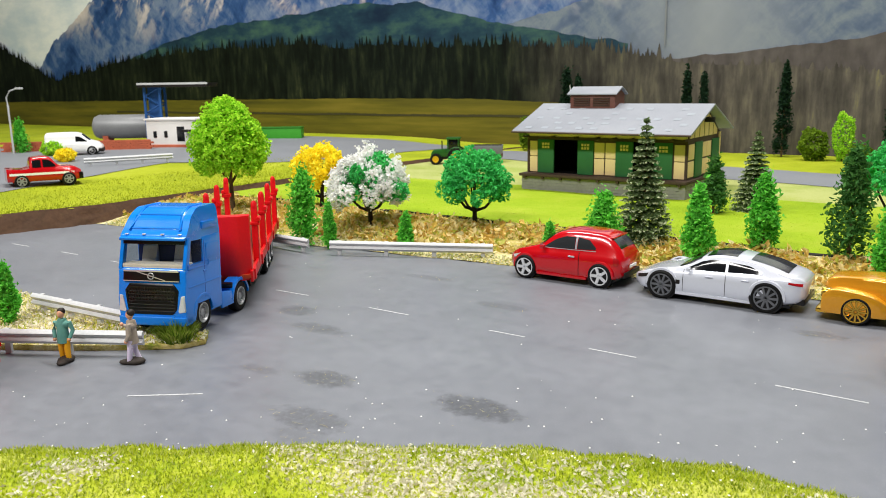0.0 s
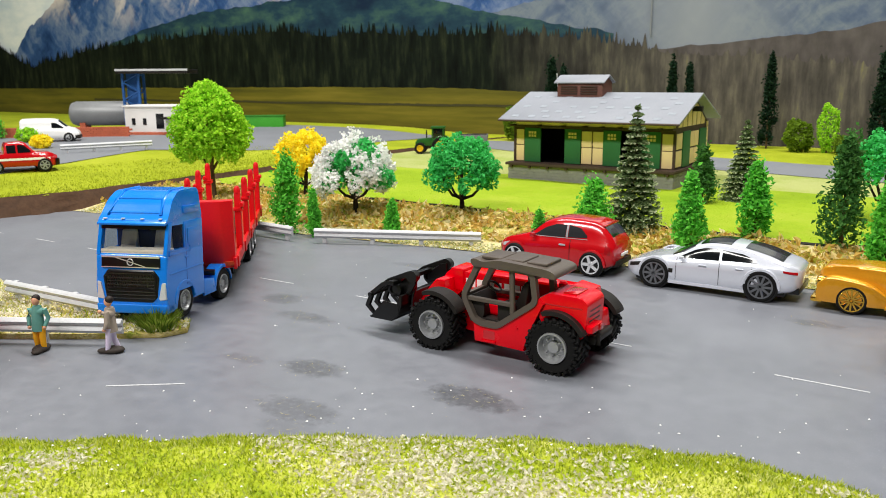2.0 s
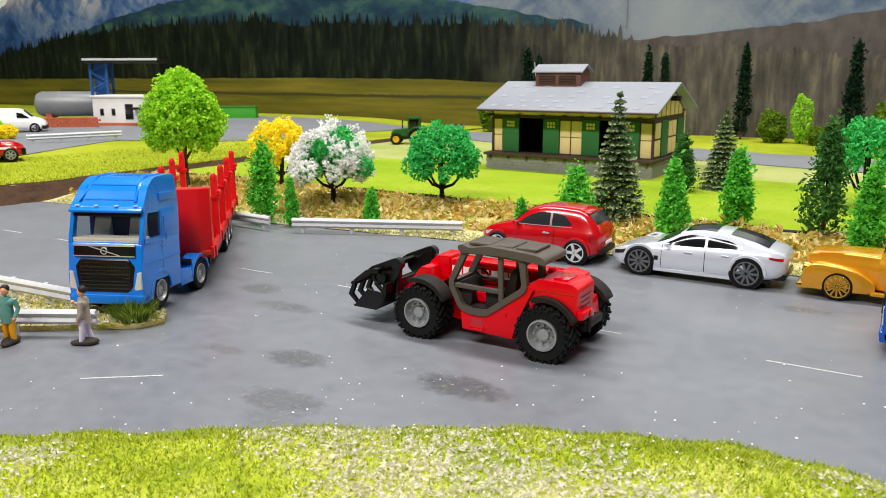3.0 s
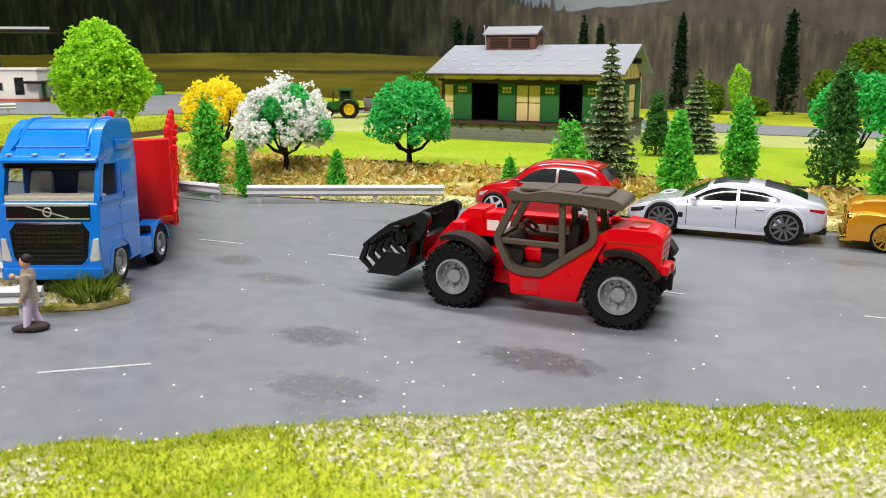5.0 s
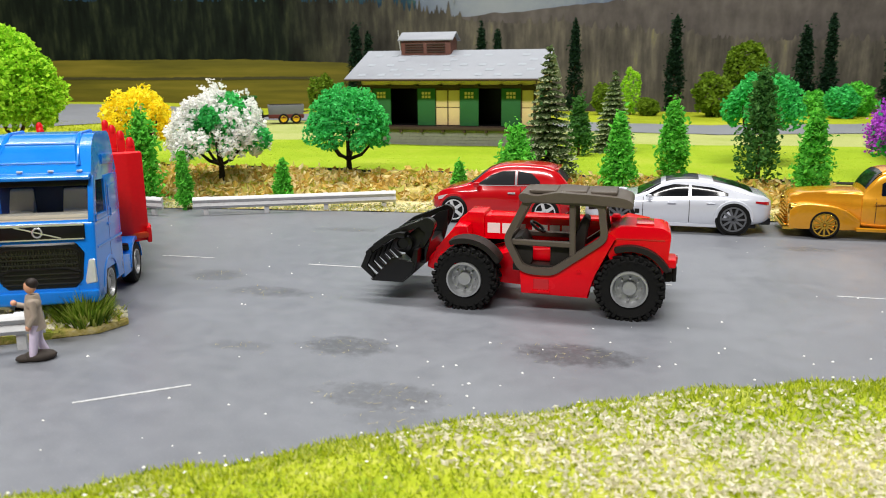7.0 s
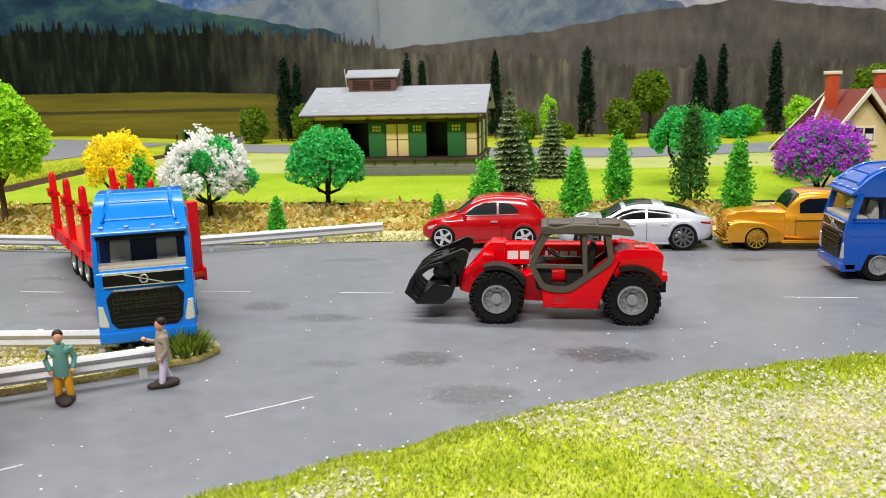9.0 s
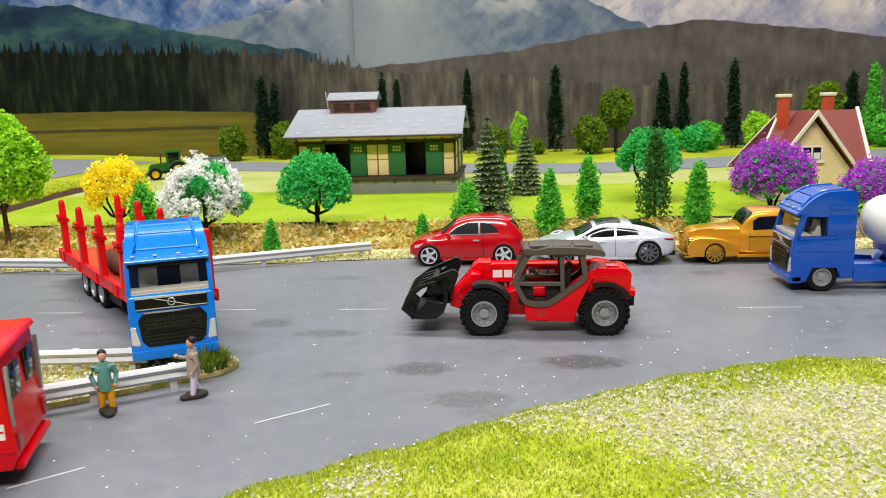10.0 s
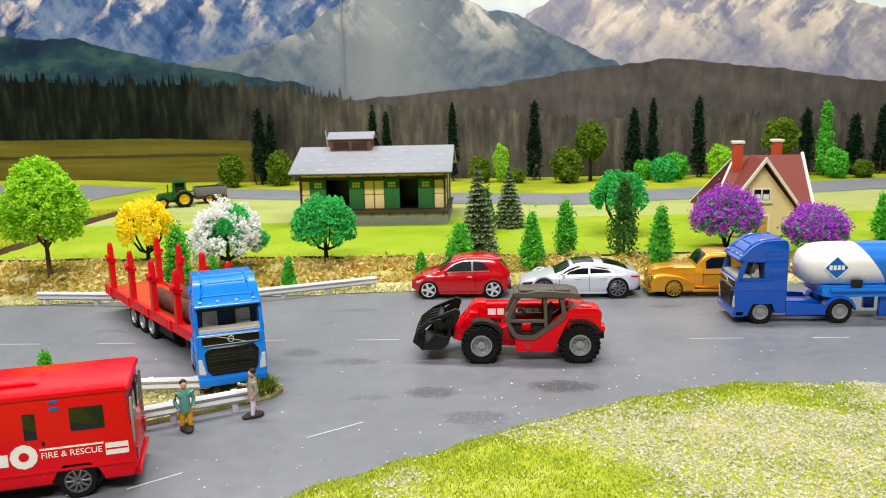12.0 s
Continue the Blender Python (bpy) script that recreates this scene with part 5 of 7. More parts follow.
def gold_pickup():
    t = thing("vintage_pickup", 4.0, 40.2, 0, 180, "gold metallic vintage toy pickup with bulging fenders", "pickup")
    cab = Shell(((-1.9, 1.2), (-1.6, 1.32), (0, 1.36), (0.6, 1.3), (1.0, 1.2)), ((-1.9, 0.5), (1.0, 0.5)), ((-1.9, 1.75), (1.0, 1.7)),
                ((-1.9, 2.3), (-1.7, 2.72), (-1.0, 2.86), (0.0, 2.86), (0.45, 2.7), (0.85, 2.2), (1.0, 1.8)), 0.12)
    part("cab", cab.mesh(-1.9, 1.0, 26), GOLD, t, "rounded gold cab", 60)
    hood = Shell(((0.7, 1.15), (1.6, 0.98), (3.2, 0.86), (3.6, 0.78), (3.75, 0.68)), ((0.7, 0.5), (3.75, 0.5)), ((0.7, 1.6), (3.0, 1.6), (3.75, 1.45)), ((0.7, 1.92), (2.0, 1.92), (3.3, 1.82), (3.62, 1.7), (3.75, 1.52)), 0.05)
    part("hood", hood.mesh(0.7, 3.75, 22), GOLD, t, "", 60)
    bed = Shell(((-4.0, 1.15), (-3.6, 1.25), (-1.85, 1.28)), ((-4.0, 0.5), (-1.85, 0.5)), ((-4.0, 1.55), (-1.85, 1.6)), ((-4.0, 1.65), (-1.85, 1.72)), 0.03)
    part("cargo_bed", bed.mesh(-4.0, -1.85, 14), GOLD, t, "", 60)
    for s in (-1, 1):
        for x, l in ((2.4, 1.35), (-2.6, 1.25)):
            fend = Shell(((-l, 0.2), (-0.6 * l, 0.36), (0.75 * l, 0.37), (l, 0.27)), ((-l, 0.4), (l, 0.4)), ((-l, 0.7), (-0.5 * l, 1.1), (0.2 * l, 1.27), (0.75 * l, 1.25), (l, 1.0)), ((-l, 0.8), (-0.5 * l, 1.25), (0.2 * l, 1.44), (0.75 * l, 1.42), (l, 1.12)), 0.1)
            bm = fend.mesh(-l, l, 20)
            bmesh.ops.transform(bm, matrix=Matrix.Translation((x, s * 1.15, 0)), verts=bm.verts)
            part("fender", bm, GOLD, t, "bulging gold fender", 60)
            y = s * 1.515
            part("wheel_arch", lathe(B(), [(0.0001, y - s * 0.3), (0.58, y - s * 0.3), (0.58, y), (0.0001, y)], c=(x, 0, 0.6), seg=28), BLACK, t)
            wheel(t, x, s * 1.34, 0.6, 0.42, s, GOLD_CHROME, 12, "spokes", dish=0.8)
        part("side_window", cab.side_patch([(-1.2, 1.85), (0.35, 1.82)], [(-1.2, 2.45), (-0.9, 2.55), (0.0, 2.52), (0.35, 2.3)], s), GLASS, t, "dark side window")
        part("running_board", box(B(), -1.5, 1.2, s * 1.2, s * 1.5, 0.36, 0.5, 0.04), GOLD, t)
        part("door_crease", box(B(), -1.2, 0.6, s * 1.355, s * 1.385, 1.45, 1.5, 0.01, 1), GOLD_CHROME, t)
        part("door_seam", cab.side_patch([(0.5, 0.6), (0.525, 0.6)], [(0.5, 1.7), (0.525, 1.7)], s, 0.01, 1, 6), CHARCOAL, t)
        part("headlight", lathe(B(), [(0.0001, 3.3), (0.25, 3.3), (0.25, 3.72), (0.19, 3.79), (0.0001, 3.81)], "x", 18, (0, s * 1.12, 1.18)), GOLD_CHROME, t)
    part("windscreen", cab.top_patch(0.9, 0.35, 0.88, 0.8), GLASS, t)
    for i in range(6):
        part("grille_bar", box(B(), 3.3, 3.86 - 0.02 * i, -0.85 + 0.03 * i, 0.85 - 0.03 * i, 0.55 + i * 0.15, 0.63 + i * 0.15, 0.03), GOLD_CHROME, t, "gold chrome grille bar")
    part("bumper", box(B(), 3.5, 3.98, -1.3, 1.3, 0.3, 0.52, 0.08), GOLD_CHROME, t, "gold chrome bumper")
    part("chassis", box(B(), -3.7, 3.4, -1.0, 1.0, 0.28, 0.52, 0.04), BLACK, t)


def text_mesh(words, size, depth=0.006):
    cu = bpy.data.curves.new("words", "FONT")
    cu.body, cu.size, cu.align_x, cu.extrude = words, size * U, "CENTER", depth * U
    ob = bpy.data.objects.new("words", cu)
    scene.collection.objects.link(ob)
    me = bpy.data.meshes.new_from_object(ob.evaluated_get(bpy.context.evaluated_depsgraph_get()))
    bpy.data.objects.remove(ob)
    bpy.data.curves.remove(cu)
    return me


def rescue_truck():
    t = thing("rescue_truck", -24.7, 14.2, 0, 198, "red toy fire and rescue truck with white stripe", "fire truck")
    W = 1.6
    part("box_body", prism(B(), [(-1.9, 0.55), (-2.05, 0.95), (-1.85, 3.6), (-1.75, 3.7), (5.2, 3.7), (5.3, 3.6), (5.3, 0.6), (0.6, 0.6), (0.55, 1.0), (0.3, 1.3), (-0.6, 1.3), (-0.9, 1.0), (-0.95, 0.55)], -W, W, 0.08, 3), RED, t, "tall glossy red box body")
    part("roof_rim", prism(B(), [(-2.0, 3.6), (-1.9, 3.76), (5.3, 3.76), (5.3, 3.6)], -W - 0.05, W + 0.05, 0.05), RED, t)
    part("cab", prism(B(), [(5.2, 0.5), (5.2, 3.2), (6.1, 3.1), (6.8, 2.2), (8.0, 1.9), (8.3, 1.4), (8.3, 0.5)], -W + 0.1, W - 0.1, 0.12, 3), RED, t)
    for s in (-1, 1):
        part("side_window", box(B(), -1.15, -0.1, s * W, s * (W + 0.02), 2.4, 3.2, 0.02), GLASS, t, "dark rectangular window")
        part("narrow_window", box(B(), 0.92, 1.3, s * W, s * (W + 0.02), 2.25, 3.14, 0.02), GLASS, t)
        part("blue_lamp", box(B(), 0.18, 0.48, s * W, s * (W + 0.03), 3.42, 3.52, 0.02), BLUE_INK, t, "small blue warning lamp")
        part("blue_lamp", box(B(), 0.18, 0.48, s * W, s * (W + 0.03), 3.16, 3.28, 0.02), BLUE_INK, t, "small blue warning lamp")
        part("stripe", box(B(), -1.82, -1.1, s * W, s * (W + 0.012), 1.42, 1.84), WHITE_INK, t, "white stripe")
        part("stripe", box(B(), 1.85, 5.2, s * W, s * (W + 0.012), 1.42, 1.84), WHITE_INK, t)
        part("stripe_gap", box(B(), -1.8, -1.12, s * W, s * (W + 0.018), 1.6, 1.66), RED, t)
        part("emblem", lathe(B(), [(0.0001, s * (W + 0.014)), (0.42, s * (W + 0.014)), (0.42, s * W), (0.0001, s * W)], c=(1.38, 0, 1.69), seg=12), WHITE_INK, t, "plain white badge")
        part("emblem_centre", lathe(B(), [(0.0001, s * (W + 0.02)), (0.16, s * (W + 0.02)), (0.16, s * W), (0.0001, s * W)], c=(1.38, 0, 1.69), seg=12), RED, t)
        part("lettering_bar", box(B(), -1.05, 0.9, s * W, s * (W + 0.012), 1.84, 1.9), WHITE_INK, t, "thin plain white bar")
        part("handle", box(B(), 0.72, 0.8, s * W, s * (W + 0.05), 2.0, 2.15, 0.02), BLACK, t)
        part("lower_moulding", box(B(), -2.0, 5.3, s * W, s * (W + 0.04), 1.05, 1.15, 0.02), RED, t)
        me = text_mesh("FIRE & RESCUE", 0.29)
        me.materials.append(WHITE_INK)
        ob = new("lettering", me)
        ob.parent = t
        ob.matrix_basis = pose(-0.06 * U, s * (W + 0.006) * U, 1.56 * U, 90, 0, 180 if s > 0 else 0)
        tagged(ob, "white capital lettering")
        part("rear_window", box(B(), -1.98, -1.86, s * 0.7 - 0.45, s * 0.7 + 0.45, 2.3, 3.2, 0.03), GLASS, t)
        part("tail_lamp", box(B(), -2.08, -1.95, s * 1.25 - 0.18, s * 1.25 + 0.18, 1.0, 1.5, 0.03), AMBER_RED, t)
        part("rear_trim", box(B(), -2.03, -1.95, s * 1.35, s * 1.5, 1.7, 3.3, 0.02), STEEL, t)
        part("wheel_well", lathe(B(), [(0.0001, s * 1.1), (0.75, s * 1.1), (0.75, s * 1.15), (0.0001, s * 1.15)], c=(-0.15, 0, 0.68)), BLACK, t)
        for x in (-0.15, 6.4):
            wheel(t, x, s * 1.36, 0.62, 0.46, s, GUNMETAL, 10, "spokes", dish=0.68)
    part("rear_step", box(B(), -2.12, -1.9, -1.45, 1.45, 0.5, 0.68, 0.05), RED, t)
    part("chassis", box(B(), -1.8, 8, -1.1, 1.1, 0.35, 0.65, 0.05), BLACK, t)
    part("roof_hatch", prism(B(), [(0.9, 3.74), (1.1, 3.85), (3.0, 3.85), (3.2, 3.74)], -0.6, 0.6, 0.05), RED, t)


def far_pickup():
    t = thing("pickup_truck", -64.6, 41.0, plateau_z(-64, 40), 68, "dark red toy pickup with white side stripe on the far road", "pickup")
    sh = Shell(((-3.0, 1.1), (-2.6, 1.25), (0, 1.28), (2.2, 1.22), (3.0, 0.95)), ((-3.0, 0.55), (3.0, 0.5)), ((-3.0, 1.6), (0, 1.6), (3.0, 1.3)),
               ((-3.0, 1.7), (-1.2, 1.7), (-1.05, 2.45), (-0.7, 2.6), (0.5, 2.58), (1.25, 1.8), (2.4, 1.66), (3.0, 1.35)), 0.15)
    part("body", sh.mesh(-3.0, 3.0, 60), CAR_RED, t, "dark red body", 50)
    for s in (-1, 1):
        part("front_window", sh.side_patch([(-0.1, 1.72), (0.9, 1.72)], [(-0.1, 2.4), (0.4, 2.36), (0.9, 1.88)], s), GLASS, t)
        part("rear_window", sh.side_patch([(-0.95, 1.72), (-0.25, 1.72)], [(-0.95, 2.36), (-0.25, 2.4)], s), GLASS, t)
        part("stripe", sh.side_patch([(-2.8, 1.1), (2.4, 1.05)], [(-2.8, 1.3), (2.4, 1.25)], s, 0.02, 20, 2), WHITE_INK, t, "white side stripe")
    part("bumper", box(B(), 2.8, 3.15, -1.1, 1.1, 0.5, 1.1, 0.08), BLACK, t)
    arches(t, sh, (1.9, -1.9), 0.58, CAR_RED)
    for x in (1.9, -1.9):
        for s in (-1, 1):
            wheel(t, x, s * 1.12, 0.58, 0.4, s, STEEL, 6, "spokes", dish=0.7)


def far_van():
    t = thing("panel_van", -89.4, 58.8, plateau_z(-89, 59), 52, "white toy panel van parked at the filling station", "van")
    sh = Shell(((-3.2, 1.2), (-2.9, 1.3), (1.5, 1.32), (2.8, 1.2), (3.3, 0.9)), ((-3.2, 0.5), (3.3, 0.45)), ((-3.2, 1.6), (1, 1.6), (3.3, 1.1)),
               ((-3.2, 2.6), (-3.0, 2.82), (0.2, 2.85), (1.0, 2.65), (1.9, 1.9), (2.8, 1.6), (3.3, 1.15)), 0.1)
    part("body", sh.mesh(-3.2, 3.3, 50), WHITE, t, "white body", 50)
    for s in (-1, 1):
        part("side_window", sh.side_patch([(0.3, 1.75), (1.6, 1.72)], [(0.3, 2.4), (0.8, 2.35), (1.6, 1.8)], s), GLASS, t)
    part("windscreen", sh.top_patch(1.95, 1.05, 0.85, 0.8), GLASS, t)
    part("bumper", box(B(), 2.8, 3.4, -1.2, 1.2, 0.4, 0.85, 0.1), CHARCOAL, t)
    arches(t, sh, (2.1, -2.1), 0.58, WHITE)
    for x in (2.1, -2.1):
        for s in (-1, 1):
            wheel(t, x, s * 1.15, 0.58, 0.4, s, STEEL, 6, dish=0.65)


def farm_tractor():
    g = paint("farm_green_paint", "1f5a1e", 0.35, coat=0.3)
    y = paint("farm_yellow_plastic", "e0b81c", 0.45)
    z0 = ground_z(-45.5, 79)
    t = thing("farm_tractor", -46.4, 79.6, z0, 208, "green toy farm tractor with yellow wheel centres", "tractor")
    part("hood", prism(B(), [(0.3, 0.9), (0.3, 1.8), (2.0, 1.65), (2.3, 1.3), (2.3, 0.8)], -0.5, 0.5, 0.1), g, t)
    part("chassis", box(B(), -1.0, 2.2, -0.4, 0.4, 0.6, 1.0, 0.06), BLACK, t)
    part("cab_base", box(B(), -1.0, 0.4, -0.8, 0.8, 1.0, 1.7, 0.08), g, t)
    for x in (-0.95, 0.3):
        for s in (-1, 1):
            part("cab_post", box(B(), x - 0.07, x + 0.07, s * 0.68 - 0.07, s * 0.68 + 0.07, 1.6, 2.9, 0.02), g, t)
    part("cab_glass", box(B(), -0.85, 0.22, -0.62, 0.62, 1.65, 2.85, 0.03), GLASS, t)
    part("cab_roof", box(B(), -1.15, 0.5, -0.85, 0.85, 2.85, 3.08, 0.08), g, t)
    part("exhaust", lathe(B(), [(0.0001, 1.6), (0.07, 1.6), (0.07, 2.7), (0.0001, 2.7)], "z", 10, (1.0, 0.35, 0)), BLACK, t)
    for s in (-1, 1):
        part("mudguard", rod2(B(), [(-0.7 + 1.05 * math.cos(radians(a)), 0.95 + 1.02 * math.sin(radians(a))) for a in range(20, 161, 14)], s * 0.6, s * 1.2, 0.1), g, t)
        wheel(t, -0.7, s * 0.95, 0.95, 0.55, s, y, 8, lugs=16, dish=0.6)
        wheel(t, 1.7, s * 0.85, 0.62, 0.4, s, y, 8, lugs=14, dish=0.6)
    t2 = thing("farm_trailer", -43.6, 83.0, ground_z(-43.6, 83), 208, "grey and rust-red toy farm trailer behind the tractor", "trailer")
    part("box_bed", prism(B(), [(-1.8, 1.0), (-1.9, 2.0), (1.9, 2.0), (1.8, 1.0)], -1.1, 1.1, 0.06), paint("slate_grey_box", "6c6e74", 0.5), t2)
    part("load_floor", box(B(), -1.75, 1.75, -1.0, 1.0, 1.98, 2.02), CHARCOAL, t2)
    part("drawbar", box(B(), 1.7, 2.9, -0.1, 0.1, 0.75, 0.95, 0.03), CHARCOAL, t2)
    part("frame", box(B(), -1.85, 1.85, -1.12, 1.12, 0.6, 1.02, 0.04), paint("rust_red_frame", "5a2420", 0.6), t2)
    for x in (-1.0, 0.3):
        for s in (-1, 1):
            wheel(t2, x, s * 0.95, 0.55, 0.4, s, y, 6, dish=0.6)


# ---- trees and plants ----
def crown_tree(name, x, y, z, height, width, leaf, blossom, label, seed, branches=5, blossom_share=0.0, droop=0.25, n=5200, bark=None, leaf_size=0.17, tall=0.0):
    """A model tree: forked wire trunk and a domed flock crown of many leaf clumps with gaps between the boughs."""
    t = thing(name, x, y, z, seed * 47 % 360, label, "tree")
    rng = np.random.default_rng(seed)
    rnd = random.Random(seed)
    R = width / 2
    fork = height * (0.22 if not tall else 0.3)
    cz = height - R * (0.95 if not tall else 1.15)
    trunk = B()
    tubes(trunk, [(0, 0, -0.15), (0.02, 0, fork * 0.5), (0, 0.02, fork), (0, 0, height * 0.6)], 0.2, 7, 0.1)
    tops = []
    for i in range(branches):
        a = 2 * math.pi * i / branches + rnd.uniform(-0.25, 0.25)
        r = R * rnd.uniform(0.45, 0.7)
        top = (r * math.cos(a), r * math.sin(a), cz + R * rnd.uniform(0.15, 0.5))
        if tall:
            r *= 0.55
        mid = (r * 0.85 * math.cos(a), r * 0.85 * math.sin(a), fork + (cz - fork) * 0.55)
        tubes(trunk, [(0, 0, fork * 0.85), (r * 0.45 * math.cos(a), r * 0.45 * math.sin(a), fork * 1.1), mid, top], 0.12, 6, 0.05)
        tops.append(top)
    part("trunk", trunk, bark or BARK, t, "dark forked trunk")
    # boughs: soft lumps strewn over a dome, thin between the branches
    lumps = []
    count = 150 if tall else 46
    for i in range(count):
        q = (i + 0.5) / count
        a = i * 2.39996 + rnd.uniform(-0.3, 0.3)
        el = math.asin(1 - q * (1 + droop))if 1 - q * (1 + droop) > -1 else -1.2
        rr = R * rnd.uniform(0.74, 0.9)
        lump = Vector((rr * math.cos(el) * math.cos(a), rr * math.cos(el) * math.sin(a), rr * math.sin(el) * (1.0 if not tall else 1.25)))
        if tall:
            k = 1.0 - 0.22 * max(0.0, lump.z / R) + 0.1 * max(0.0, -lump.z / R)
            lump = Vector((lump.x * k, lump.y * k, lump.z))
        elif lump.z < -R * 0.35 and rnd.random() < 0.4:
            continue
        lumps.append((lump, R * (rnd.uniform(0.13, 0.21) if tall else rnd.uniform(0.18, 0.28))))
        if tall:
            lumps.append((lump * 0.6, R * rnd.uniform(0.2, 0.3)))
    pts, is_blossom = [], []
    for lump, s in lumps:
        k = int(n / len(lumps))
        d = rng.normal(size=(k, 3))
        d /= np.linalg.norm(d, axis=1)[:, None]
        rad = s * rng.uniform(0.45, 1.0, (k, 1)) ** 0.5
        p = d * rad * np.array([1, 1, 1.15]) + np.array(lump)
        white = rnd.random() < blossom_share
        pts.append(p + np.array([0, 0, cz]))
        is_blossom += [white] * k
    pts = np.concatenate(pts)
    is_blossom = np.array(is_blossom)
    if (~is_blossom).any():
        v, f = flakes(pts[~is_blossom], leaf_size, rng)
        link("crown", v, f, leaf, t, "bushy flock crown")
    if is_blossom.any():
        sel = pts[is_blossom]
        heads = sel[rng.permutation(len(sel))[:len(sel) // 8]]
        sel = heads[rng.integers(0, len(heads), len(sel))] + rng.normal(0, 0.075, (len(sel), 3))
        sel = sel + (sel - np.array([0, 0, cz])) * 0.07
        v, f = flakes(sel, leaf_size * 0.95, rng, stretch=1.0)
        link("blossom", v, f, blossom, t, "thick blossom clumps")
        inner = pts[is_blossom][::5]
        inner = np.array([0, 0, cz]) + (inner - np.array([0, 0, cz])) * 0.85
        v, f = flakes(inner, leaf_size, rng)
        link("inner_foliage", v, f, leaf, t)
    return t


def thuja(name, x, y, z, height, width, leaf, label, seed, n=3400, group="", leaf_size=0.14, cone=False):
    """A slender conifer of upright flock sprays."""
    t = thing(name, x, y, z, seed * 61 % 360, label, "conifer", group)
    rng = np.random.default_rng(seed)
    part("trunk", tubes(B(), [(0, 0, -0.2), (0, 0, height * 0.5), (0, 0, height * 0.92)], 0.1 * max(0.6, width / 2), 6, 0.03), BROWN_BARK, t)
    k = 120
    width *= 1.2
    q = rng.uniform(0, 1, k) ** 0.8
    a = rng.uniform(0, 2 * np.pi, k)
    zc = height * (0.06 + 0.86 * q)
    r = width / 2 * np.minimum(1.0, (0.5 + 2.6 * q)) * (1 - q) ** (1.0 if cone else 0.75) * rng.uniform(0.35, 0.85, k)
    c = np.stack((r * np.cos(a), r * np.sin(a), zc), 1)
    s = width * rng.uniform(0.09, 0.16, k)
    idx = rng.integers(0, k, n)
    d = rng.normal(size=(n, 3)) * np.array([0.62, 0.62, 1.15])
    p = c[idx] + d * s[idx][:, None] * 0.75
    top = np.stack((rng.normal(0, 0.02, 60) * width, rng.normal(0, 0.02, 60) * width, height * rng.uniform(0.85, 1.0, 60)), 1)
    v, f = flakes(np.concatenate((p, top)), leaf_size * min(1, 0.45 + width * 0.25), rng, stretch=2.0)
    link("crown", v, f, leaf, t, "dense green flock crown")
    return t


def spruce(name, x, y, z, height, width, label, seed, tiers=30):
    """A bottle-brush spruce: whorls of drooping needle sprays with frosted tips."""
    t = thing(name, x, y, z, seed * 31 % 360, label, "spruce")
    rng = np.random.default_rng(seed)
    part("trunk", tubes(B(), [(0, 0, -0.2), (0, 0, height)], 0.14, 6, 0.03), BROWN_BARK, t)
    roots, tips = [], []
    tiers = int(tiers * 0.66)
    for i in range(tiers):
        q = i / (tiers - 1)
        zc = height * (0.05 + 0.93 * q)
        r = width / 2 * (1 - q) ** 0.85 + 0.08
        m = int(20 + 90 * (1 - q))
        a = rng.uniform(0, 2 * np.pi, m)
        rr = r * rng.uniform(0.75, 1.12, m)
        roots.append(np.stack((0 * a, 0 * a, zc + rng.uniform(-0.04, 0.08, m)), 1))
        tips.append(np.stack((rr * np.cos(a), rr * np.sin(a), zc - 0.2 * rr + rng.uniform(-0.05, 0.05, m)), 1))
    roots, tips = np.concatenate(roots), np.concatenate(tips)
    pts = np.concatenate([roots + (tips - roots) * k + rng.normal(0, 0.03, roots.shape) for k in (0.3, 0.45, 0.6, 0.75, 0.88)])
    v, f = flakes(pts, 0.15, rng, flat=0.6, stretch=2.0)
    link("needle_mass", v, f, SPRUCE, t, "dark needle whorls")
    v, f = flakes(np.concatenate((tips, tips + rng.normal(0, 0.03, tips.shape))), 0.085, rng, flat=0.5, stretch=1.8)
    link("frost", v, f, SPRUCE_TIP, t, "pale frosted needle tips")
    return t


def round_bush(name, x, y, z, height, width, leaf, label, seed, n=1500, flower=None):
    t = thing(name, x, y, z, seed * 53 % 360, label, "bush")
    rng = np.random.default_rng(seed)
    d = rng.normal(size=(n, 3))
    d /= np.linalg.norm(d, axis=1)[:, None]
    lump = 1 + 0.12 * np.sin(d[:, 0] * 5 + seed) * np.sin(d[:, 2] * 6) + 0.1 * np.sin(d[:, 1] * 7)
    r = rng.uniform(0.6, 1.0, n) ** 0.4 * lump
    p = d * r[:, None] * np.array([width / 2, width / 2, height / 2]) + np.array([0, 0, height / 2])
    v, f = flakes(p, width * 0.085, rng)
    link("foliage", v, f, leaf, t, "clipped flock foliage")
    part("stem", tubes(B(), [(0, 0, -0.1), (0, 0, height * 0.5)], 0.1, 5), BROWN_BARK, t)
    return t


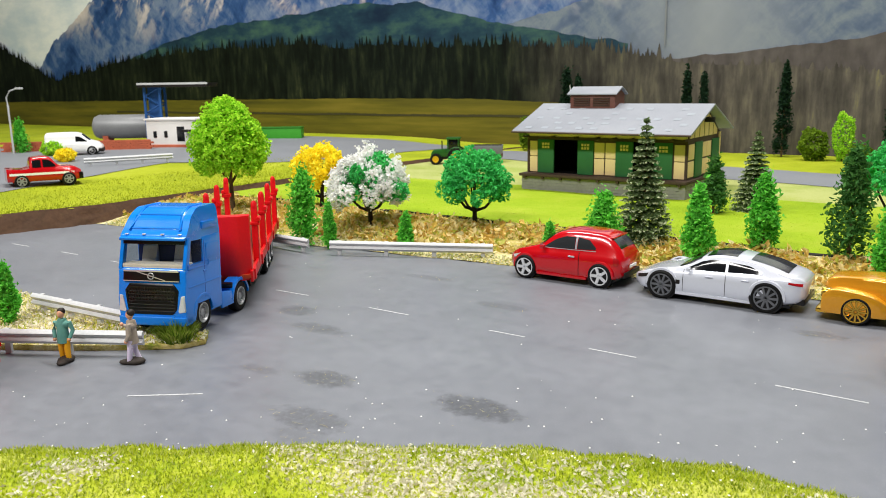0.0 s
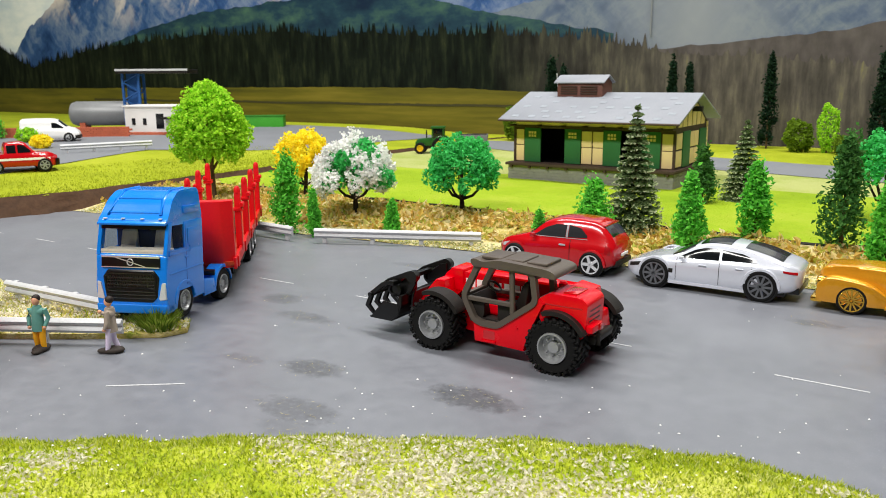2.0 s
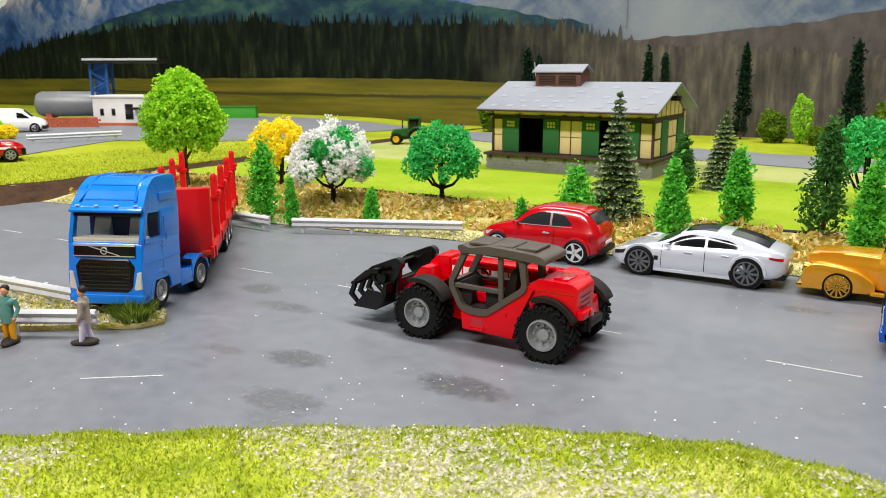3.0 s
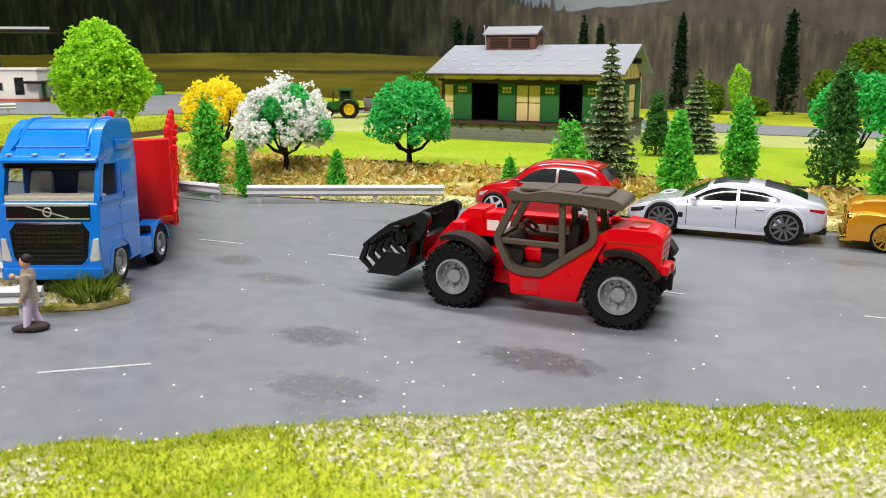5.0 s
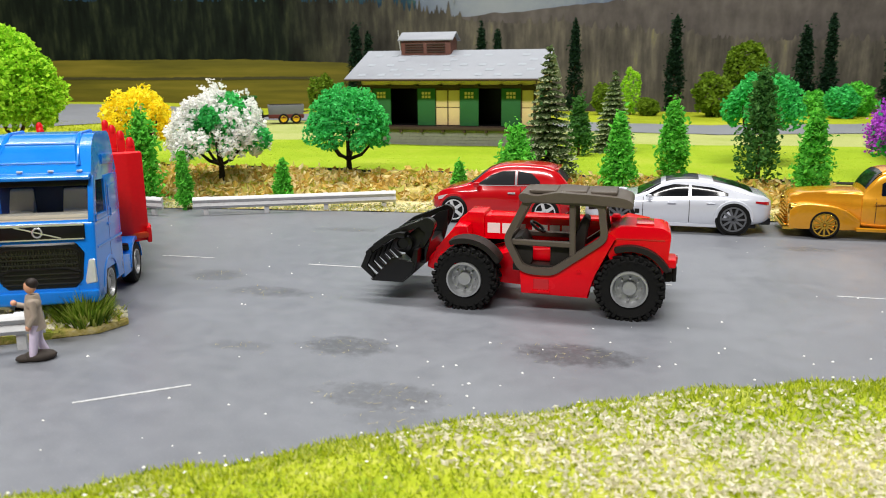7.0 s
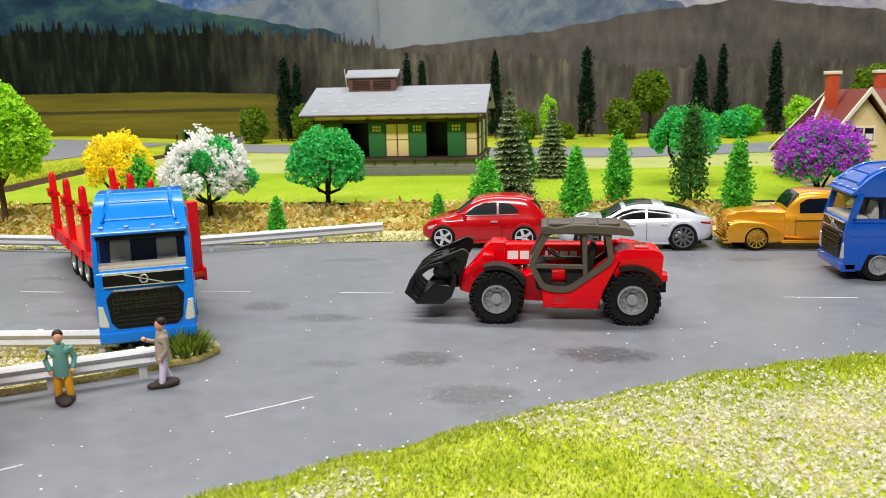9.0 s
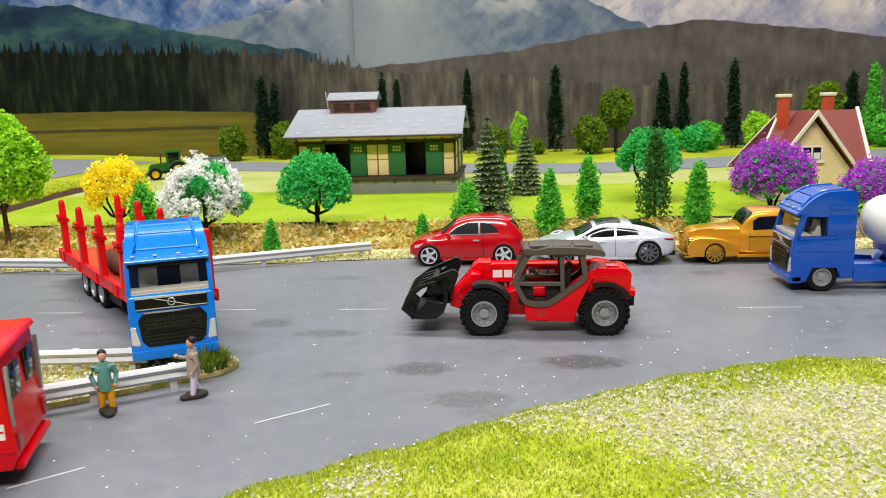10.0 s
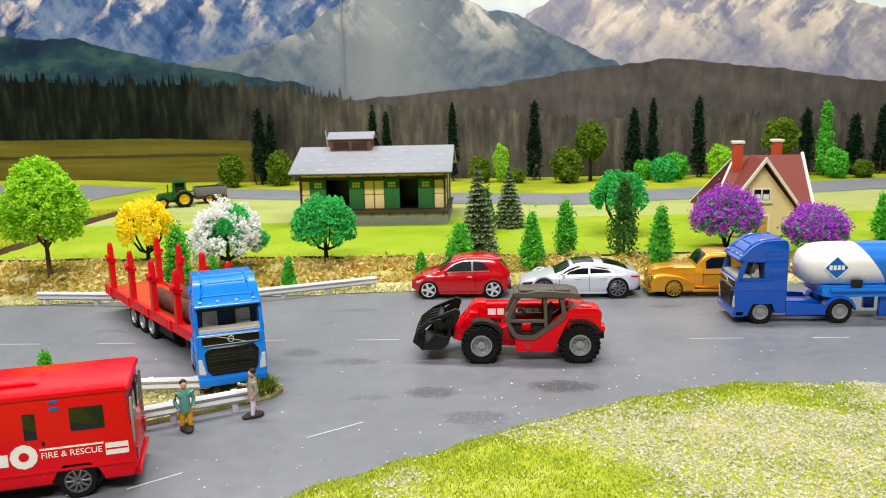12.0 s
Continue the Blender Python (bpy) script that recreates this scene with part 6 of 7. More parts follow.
def lilac(x, y, z, height, width, seed, label):
    t = thing("lilac_bush", x, y, z, seed * 37, label, "bush", "purple lilacs")
    rng = np.random.default_rng(seed)
    bm = B()
    for i in range(5):
        a = 2 * math.pi * i / 5
        tubes(bm, [(0, 0, -0.1), (0.3 * math.cos(a), 0.3 * math.sin(a), height * 0.2), (width * 0.28 * math.cos(a), width * 0.28 * math.sin(a), height * 0.6)], 0.12, 6, 0.05)
    part("stem", bm, BARK, t)
    leaves, flowers = [], []
    for i in range(70):
        q = (i + 0.5) / 70
        a = i * 2.39996
        el = math.asin(max(-0.5, 1 - 1.4 * q))
        rr = rng.uniform(0.78, 0.98)
        c = np.array((math.cos(el) * math.cos(a) * width / 2 * rr, math.cos(el) * math.sin(a) * width / 2 * rr, height * 0.56 + math.sin(el) * height * 0.44 * rr))
        flowers.append(c + rng.normal(0, 0.18, (110, 3)) * np.array([1, 1, 1.4]))
        leaves.append(c * np.array([0.84, 0.84, 0.9]) + rng.normal(0, 0.26, (60, 3)))
    v, f = flakes(np.concatenate(leaves), 0.2, rng)
    link("leaf_mass", v, f, GREEN_MID, t, "fresh green leaves")
    v, f = flakes(np.concatenate(flowers), 0.15, rng, stretch=1.1)
    link("flower_mass", v, f, PURPLE_FLOWER, t, "thick purple flower heads")


def plant_all():
    g = ground_z
    crown_tree("deciduous_tree", -41.6, 42.9, g(-42.7, 43.8), 8.35, 5.9, GREEN_BRIGHT, None, "tall spring-green model tree on the verge", 3, 6, n=24000, droop=0.62, bark=BROWN_BARK, leaf_size=0.17, tall=1)
    crown_tree("blossom_tree", -36.0, 46.8, g(-37, 48), 4.8, 4.4, YELLOW_FLOWER, None, "yellow blossoming model tree with forked trunk", 5, 5, n=5200, droop=0.3, leaf_size=0.17)
    crown_tree("blossom_tree", -28.9, 44.0, g(-29, 44.6), 4.8, 5.2, GREEN_MID, WHITE_FLOWER, "white blossoming model tree with green gaps", 11, 5, 0.88, n=11500, droop=0.3, leaf_size=0.19)
    crown_tree("deciduous_tree", -22.4, 47.0, g(-22, 46), 4.9, 4.9, GREEN_MID, None, "emerald model tree with dark forked trunk", 8, 5, n=5600, droop=0.3, leaf_size=0.18)
    for x, y, h, w, mat_, lab, seed in (
            (-30.8, 39.5, 4.8, 2.6, GREEN_THUJA, "tall thuja behind the guard rail", 21), (-28.4, 39.3, 2.9, 1.1, GREEN_THUJA, "thin low thuja beside the guard rail", 22),
            (-23.9, 41.4, 2.2, 1.1, GREEN_THUJA, "small thuja among dry litter", 23), (-14.9, 43.3, 2.0, 1.0, GREEN_THUJA, "small thuja among dry litter", 24),
            (-12.2, 44.6, 3.4, 2.6, GREEN_THUJA, "bushy thuja on the meadow", 25), (-7.0, 45.2, 4.1, 1.95, GREEN_THUJA, "fresh green thuja behind the parked cars", 26),
            (-4.3, 48.0, 4.1, 2.0, GREEN_THUJA, "fresh green thuja behind the parked cars", 27), (0.0, 47.8, 5.8, 2.7, GREEN_DEEP, "tall dark thuja behind the parked cars", 28),
            (2.2, 45.4, 4.4, 2.1, GREEN_THUJA, "fresh green thuja behind the parked cars", 29), (-10.3, 59.4, 3.9, 2.1, GREEN_DEEP, "dark thuja beside the shed", 30),
            (21.4, 53.1, 3.6, 2.0, GREEN_THUJA, "thuja beside the house", 31), (-28.7, 19.4, 2.6, 1.05, GREEN_THUJA, "thuja on the grassy traffic island", 32)):
        z = 0.3 if y < 30 else g(x, y)
        thuja("thuja", x, y, z, h, w, mat_, lab, seed, group="thujas")
    spruce("spruce", -10.9, 47.4, g(-10.5, 47.6), 7.1, 3.3, "tall dark spruce with frosted needle tips", 41)
    spruce("spruce", -8.1, 61.8, g(-8, 60), 5.6, 3.1, "mid-sized spruce with frosted needle tips", 42, 26)
    crown_tree("deciduous_tree", 1.2, 57.5, g(1, 57), 5.4, 4.7, GREEN_MID, None, "emerald model tree on the far meadow", 44, 5, n=4200, droop=0.3, leaf_size=0.18)
    lilac(8.2, 50.0, g(8, 50), 4.7, 5.1, 51, "purple flowering lilac bush in front of the house")
    lilac(13.9, 47.4, g(13.9, 47), 3.7, 4.4, 52, "low purple flowering lilac bush near the tanker")
    # far conifers and bushes below the scenery sheet
    for i, (x, h, w) in enumerate(((-42.4, 10.8, 3.4), (-40.6, 10.0, 2.2), (-25.9, 11.0, 2.2), (-24.1, 10.0, 2.0), (-14.7, 11.0, 2.4), (-3.3, 11.1, 2.8), (10.6, 9.8, 3.2), (13.1, 11.0, 2.4), (19.3, 11.3, 2.8),
                                   (34.2, 9.4, 3.0), (40.6, 8.0, 3.4), (36.5, 10.2, 3.2), (44.5, 9.5, 3.0))):
        z = g(x, 101.5)
        thuja("conifer", x, 101.6 - 0.4 * (i % 3), z, h, w, GREEN_FAR if x < 36 or x > 37 else GREEN_THUJA, "slim dark conifer at the foot of the scenery", 60 + i, 3600, "far conifers", 0.2, True)
    for i, (x, y, h, w, mat_) in enumerate(((-45.6, 98.0, 4.6, 3.6, GREEN_OLIVE), (-39.0, 99.0, 4.8, 3.5, GREEN_OLIVE), (0.8, 96.5, 4.7, 3.9, GREEN_OLIVE), (-8.0, 99, 5.4, 2.2, GREEN_BRIGHT),
                                            (-10.9, 98.5, 3.6, 3.0, GREEN_OLIVE), (15.8, 99, 3.6, 3.4, GREEN_THUJA), (11.6, 99, 2.8, 2.6, GREEN_THUJA), (13.7, 96, 3.3, 3.4, GREEN_MID), (21.8, 99, 4.6, 3.2, GREEN_BRIGHT),
                                            (36.5, 97, 4.0, 3.0, GREEN_THUJA), (40.0, 97, 2.4, 2.6, GREEN_OLIVE), (-6.0, 97.5, 2.0, 2.4, GREEN_OLIVE))):
        round_bush("bush", x, y, g(x, y), h, w, mat_, "rounded flock bush along the far road", 80 + i)
    for x, y, seed in ((4.2, 98.2, 121), (29.3, 97.5, 122)):
        t = round_bush("olive_tree", x, y, g(x, y) + 3.1, 4.9, 4.3, GREEN_OLIVE, "rounded olive-green tree on a short trunk", seed)
        t["category"] = "tree"
        part("trunk", tubes(B(), [(0, 0, -3.3), (0.05, 0, -1.5), (0, 0, 1.5)], 0.3, 7, 0.16), BARK, t)
    # plants of the raised board
    pz = plateau_z
    thuja("thuja", -99.5, 57.3, pz(-99, 57), 4.2, 2.6, GREEN_THUJA, "thuja beside the filling station", 101)
    round_bush("bush", -90.5, 56.8, pz(-90, 57), 2.0, 3.0, GREEN_BRIGHT, "bright low bush beside the van", 102)
    round_bush("bush", -81.0, 52.6, pz(-81, 52), 1.5, 2.2, YELLOW_FLOWER, "low yellow-green bush behind the pickup", 103)


def scatter():
    """Loose cover too small to count: fibres, litter, crumbs."""
    rng = np.random.default_rng(9)

    def turf_z(x, y):
        return 0.02 + 0.28 * smooth((near_edge(x) - y) / 1.2) + 0.06 * noise.noise((x * 0.5, y * 0.5, 0))

    def pale(x, y):
        return noise.noise((x * 0.16 + 3.1, y * 0.2, 2)) + 0.5 * noise.noise((x * 0.5, y * 0.5, 7)) + 0.035 * (x + 4) - 0.05
    green, light, crumbs = [], [], []
    for _ in range(175000):
        x = rng.uniform(-22, 22)
        depth = rng.uniform(0, 1) ** 1.3 * 22
        y = near_edge(x) + 0.1 - depth
        p = (x, y, turf_z(x, y) - 0.02)
        q = pale(x, y) - 0.12 + 1.35 * smooth((x + 8) / 8) * smooth((near_edge(x) - 2.2 - y) / 4.0) + 0.1 * rng.normal()
        if rng.random() < smooth((q + 0.3) / 0.9) * 0.95:
            light.append(p)
        else:
            green.append(p)
        if rng.random() < 0.004:
            crumbs.append((x, y, p[2] + 0.14))
    v, f = blades(green, 0.13, 0.055, rng, 1.1)
    tagged(link("grass_fibres", v, f, GRASS_FIBRE, None, "fine yellow-green flock fibres on the mat"), "", "grass", "", "stuff")
    v, f = flakes(np.array(light) + np.array([0, 0, 0.11]), 0.072, rng, flat=0.3, stretch=1.9)
    tagged(link("straw_fibres", v, f, PALE_FIBRE, None, "bleached straw-coloured flecks in the grass"), "", "grass", "", "stuff")
    # field edge and meadow fibres
    pts = []
    for _ in range(9000):
        x = rng.uniform(-50, 26)
        y = 48.5 + rng.uniform(0, 1) ** 1.4 * 18
        pts.append((x, y, ground_z(x, y) - 0.02))
    v, f = blades(pts, 0.06, 0.07, rng, 1.6)
    tagged(link("meadow_fibres", v, f, fibre_material("meadow_fibre", ("8aa61a", "94ae1e", "9cb224", "90aa1c")), None, "short bright meadow flock"), "", "grass", "", "stuff")
    pts = []
    for _ in range(14000):
        y = rng.uniform(28, 75)
        x = bank_x(y) - rng.uniform(0, 1) ** 1.5 * 13
        pts.append((x, y, plateau_z(x, y) - 0.02))
    v, f = blades(pts, 0.16, 0.07, rng, 1.0)
    tagged(link("plateau_fibres", v, f, fibre_material("plateau_fibre", ("8a981c", "a3b022", "b9bf3c", "77881a")), None, "coarse olive flock on the raised board"), "", "grass", "", "stuff")
    # dry litter of the verge
    pts = []
    for _ in range(15000):
        x = rng.uniform(-50, 30)
        e = along(EDGE, x)
        q = rng.uniform(0, 1)
        y = e + 2.0 + q * (47.8 - e - 2.0)
        if noise.noise((x * 0.6, y * 0.6, 4)) > -0.35:
            pts.append((x, y, ground_z(x, y) + abs(rng.normal(0, 0.16))))
    v, f = flakes(pts, 0.26, rng, stretch=1.9)
    tagged(link("leaf_litter", v, f, DRY, None, "tan and brown dry litter clumps"), "", "litter", "", "stuff")
    pts = []
    for _ in range(9000):
        x = rng.uniform(-50, 30)
        e = along(EDGE, x)
        y = e + abs(rng.normal(0, 1.0))
        pts.append((x, y, ground_z(x, y) + 0.03))
    v, f = flakes(pts, 0.13, rng, stretch=1.2)
    tagged(link("verge_gravel", v, f, fibre_material("pale_grit", ("e4dfc4", "c8c690", "a5b04a", "efeee2", "b9bd72")), None, "pale grit strewn along the road edge"), "", "gravel", "", "stuff")
    # white crumbs on the road
    verts, faces = [], []

    def crumb(x, y, z, r):
        b = len(verts)
        a = rng.uniform(0, 6.3)
        for k in range(4):
            verts.append((x + r * rng.uniform(0.7, 1.3) * math.cos(a + k * 1.57), y + r * rng.uniform(0.7, 1.3) * math.sin(a + k * 1.57), z + r * 0.3))
        verts.append((x, y, z + r * 1.1))
        verts.append((x, y, z))
        for k in range(4):
            faces.append((b + k, b + (k + 1) % 4, b + 4))
            faces.append((b + (k + 1) % 4, b + k, b + 5))
    for _ in range(200):
        x = rng.uniform(-34, 16)
        if rng.random() < 0.55:
            y = near_edge(x) + abs(rng.normal(0, 3.4)) + 0.2
        else:
            y = rng.uniform(near_edge(x) + 0.2, 40)
        if y < 40:
            crumb(x, y, 0.0, rng.uniform(0.018, 0.045))
    for x, y, z in crumbs:
        crumb(x, y, z - 0.03, rng.uniform(0.025, 0.045))
    tagged(link("white_crumbs", verts, faces, CRUMB, None, "tiny white crumbs strewn on road and grass"), "", "crumbs", "", "stuff")
    # dry wisps lying on the oil stains
    pts = []
    for x, y, rx, ry, k in STAINS:
        for _ in range(int(70 * k)):
            pts.append((x + rng.normal(0, rx * 0.55), y + rng.normal(0, ry * 0.55), 0.01))
    v, f = blades(pts, 0.03, 0.02, rng, 9)
    tagged(link("dry_wisps", v, f, fibre_material("dry_wisp", ("b9a86a", "d8cfa0", "8a8a6a")), None, "fine dry wisps on the road"), "", "wisps", "", "stuff")


# ---- buildings ----
def shed():
    """A half-timbered goods shed on a stone plinth; x along its length."""
    stone = paint("grey_stone_plinth", "8d8c86", 0.8, var=0.15, fine=300, coarse=80, bump=0.4)
    wood = paint("dark_timber", "4a3a30", 0.75, var=0.2)
    cream = paint("cream_infill", "ecd098", 0.7, var=0.07)
    green = paint("green_door_paint", "2f6a3c", 0.55, var=0.1)
    slate = paint("grey_roof_slate", "8f939b", 0.5, var=0.08)
    pale = paint("pale_roof_slate", "949aa2", 0.48, var=0.06)
    brown = paint("reddish_brown_louvre", "6e463c", 0.6, var=0.12)
    z0 = 0.55
    t = thing("goods_shed", -21.2, 69.3, z0, -0.5, "half-timbered goods shed with green doors and grey slate roof", "shed")
    L = 7.3
    part("plinth", box(B(), -L, L, -4.9, 4.6, -0.4, 1.55, 0.03), stone, t, "grey block-stone plinth")
    rows = B()
    for r in range(6):
        for i in range(26):
            x0 = -L + (i + 0.5 * (r % 2)) * 0.57
            if x0 + 0.53 < L:
                box(rows, x0, x0 + 0.53, -4.93, -4.88, 0.02 + r * 0.25, 0.24 + r * 0.25)
        for i in range(15):
            y0 = -4.8 + i * 0.62
            box(rows, L - 0.02, L + 0.03, y0, y0 + 0.57, 0.02 + r * 0.25, 0.24 + r * 0.25)
    tagged(part("plinth_facing", rows, stone, t), kind="stuff")
    part("platform", box(B(), -L - 0.15, L + 0.15, -5.2, 4.7, 1.55, 1.78, 0.03), wood, t, "timber loading platform")
    for i in range(9):
        x = -L + 0.4 + i * (2 * L - 0.8) / 8
        part("platform_joist", box(B(), x - 0.1, x + 0.1, -5.15, -4.9, 1.35, 1.56), wood, t)
    yf = -4.1
    # black floor and an added black upright sheet paint the shade inside the open bays
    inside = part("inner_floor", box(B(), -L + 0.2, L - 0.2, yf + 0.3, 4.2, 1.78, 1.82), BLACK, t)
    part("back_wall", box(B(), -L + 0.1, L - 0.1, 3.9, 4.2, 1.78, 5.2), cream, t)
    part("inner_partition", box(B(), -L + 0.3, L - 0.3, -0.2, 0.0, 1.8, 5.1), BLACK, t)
    # front bays from one end to the other
    bays = ((-7.0, -6.1, "infill"), (-6.1, -4.55, "door"), (-4.55, -2.3, "open"), (-2.3, -0.85, "door"), (-0.85, 0.15, "infill"), (0.15, 1.15, "infill"), (1.15, 2.65, "door"), (2.65, 4.45, "open"), (4.45, 5.95, "door"), (5.95, 7.0, "infill"))
    for a, b, kind in bays:
        if kind == "infill":
            for k in range(2):
                part("wall_panel", box(B(), a + 0.05, b - 0.05, yf, yf + 0.25, 1.86 + k * 1.4, 3.2 + k * 1.36, 0.03), cream, t, "cream plaster panel")
            part("wall_backing", box(B(), a, b, yf + 0.06, yf + 0.28, 1.78, 4.8), wood, t)
        elif kind == "door":
            d = part("sliding_door", box(B(), a, b, yf - 0.12, yf + 0.05, 1.82, 4.7, 0.03), green, t, "green sliding door with small panes")
            for i in range(3):
                for j in range(2):
                    x = (a + b) / 2 - 0.36 + i * 0.26
                    part("door_pane", box(B(), x, x + 0.19, yf - 0.14, yf - 0.1, 3.95 + j * 0.28, 4.15 + j * 0.28), cream, d)
    part("wall_plate", box(B(), -7.1, 7.1, yf - 0.05, yf + 0.25, 4.7, 4.95, 0.02), wood, t)
    part("frieze", box(B(), -7.05, 7.05, yf + 0.02, yf + 0.2, 4.95, 5.4), cream, t)
    for x in (-7.05, -4.55, -2.3, -0.35, 1.15, 2.65, 4.45, 5.95, 7.05):
        part("bracket", rod2(B(), [(x - 0.09, 4.95), (x + 0.09, 4.95)], yf - 0.9, yf, 0.16), wood, t)
    for x in (-7.1, -6.1, 5.95, 7.0):
        part("post", box(B(), x - 0.08, x + 0.1, yf - 0.04, yf + 0.26, 1.78, 4.95), wood, t)
    # end walls: panels between posts, gable
    for s in (-1, 1):
        x = s * 7.0
        part("end_wall", prism(B(), [(-4.0, 1.8), (-4.0, 5.3), (0, 7.6), (4.1, 5.3), (4.1, 1.8)], x - 0.1, x + 0.1, axis="x"), wood, t)
        for i, (a, b) in enumerate(((-3.9, -2.5), (-0.5, 0.6), (0.7, 1.8))):
            for k in range(2):
                part("wall_panel", box(B(), x + s * 0.02, x + s * 0.14, a, b, 1.95 + k * 1.4, 3.22 + k * 1.36, 0.03), cream, t)
        part("end_door", box(B(), x + s * 0.05, x + s * 0.2, -2.4, -0.6, 1.85, 4.7, 0.03), green, t, "green end door")
        part("end_door", box(B(), x + s * 0.05, x + s * 0.2, 2.0, 3.9, 1.85, 4.7, 0.03), green, t)
        for a in (-3.2, -2.0, -0.8, 0.4, 1.6, 2.8):
            part("gable_panel", prism(B(), [(a - 0.5, 5.05), (a + 0.5, 5.05), (a + 0.5, max(5.2, min(7.3, 7.4 - abs(a + 0.5) * 0.58))), (a - 0.5, max(5.2, min(7.3, 7.4 - abs(a - 0.5) * 0.58)))], x + s * 0.02, x + s * 0.14, 0.02, 1, "x"), cream, t)
    # roof: two slopes with pale slates
    for s in (-1, 1):
        y1 = -5.75 if s < 0 else 5.7
        slope = part("roof_slope", prism(B(), [(y1, 5.35), (y1, 5.5), (0, 7.68), (0, 7.5)], -7.85, 7.85, 0.02, 1, "x"), slate, t, "grey slate roof slope")
        if s < 0:
            rnd = random.Random(3)
            for r in range(5):
                for i in range(9):
                    if rnd.random() < 0.8:
                        x = -6.9 + i * 1.55 + 0.7 * (r % 2) + rnd.uniform(-0.2, 0.2)
                        q = 0.12 + r * 0.17
                        y, z = y1 * (1 - q), 5.5 + (7.68 - 5.5) * q
                        if x < 6.8:
                            part("slate", box(B(), 0, 0.62, -0.22, 0.22, 0.0, 0.009, 0, 1, Matrix.Translation((x, y, z + 0.01)) @ Matrix.Rotation(math.atan2(2.18, 5.75), 4, "X")), pale, slope)
    part("gutter", tubes(B(), [(-7.85, -5.8, 5.38), (7.85, -5.8, 5.38)], 0.08), wood, t)
    v = part("ridge_vent", prism(B(), [(-1.05, 7.0), (-1.05, 8.5), (0, 9.0), (1.05, 8.5), (1.05, 7.0)], -4.6, -0.4, 0.02, 1, "x"), brown, t, "reddish brown louvred ridge vent")
    for a, b in ((-4.25, -2.7), (-2.4, -0.85)):
        for k in range(4):
            part("louvre", box(B(), a, b, -1.14, -1.0, 7.5 + k * 0.2, 7.6 + k * 0.2, 0.01, 1), wood, v)
    for s in (-1, 1):
        part("vent_roof", prism(B(), [(s * 1.25, 8.42), (s * 1.25, 8.54), (0, 9.16), (0, 9.04)], -4.85, -0.15, 0.02, 1, "x"), slate, v)
    part("antenna", tubes(B(), [(-5.0, 0, 7.5), (-5.2, 0, 9.3)], 0.03), WHITE, t)
    part("end_lamp", box(B(), 7.1, 7.9, -0.4, 0.1, 6.2, 6.6, 0.05), CHARCOAL, t)


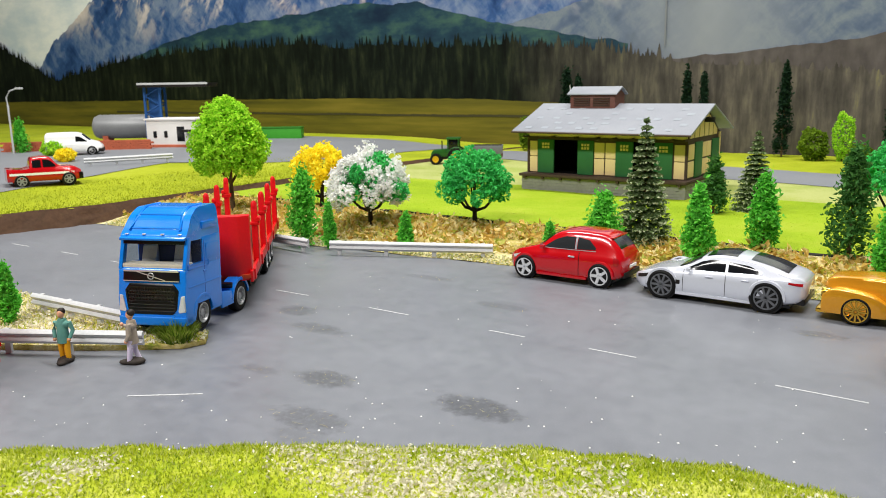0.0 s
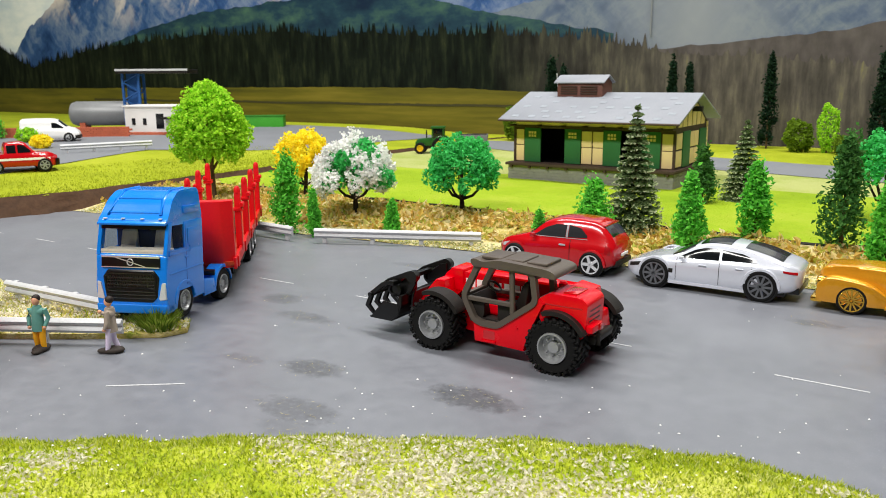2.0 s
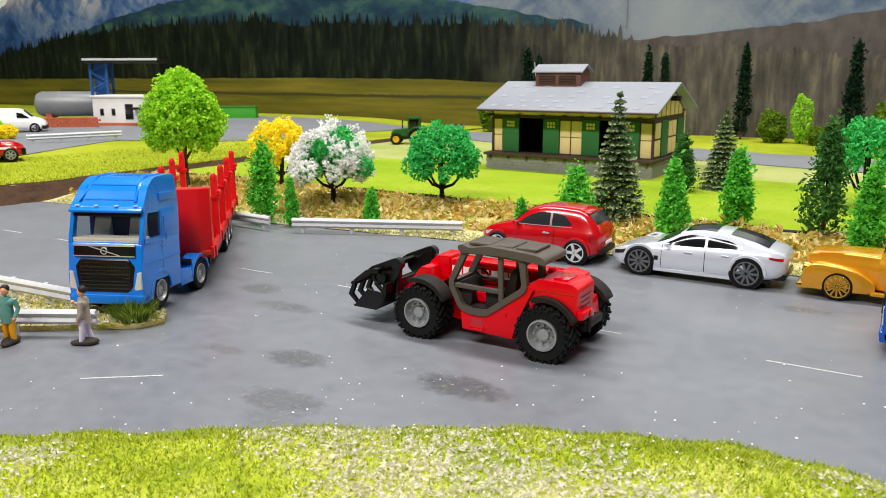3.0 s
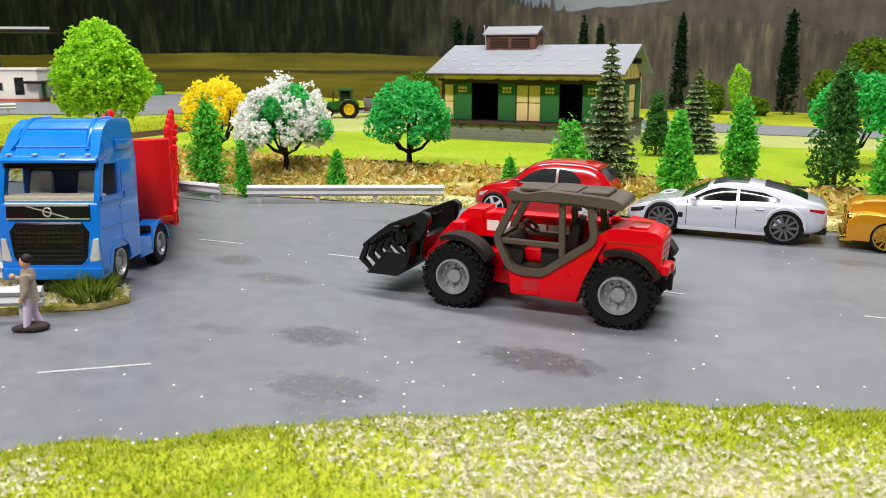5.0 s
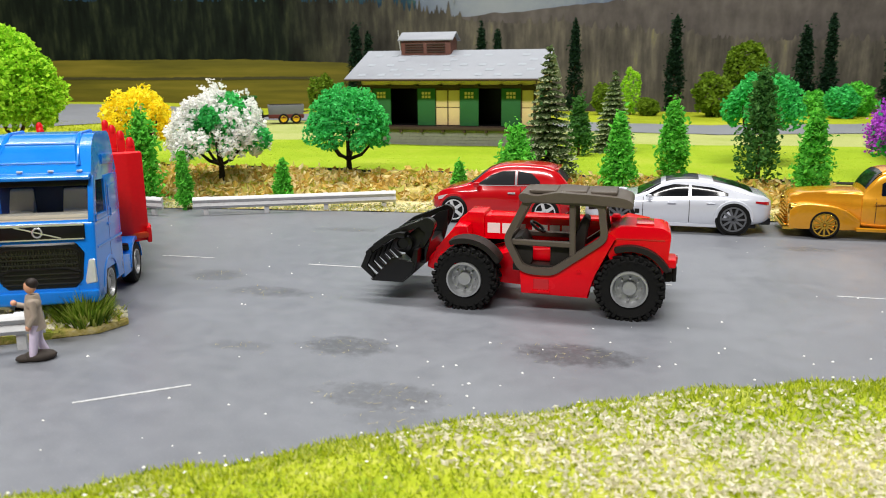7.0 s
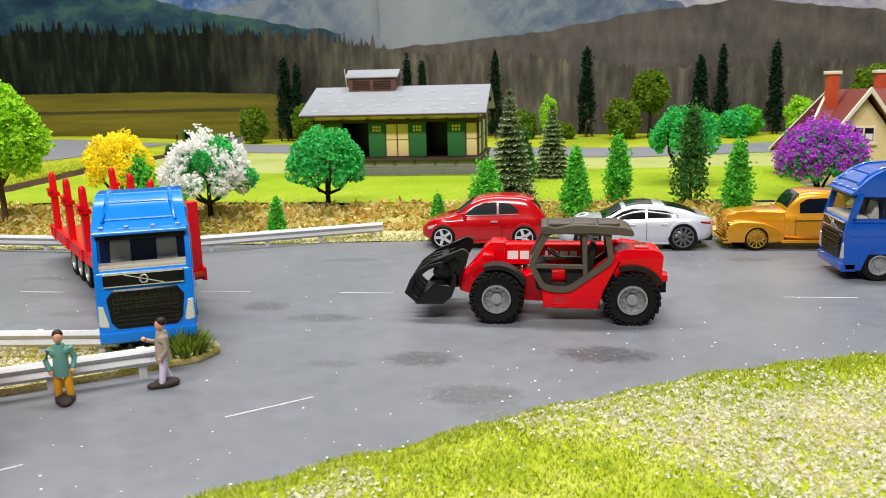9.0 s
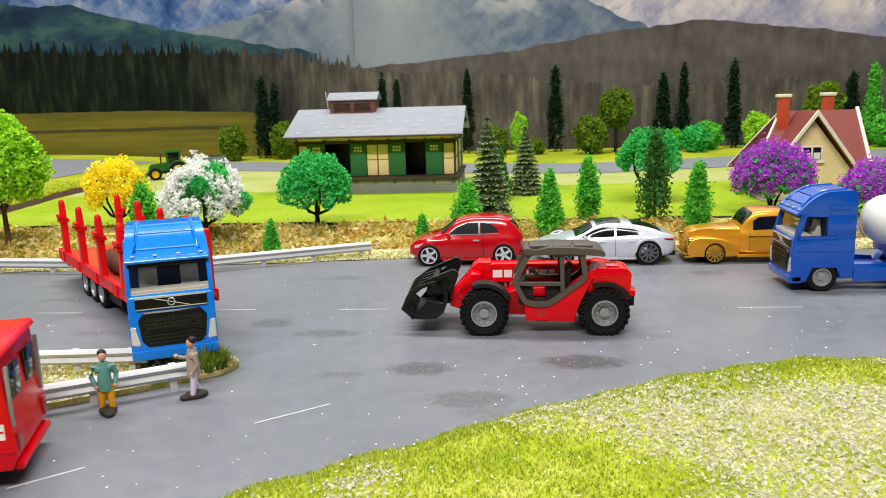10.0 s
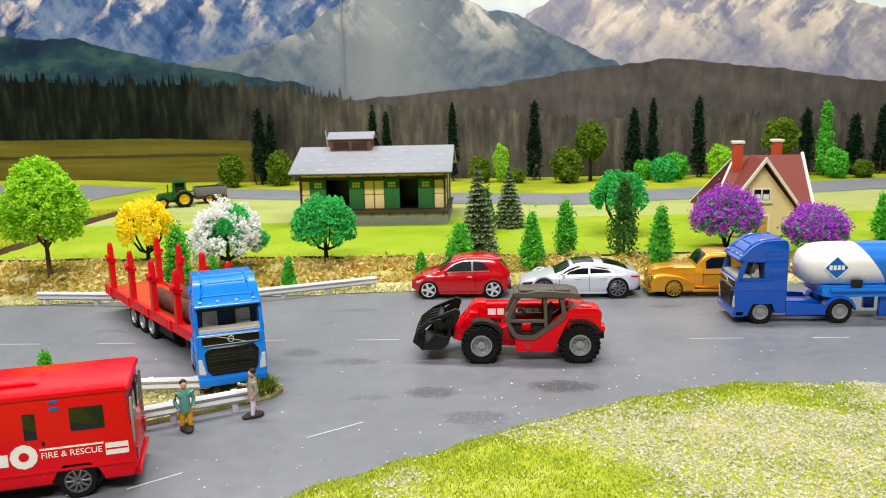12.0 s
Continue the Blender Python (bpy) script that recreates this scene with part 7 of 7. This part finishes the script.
def house():
    wall = paint("cream_house_plaster", "ead2a0", 0.75, var=0.05)
    tile = paint("red_brown_roof_tile", "7c3a32", 0.6, var=0.1)
    board = paint("cream_bargeboard", "f0e6d2", 0.6, var=0.05)
    brick = paint("orange_brick_chimney", "c8502c", 0.7, var=0.12)
    z0 = 0.85
    t = thing("house", 13.9, 60.0, z0, -3, "cream gabled house with red-brown tiled roof and two chimneys", "house")
    part("main_wall", box(B(), -4.0, 2.9, -2.9, 2.9, -0.2, 2.4), wall, t)
    part("end_gable_wall", prism(B(), [(-2.9, 2.4), (-2.9, 2.6), (0, 5.9), (2.9, 2.6), (2.9, 2.4)], 2.5, 2.9, axis="x"), wall, t)
    part("front_gable_wall", prism(B(), [(-3.6, -0.2), (-3.6, 2.5), (-1.0, 5.9), (1.6, 2.5), (1.6, -0.2)], -4.6, -0.5), wall, t, "cream plaster gable wall")
    for s in (-1, 1):
        bm = B()
        lo = [bm.verts.new(p) for p in ((-5.1, s * 3.9, 1.75), (3.5, s * 3.9, 1.75), (3.5, 0, 6.25), (-2.2, 0, 6.25))]
        hi = [bm.verts.new(v.co + Vector((0, 0, 0.22))) for v in lo]
        bm.faces.new(lo)
        bm.faces.new(hi)
        for k in range(4):
            bm.faces.new((lo[k], lo[(k + 1) % 4], hi[(k + 1) % 4], hi[k]))
        slope = part("roof_slope", bm, tile, t, "red-brown tiled roof slope")
        for i in range(30):
            x = -4.9 + i * 0.285
            q = min(1.0, (x + 5.1) / 2.9)
            part("tile_rib", prism(B(), [(s * 3.88, 1.98), (s * 3.88, 2.03), (s * 3.88 * (1 - q), 2.03 + 4.47 * q), (s * 3.88 * (1 - q), 1.98 + 4.47 * q)], x, x + 0.06, 0, 1, "x"), tile, slope)
        part("gable_slope", prism(B(), [(s * 3.25 - 1, 1.8), (s * 3.25 - 1, 2.0), (-1, 6.52), (-1, 6.27)], -5.2, -0.2, 0.02, 1), tile, t)
        part("gable_bargeboard", prism(B(), [(s * 3.35 - 1, 1.7), (s * 3.35 - 1, 2.08), (-1, 6.72), (-1, 6.3)], -5.35, -5.15, 0.02, 1), board, t, "cream bargeboard")
        part("hip_board", tubes(B(), [(-5.12, s * 3.92, 1.85), (-2.2, 0, 6.45)], 0.1, 6), board, t)
        for x in (3.5,):
            part("bargeboard", prism(B(), [(s * 4.0, 1.65), (s * 4.0, 2.03), (0, 6.7), (0, 6.3)], x - 0.12, x + 0.12, 0.02, 1, "x"), board, t)
    hip = B()
    hip.faces.new([hip.verts.new(p) for p in ((-5.1, -3.9, 1.97), (-2.2, 0, 6.47), (-5.1, 3.9, 1.97))])
    bmesh.ops.solidify(hip, geom=list(hip.faces), thickness=0.2)
    part("hip_slope", hip, tile, t, "red-brown hipped roof end")
    for x, y in ((-2.2, -0.8), (1.6, 0.9)):
        c = part("chimney", box(B(), x - 0.38, x + 0.38, y - 0.36, y + 0.36, 5.0, 7.6, 0.03), brick, t, "orange brick chimney")
        part("chimney_cap", box(B(), x - 0.5, x + 0.5, y - 0.48, y + 0.48, 7.55, 7.78, 0.03), board, c)
    w = part("window_frame", box(B(), -1.85, -0.35, -4.72, -4.55, 3.0, 4.1, 0.03), board, t, "cream double window")
    for x in (-1.7, -1.02):
        pane = part("pane", box(B(), x, x + 0.55, -4.75, -4.7, 3.12, 3.98), GLASS, w)
        part("curtain", box(B(), x + 0.05, x + 0.5, -4.77, -4.74, 3.15, 3.6), WHITE, w)
    part("window_sill", box(B(), -2.0, -0.2, -4.85, -4.55, 2.85, 3.0, 0.02), board, t)
    d = part("door", box(B(), -1.7, -0.5, -4.7, -4.55, -0.1, 1.75, 0.02), paint("ochre_door", "c89a3c", 0.6), t, "ochre front door")
    part("door_frame", box(B(), -1.85, -0.35, -4.66, -4.56, -0.1, 1.95), board, t)
    part("base", box(B(), -4.4, 3.0, -4.7, 3.0, -0.4, 0.1), paint("grey_base", "9a948c", 0.8), t)


def filling_station():
    z = plateau_z(-92, 72)
    white = paint("white_kiosk_wall", "eceae6", 0.6, var=0.05)
    brickm = paint("brick_wall", "b86044", 0.8, var=0.2)
    blue = paint("blue_steel", "2a5c9c", 0.5)
    t = thing("kiosk", -88.6, 74.0, z, 25, "small white flat-roofed kiosk with dark windows", "kiosk")
    part("wall", box(B(), -3.6, 3.6, -2.4, 2.4, -0.2, 3.8, 0.03), white, t)
    part("brick_base", box(B(), -3.7, 3.7, -2.5, 2.5, -0.2, 0.45, 0.02), brickm, t, "low red brick base")
    part("flat_roof", box(B(), -3.8, 3.8, -2.6, 2.6, 3.75, 4.0, 0.03), white, t)
    for x, w, z0, h in ((-2.6, 0.5, 1.4, 0.9), (-1.0, 0.5, 1.4, 0.9), (0.9, 1.1, 0.9, 2.0)):
        part("window", box(B(), x, x + w, -2.44, -2.38, z0, z0 + h), GLASS, t)
    part("awning", box(B(), 2.2, 5.5, -3.6, 2.4, 2.2, 2.5, 0.03), CHARCOAL, t)
    part("door", box(B(), 3.58, 3.64, -1.5, -0.5, 0, 2.2), GLASS, t)
    c = thing("filling_canopy", -91.8, 76.8, z, 33, "dark flat canopy on a blue lattice pylon", "canopy")
    part("canopy_deck", box(B(), -5.0, 5.0, -2.4, 2.4, 8.2, 8.75, 0.05), CHARCOAL, c, "dark flat deck")
    part("deck_edge", box(B(), -5.05, 5.05, -2.46, -2.38, 8.55, 8.82, 0.02, 1), GREY_PLASTIC, c)
    for x in (-4.6, -2.4):
        for y in (-1.0, 1.0):
            part("pylon_leg", box(B(), x - 0.15, x + 0.15, y - 0.15, y + 0.15, -0.1, 8.25), blue, c)
    for k in range(6):
        for s in (-1, 1):
            a, b = (-4.6, -2.4) if k % 2 else (-2.4, -4.6)
            part("lattice_brace", tubes(B(), [(a, s, 1.0 + k * 1.2), (b, s, 2.2 + k * 1.2)], 0.11, 5), blue, c)
    part("pylon_panel", box(B(), -4.4, -2.6, -0.2, 0.2, 3.0, 8.2), blue, c)
    w = thing("brick_wall", -95.6, 62.6, z, 41, "low red brick wall behind the station", "wall")
    for r in range(5):
        bm = B()
        for i in range(26):
            x0 = -9.5 + (i + 0.5 * (r % 2)) * 0.74
            box(bm, x0, x0 + 0.7, -0.3, 0.3, r * 0.27, r * 0.27 + 0.25)
        tagged(part("brick_course", bm, brickm, w), kind="stuff")
    k = thing("storage_tank", -100.4, 74.1, z, 38, "grey horizontal storage tank on saddles", "tank")
    part("tank_shell", lathe(B(), [(0.0001, -5.2), (0.9, -5.1), (1.5, -4.8), (1.75, -4.2), (1.75, 4.2), (1.5, 4.8), (0.9, 5.1), (0.0001, 5.2)], "x", 28, (0, 0, 2.6)), paint("grey_tank_paint", "8d8f90", 0.45, metal=0.3), k)
    for x in (-3.2, 3.2):
        part("saddle", box(B(), x - 0.4, x + 0.4, -1.2, 1.2, -0.1, 1.5, 0.03), brickm, k)
    lamp = thing("street_lamp", -99.0, 56.0, z, 200, "grey arched street lamp at the station", "lamp")
    part("post", tubes(B(), [(0, 0, -0.2), (0, 0, 6.0), (0.1, 0, 7.2), (-0.5, 0, 8.0), (-1.6, 0, 8.3)], 0.13, 8, 0.08), GREY_PLASTIC, lamp)
    part("lamp_head", box(B(), -2.5, -1.5, -0.2, 0.2, 8.2, 8.45, 0.08), GREY_PLASTIC, lamp)
    g = thing("green_container", -87.5, 92.0, plateau_z(-87, 92), 35, "bright green low container at the far road", "container")
    part("container_body", box(B(), -3.6, 3.6, -1.2, 1.2, 0, 1.7, 0.06), paint("bright_green_paint", "3f9a2a", 0.5), g)
    part("container_lid", box(B(), -3.7, 3.7, -1.3, 1.3, 1.68, 1.8, 0.04), paint("dark_green_lid", "2f7a22", 0.5), g)


# ---- guard rails ----
def guard_rail(x0, y0, x1, y1, z, height, posts, label, post_inset=0.6):
    length = math.hypot(x1 - x0, y1 - y0)
    t = thing("guard_rail", x0, y0, z, math.degrees(math.atan2(y1 - y0, x1 - x0)), label, "guard rail", "guard rails")
    prof = [(-0.06, 0.0), (0.03, 0.05), (0.1, 0.14), (0.03, 0.24), (-0.03, 0.29), (0.03, 0.34), (0.1, 0.44), (0.03, 0.53), (-0.06, 0.58), (-0.1, 0.55), (-0.1, 0.03)]
    part("beam", prism(B(), [(-a, b + height - 0.58) for a, b in prof], 0, length, axis="x"), GREY_PLASTIC, t, "grey plastic W-profile beam")
    for i in range(posts):
        x = post_inset + (length - 2 * post_inset) * i / max(1, posts - 1)
        part("post", box(B(), x - 0.12, x + 0.12, 0.05, 0.22, -0.35, height, 0.02), GREY_PLASTIC, t)
    return t


def island():
    """The grassy island between the two rails in front of the truck."""
    outline = [(-46, 22.5), (-36, 22.3), (-28, 22.6), (-22, 23.2), (-20.2, 23.1), (-19.6, 22.5), (-19.9, 21.6), (-20.9, 20.9), (-22.5, 19.8), (-24.4, 18.6), (-27, 17.2), (-30, 15.6), (-36, 12.8), (-46, 9)]
    bm = prism(B(), [(x, y) for x, y in outline], 0.0, 0.22, 0.08, 2, "z")
    tagged(part("island_turf", bm, VERGE, None, "grassy traffic island strewn with pale grit"), "", "grass", "", "structure")
    rng = np.random.default_rng(12)

    def inside(x, y):
        c = False
        for (ax, ay), (bx, by) in zip(outline, outline[1:] + outline[:1]):
            if (ay > y) != (by > y) and x < (bx - ax) * (y - ay) / (by - ay) + ax:
                c = not c
        return c
    pts = [p for p in ((rng.uniform(-40, -19.6), rng.uniform(9, 23.2)) for _ in range(26000)) if inside(*p)]
    grass = [(x, y, 0.19) for x, y in pts[::2]]
    v, f = blades(grass, 0.22, 0.06, rng, 0.9)
    tagged(link("island_fibres", v, f, GRASS_FIBRE, None, "green flock fibres on the island"), "", "grass", "", "stuff")
    v, f = flakes([(x, y, 0.25 + abs(rng.normal(0, 0.05))) for x, y in pts[1::2]], 0.13, rng, stretch=1.2)
    tagged(link("island_grit", v, f, PALE_FIBRE, None, "pale grit and flecks on the island"), "", "gravel", "", "stuff")
    # tall tuft at the island's tip
    t = thing("grass_tuft", -20.6, 21.9, 0.15, 0, "tall olive grass tuft at the island tip", "grass tuft")
    n = 900
    a, r = rng.uniform(0, 2 * np.pi, n), rng.uniform(0, 1, n) ** 0.7
    roots = np.stack((0.7 * r * np.cos(a), 0.6 * r * np.sin(a), 0 * a), 1)
    h = 0.95 * rng.uniform(0.5, 1.1, n) * (1.1 - 0.5 * r)
    tip = roots + np.stack((np.cos(a) * r * 0.75 * h + rng.normal(0, 0.1, n), np.sin(a) * r * 0.75 * h + rng.normal(0, 0.1, n), h), 1)
    mid = roots + (tip - roots) * 0.55 + np.array([0, 0, 0.08])
    w = np.stack((-np.sin(a), np.cos(a), 0 * a), 1) * 0.028
    v = np.stack((roots - w, roots + w, mid + w * 0.8, mid - w * 0.8, tip), 1).reshape(-1, 3)
    i = np.arange(n) * 5
    f = [tuple(q) for q in np.stack((i, i + 1, i + 2, i + 3), 1).tolist()] + [tuple(q) for q in np.stack((i + 3, i + 2, i + 4), 1).tolist()]
    link("tuft_foliage", v.tolist(), f, TUFT, t, "upright olive blades")


def figurine(x, y, rz, coat, trousers, label, lean, arm):
    """A painted model figure in one mesh on its dark base blob."""
    skin = paint("figure_skin_paint", "d8a080", 0.6)
    hair = paint("figure_dark_paint", "241a16", 0.6)
    base = paint("dark_putty_base", "3a332e", 0.75)
    mats = [paint("figure_coat_paint", coat, 0.6), paint("figure_trouser_paint", trousers, 0.6), skin, hair, base]
    bm = B()

    def add(slot, fn):
        before = len(bm.faces)
        fn()
        bm.faces.ensure_lookup_table()
        for fc in list(bm.faces)[before:]:
            fc.material_index = slot
    H = 2.15

    def ball(c, r, s=(1, 1, 1)):
        vs = bmesh.ops.create_icosphere(bm, subdivisions=2, radius=r)["verts"]
        for q in vs:
            q.co = Vector((q.co.x * s[0] + c[0], q.co.y * s[1] + c[1], q.co.z * s[2] + c[2]))
    add(1, lambda: tubes(bm, [(0.02, 0.12, 0.95), (0.08, 0.14, 0.5), (0.14 * lean, 0.15, 0.08)], 0.13, 8, 0.09))
    add(1, lambda: tubes(bm, [(0.02, -0.12, 0.95), (0.0, -0.14, 0.5), (-0.16 * lean, -0.15, 0.08)], 0.13, 8, 0.09))
    add(0, lambda: tubes(bm, [(0.0, 0, 0.8), (0.02, 0, 1.05), (0.02, 0, 1.4), (0.0, 0, 1.62), (0.0, 0, 1.7)], 0.24, 10, 0.15))
    add(0, lambda: ball((0, 0, 1.48), 0.22, (0.85, 1.35, 0.9)))
    add(0, lambda: tubes(bm, [(0, 0.27, 1.58), (-0.05, 0.36, 1.25), (0.12, 0.3, 0.98)], 0.09, 7, 0.07))
    if arm:
        add(0, lambda: tubes(bm, [(0, -0.27, 1.58), (0.16, -0.36, 1.3), (0.42, -0.3, 1.4)], 0.09, 7, 0.07))
        add(2, lambda: ball((0.48, -0.29, 1.45), 0.075))
    else:
        add(0, lambda: tubes(bm, [(0, -0.27, 1.58), (-0.05, -0.38, 1.25), (0.12, -0.28, 0.98)], 0.09, 7, 0.07))
        add(2, lambda: ball((0.14, -0.27, 0.93), 0.07))
    add(2, lambda: ball((0.14, 0.29, 0.93), 0.07))
    add(2, lambda: ball((0.03, 0, 1.9), 0.15, (0.95, 0.85, 1.2)))
    add(3, lambda: ball((-0.02, 0, 1.98), 0.155, (1.0, 0.95, 0.95)))
    add(4, lambda: ball((0.0, 0.0, 0.1), 0.36, (1.15, 0.8, 0.42)))
    add(4, lambda: ball((0.28, 0.02, 0.08), 0.24, (1.2, 0.8, 0.45)))
    ob = part("figurine", bm, mats[0], None, label, 60)
    for m in mats[1:]:
        ob.data.materials.append(m)
    ob.matrix_basis = pose(x * U, y * U, 0, 0, 0, rz)
    tagged(ob, "", "figurine", "painted figurines")


# ---- everything, largest first ----
build_ground()
build_backdrop()
HANDLER, HANDLER_WHEELS = telehandler()
log_truck = thing("log_truck", -23.55, 26.06, 0.0, math.degrees(math.atan2(-0.912, 0.41)), "bright blue toy tractor unit riding up over a guard rail", "truck", ry=-4.0)
tractor_unit(log_truck, BLUE, 3.6)
stretch_cab(log_truck, ((0, 0), (1.9, 1.9), (2.06, 2.2), (3.6, 3.82), (5.0, 5.12)))
log_trailer()
tank_truck = thing("tank_truck", 9.3, 34.05, 0, 180, "deep blue toy tractor unit coupled to a tanker", "truck")
tractor_unit(tank_truck, NAVY, D=2.8, drop=0.26)
tank_trailer()
rescue_truck()
hatchback()
fastback()
gold_pickup()
far_pickup()
far_van()
farm_tractor()
shed()
house()
filling_station()
island()
guard_rail(-27.0, 37.8, -17.9, 41.9, 0.05, 0.85, 4, "low grey toy guard rail along the verge")
guard_rail(-40.0, 38.3, -28.5, 37.5, 0.05, 0.85, 4, "low grey toy guard rail along the verge")
guard_rail(-29.8, 21.0, -22.6, 21.5, 0.12, 0.95, 4, "grey toy guard rail pushed aside under the truck")
guard_rail(-32.5, 13.6, -20.5, 20.3, 0.1, 0.9, 6, "grey toy guard rail in front of the truck")
guard_rail(-73.0, 50.0, -69.5, 58.5, plateau_z(-71, 54), 1.0, 4, "grey railing beside the forecourt")
figurine(-22.5, 18.3, -60, "5f968c", "eca818", "painted toy figure in green coat and yellow trousers", 0.4, False)
figurine(-20.1, 19.6, 215, "a89a8c", "d8cce4", "painted toy figure in brown coat and lilac trousers", 1.0, True)
plant_all()
scatter()


def drive_x(t):
    """Where the telehandler's middle stands along the road, in centimetres."""
    return spline(((-0.5, 21.4), (0.0, 11.95), (0.4, 4.4), (0.6, 0.77), (0.8, -2.38), (1.0, -4.87), (1.2, -6.75), (1.4, -7.75), (1.6, -8.1), (2.0, -8.2), (12.0, -8.25)), t)


def motions():
    times = [i / 30 for i in range(0, 61)] + [2.5, 3.5, 12.0]
    walk(HANDLER, [(t, pose(drive_x(t) * U, 27.95 * U, 0, 0, 0, 180)) for t in times])
    for w in HANDLER_WHEELS:
        home = w.matrix_basis.translation.copy()
        walk(w, [(t, Matrix.Translation(home) @ Matrix.Rotation((drive_x(0) - drive_x(t)) / 0.92, 4, "Y")) for t in times])


motions()
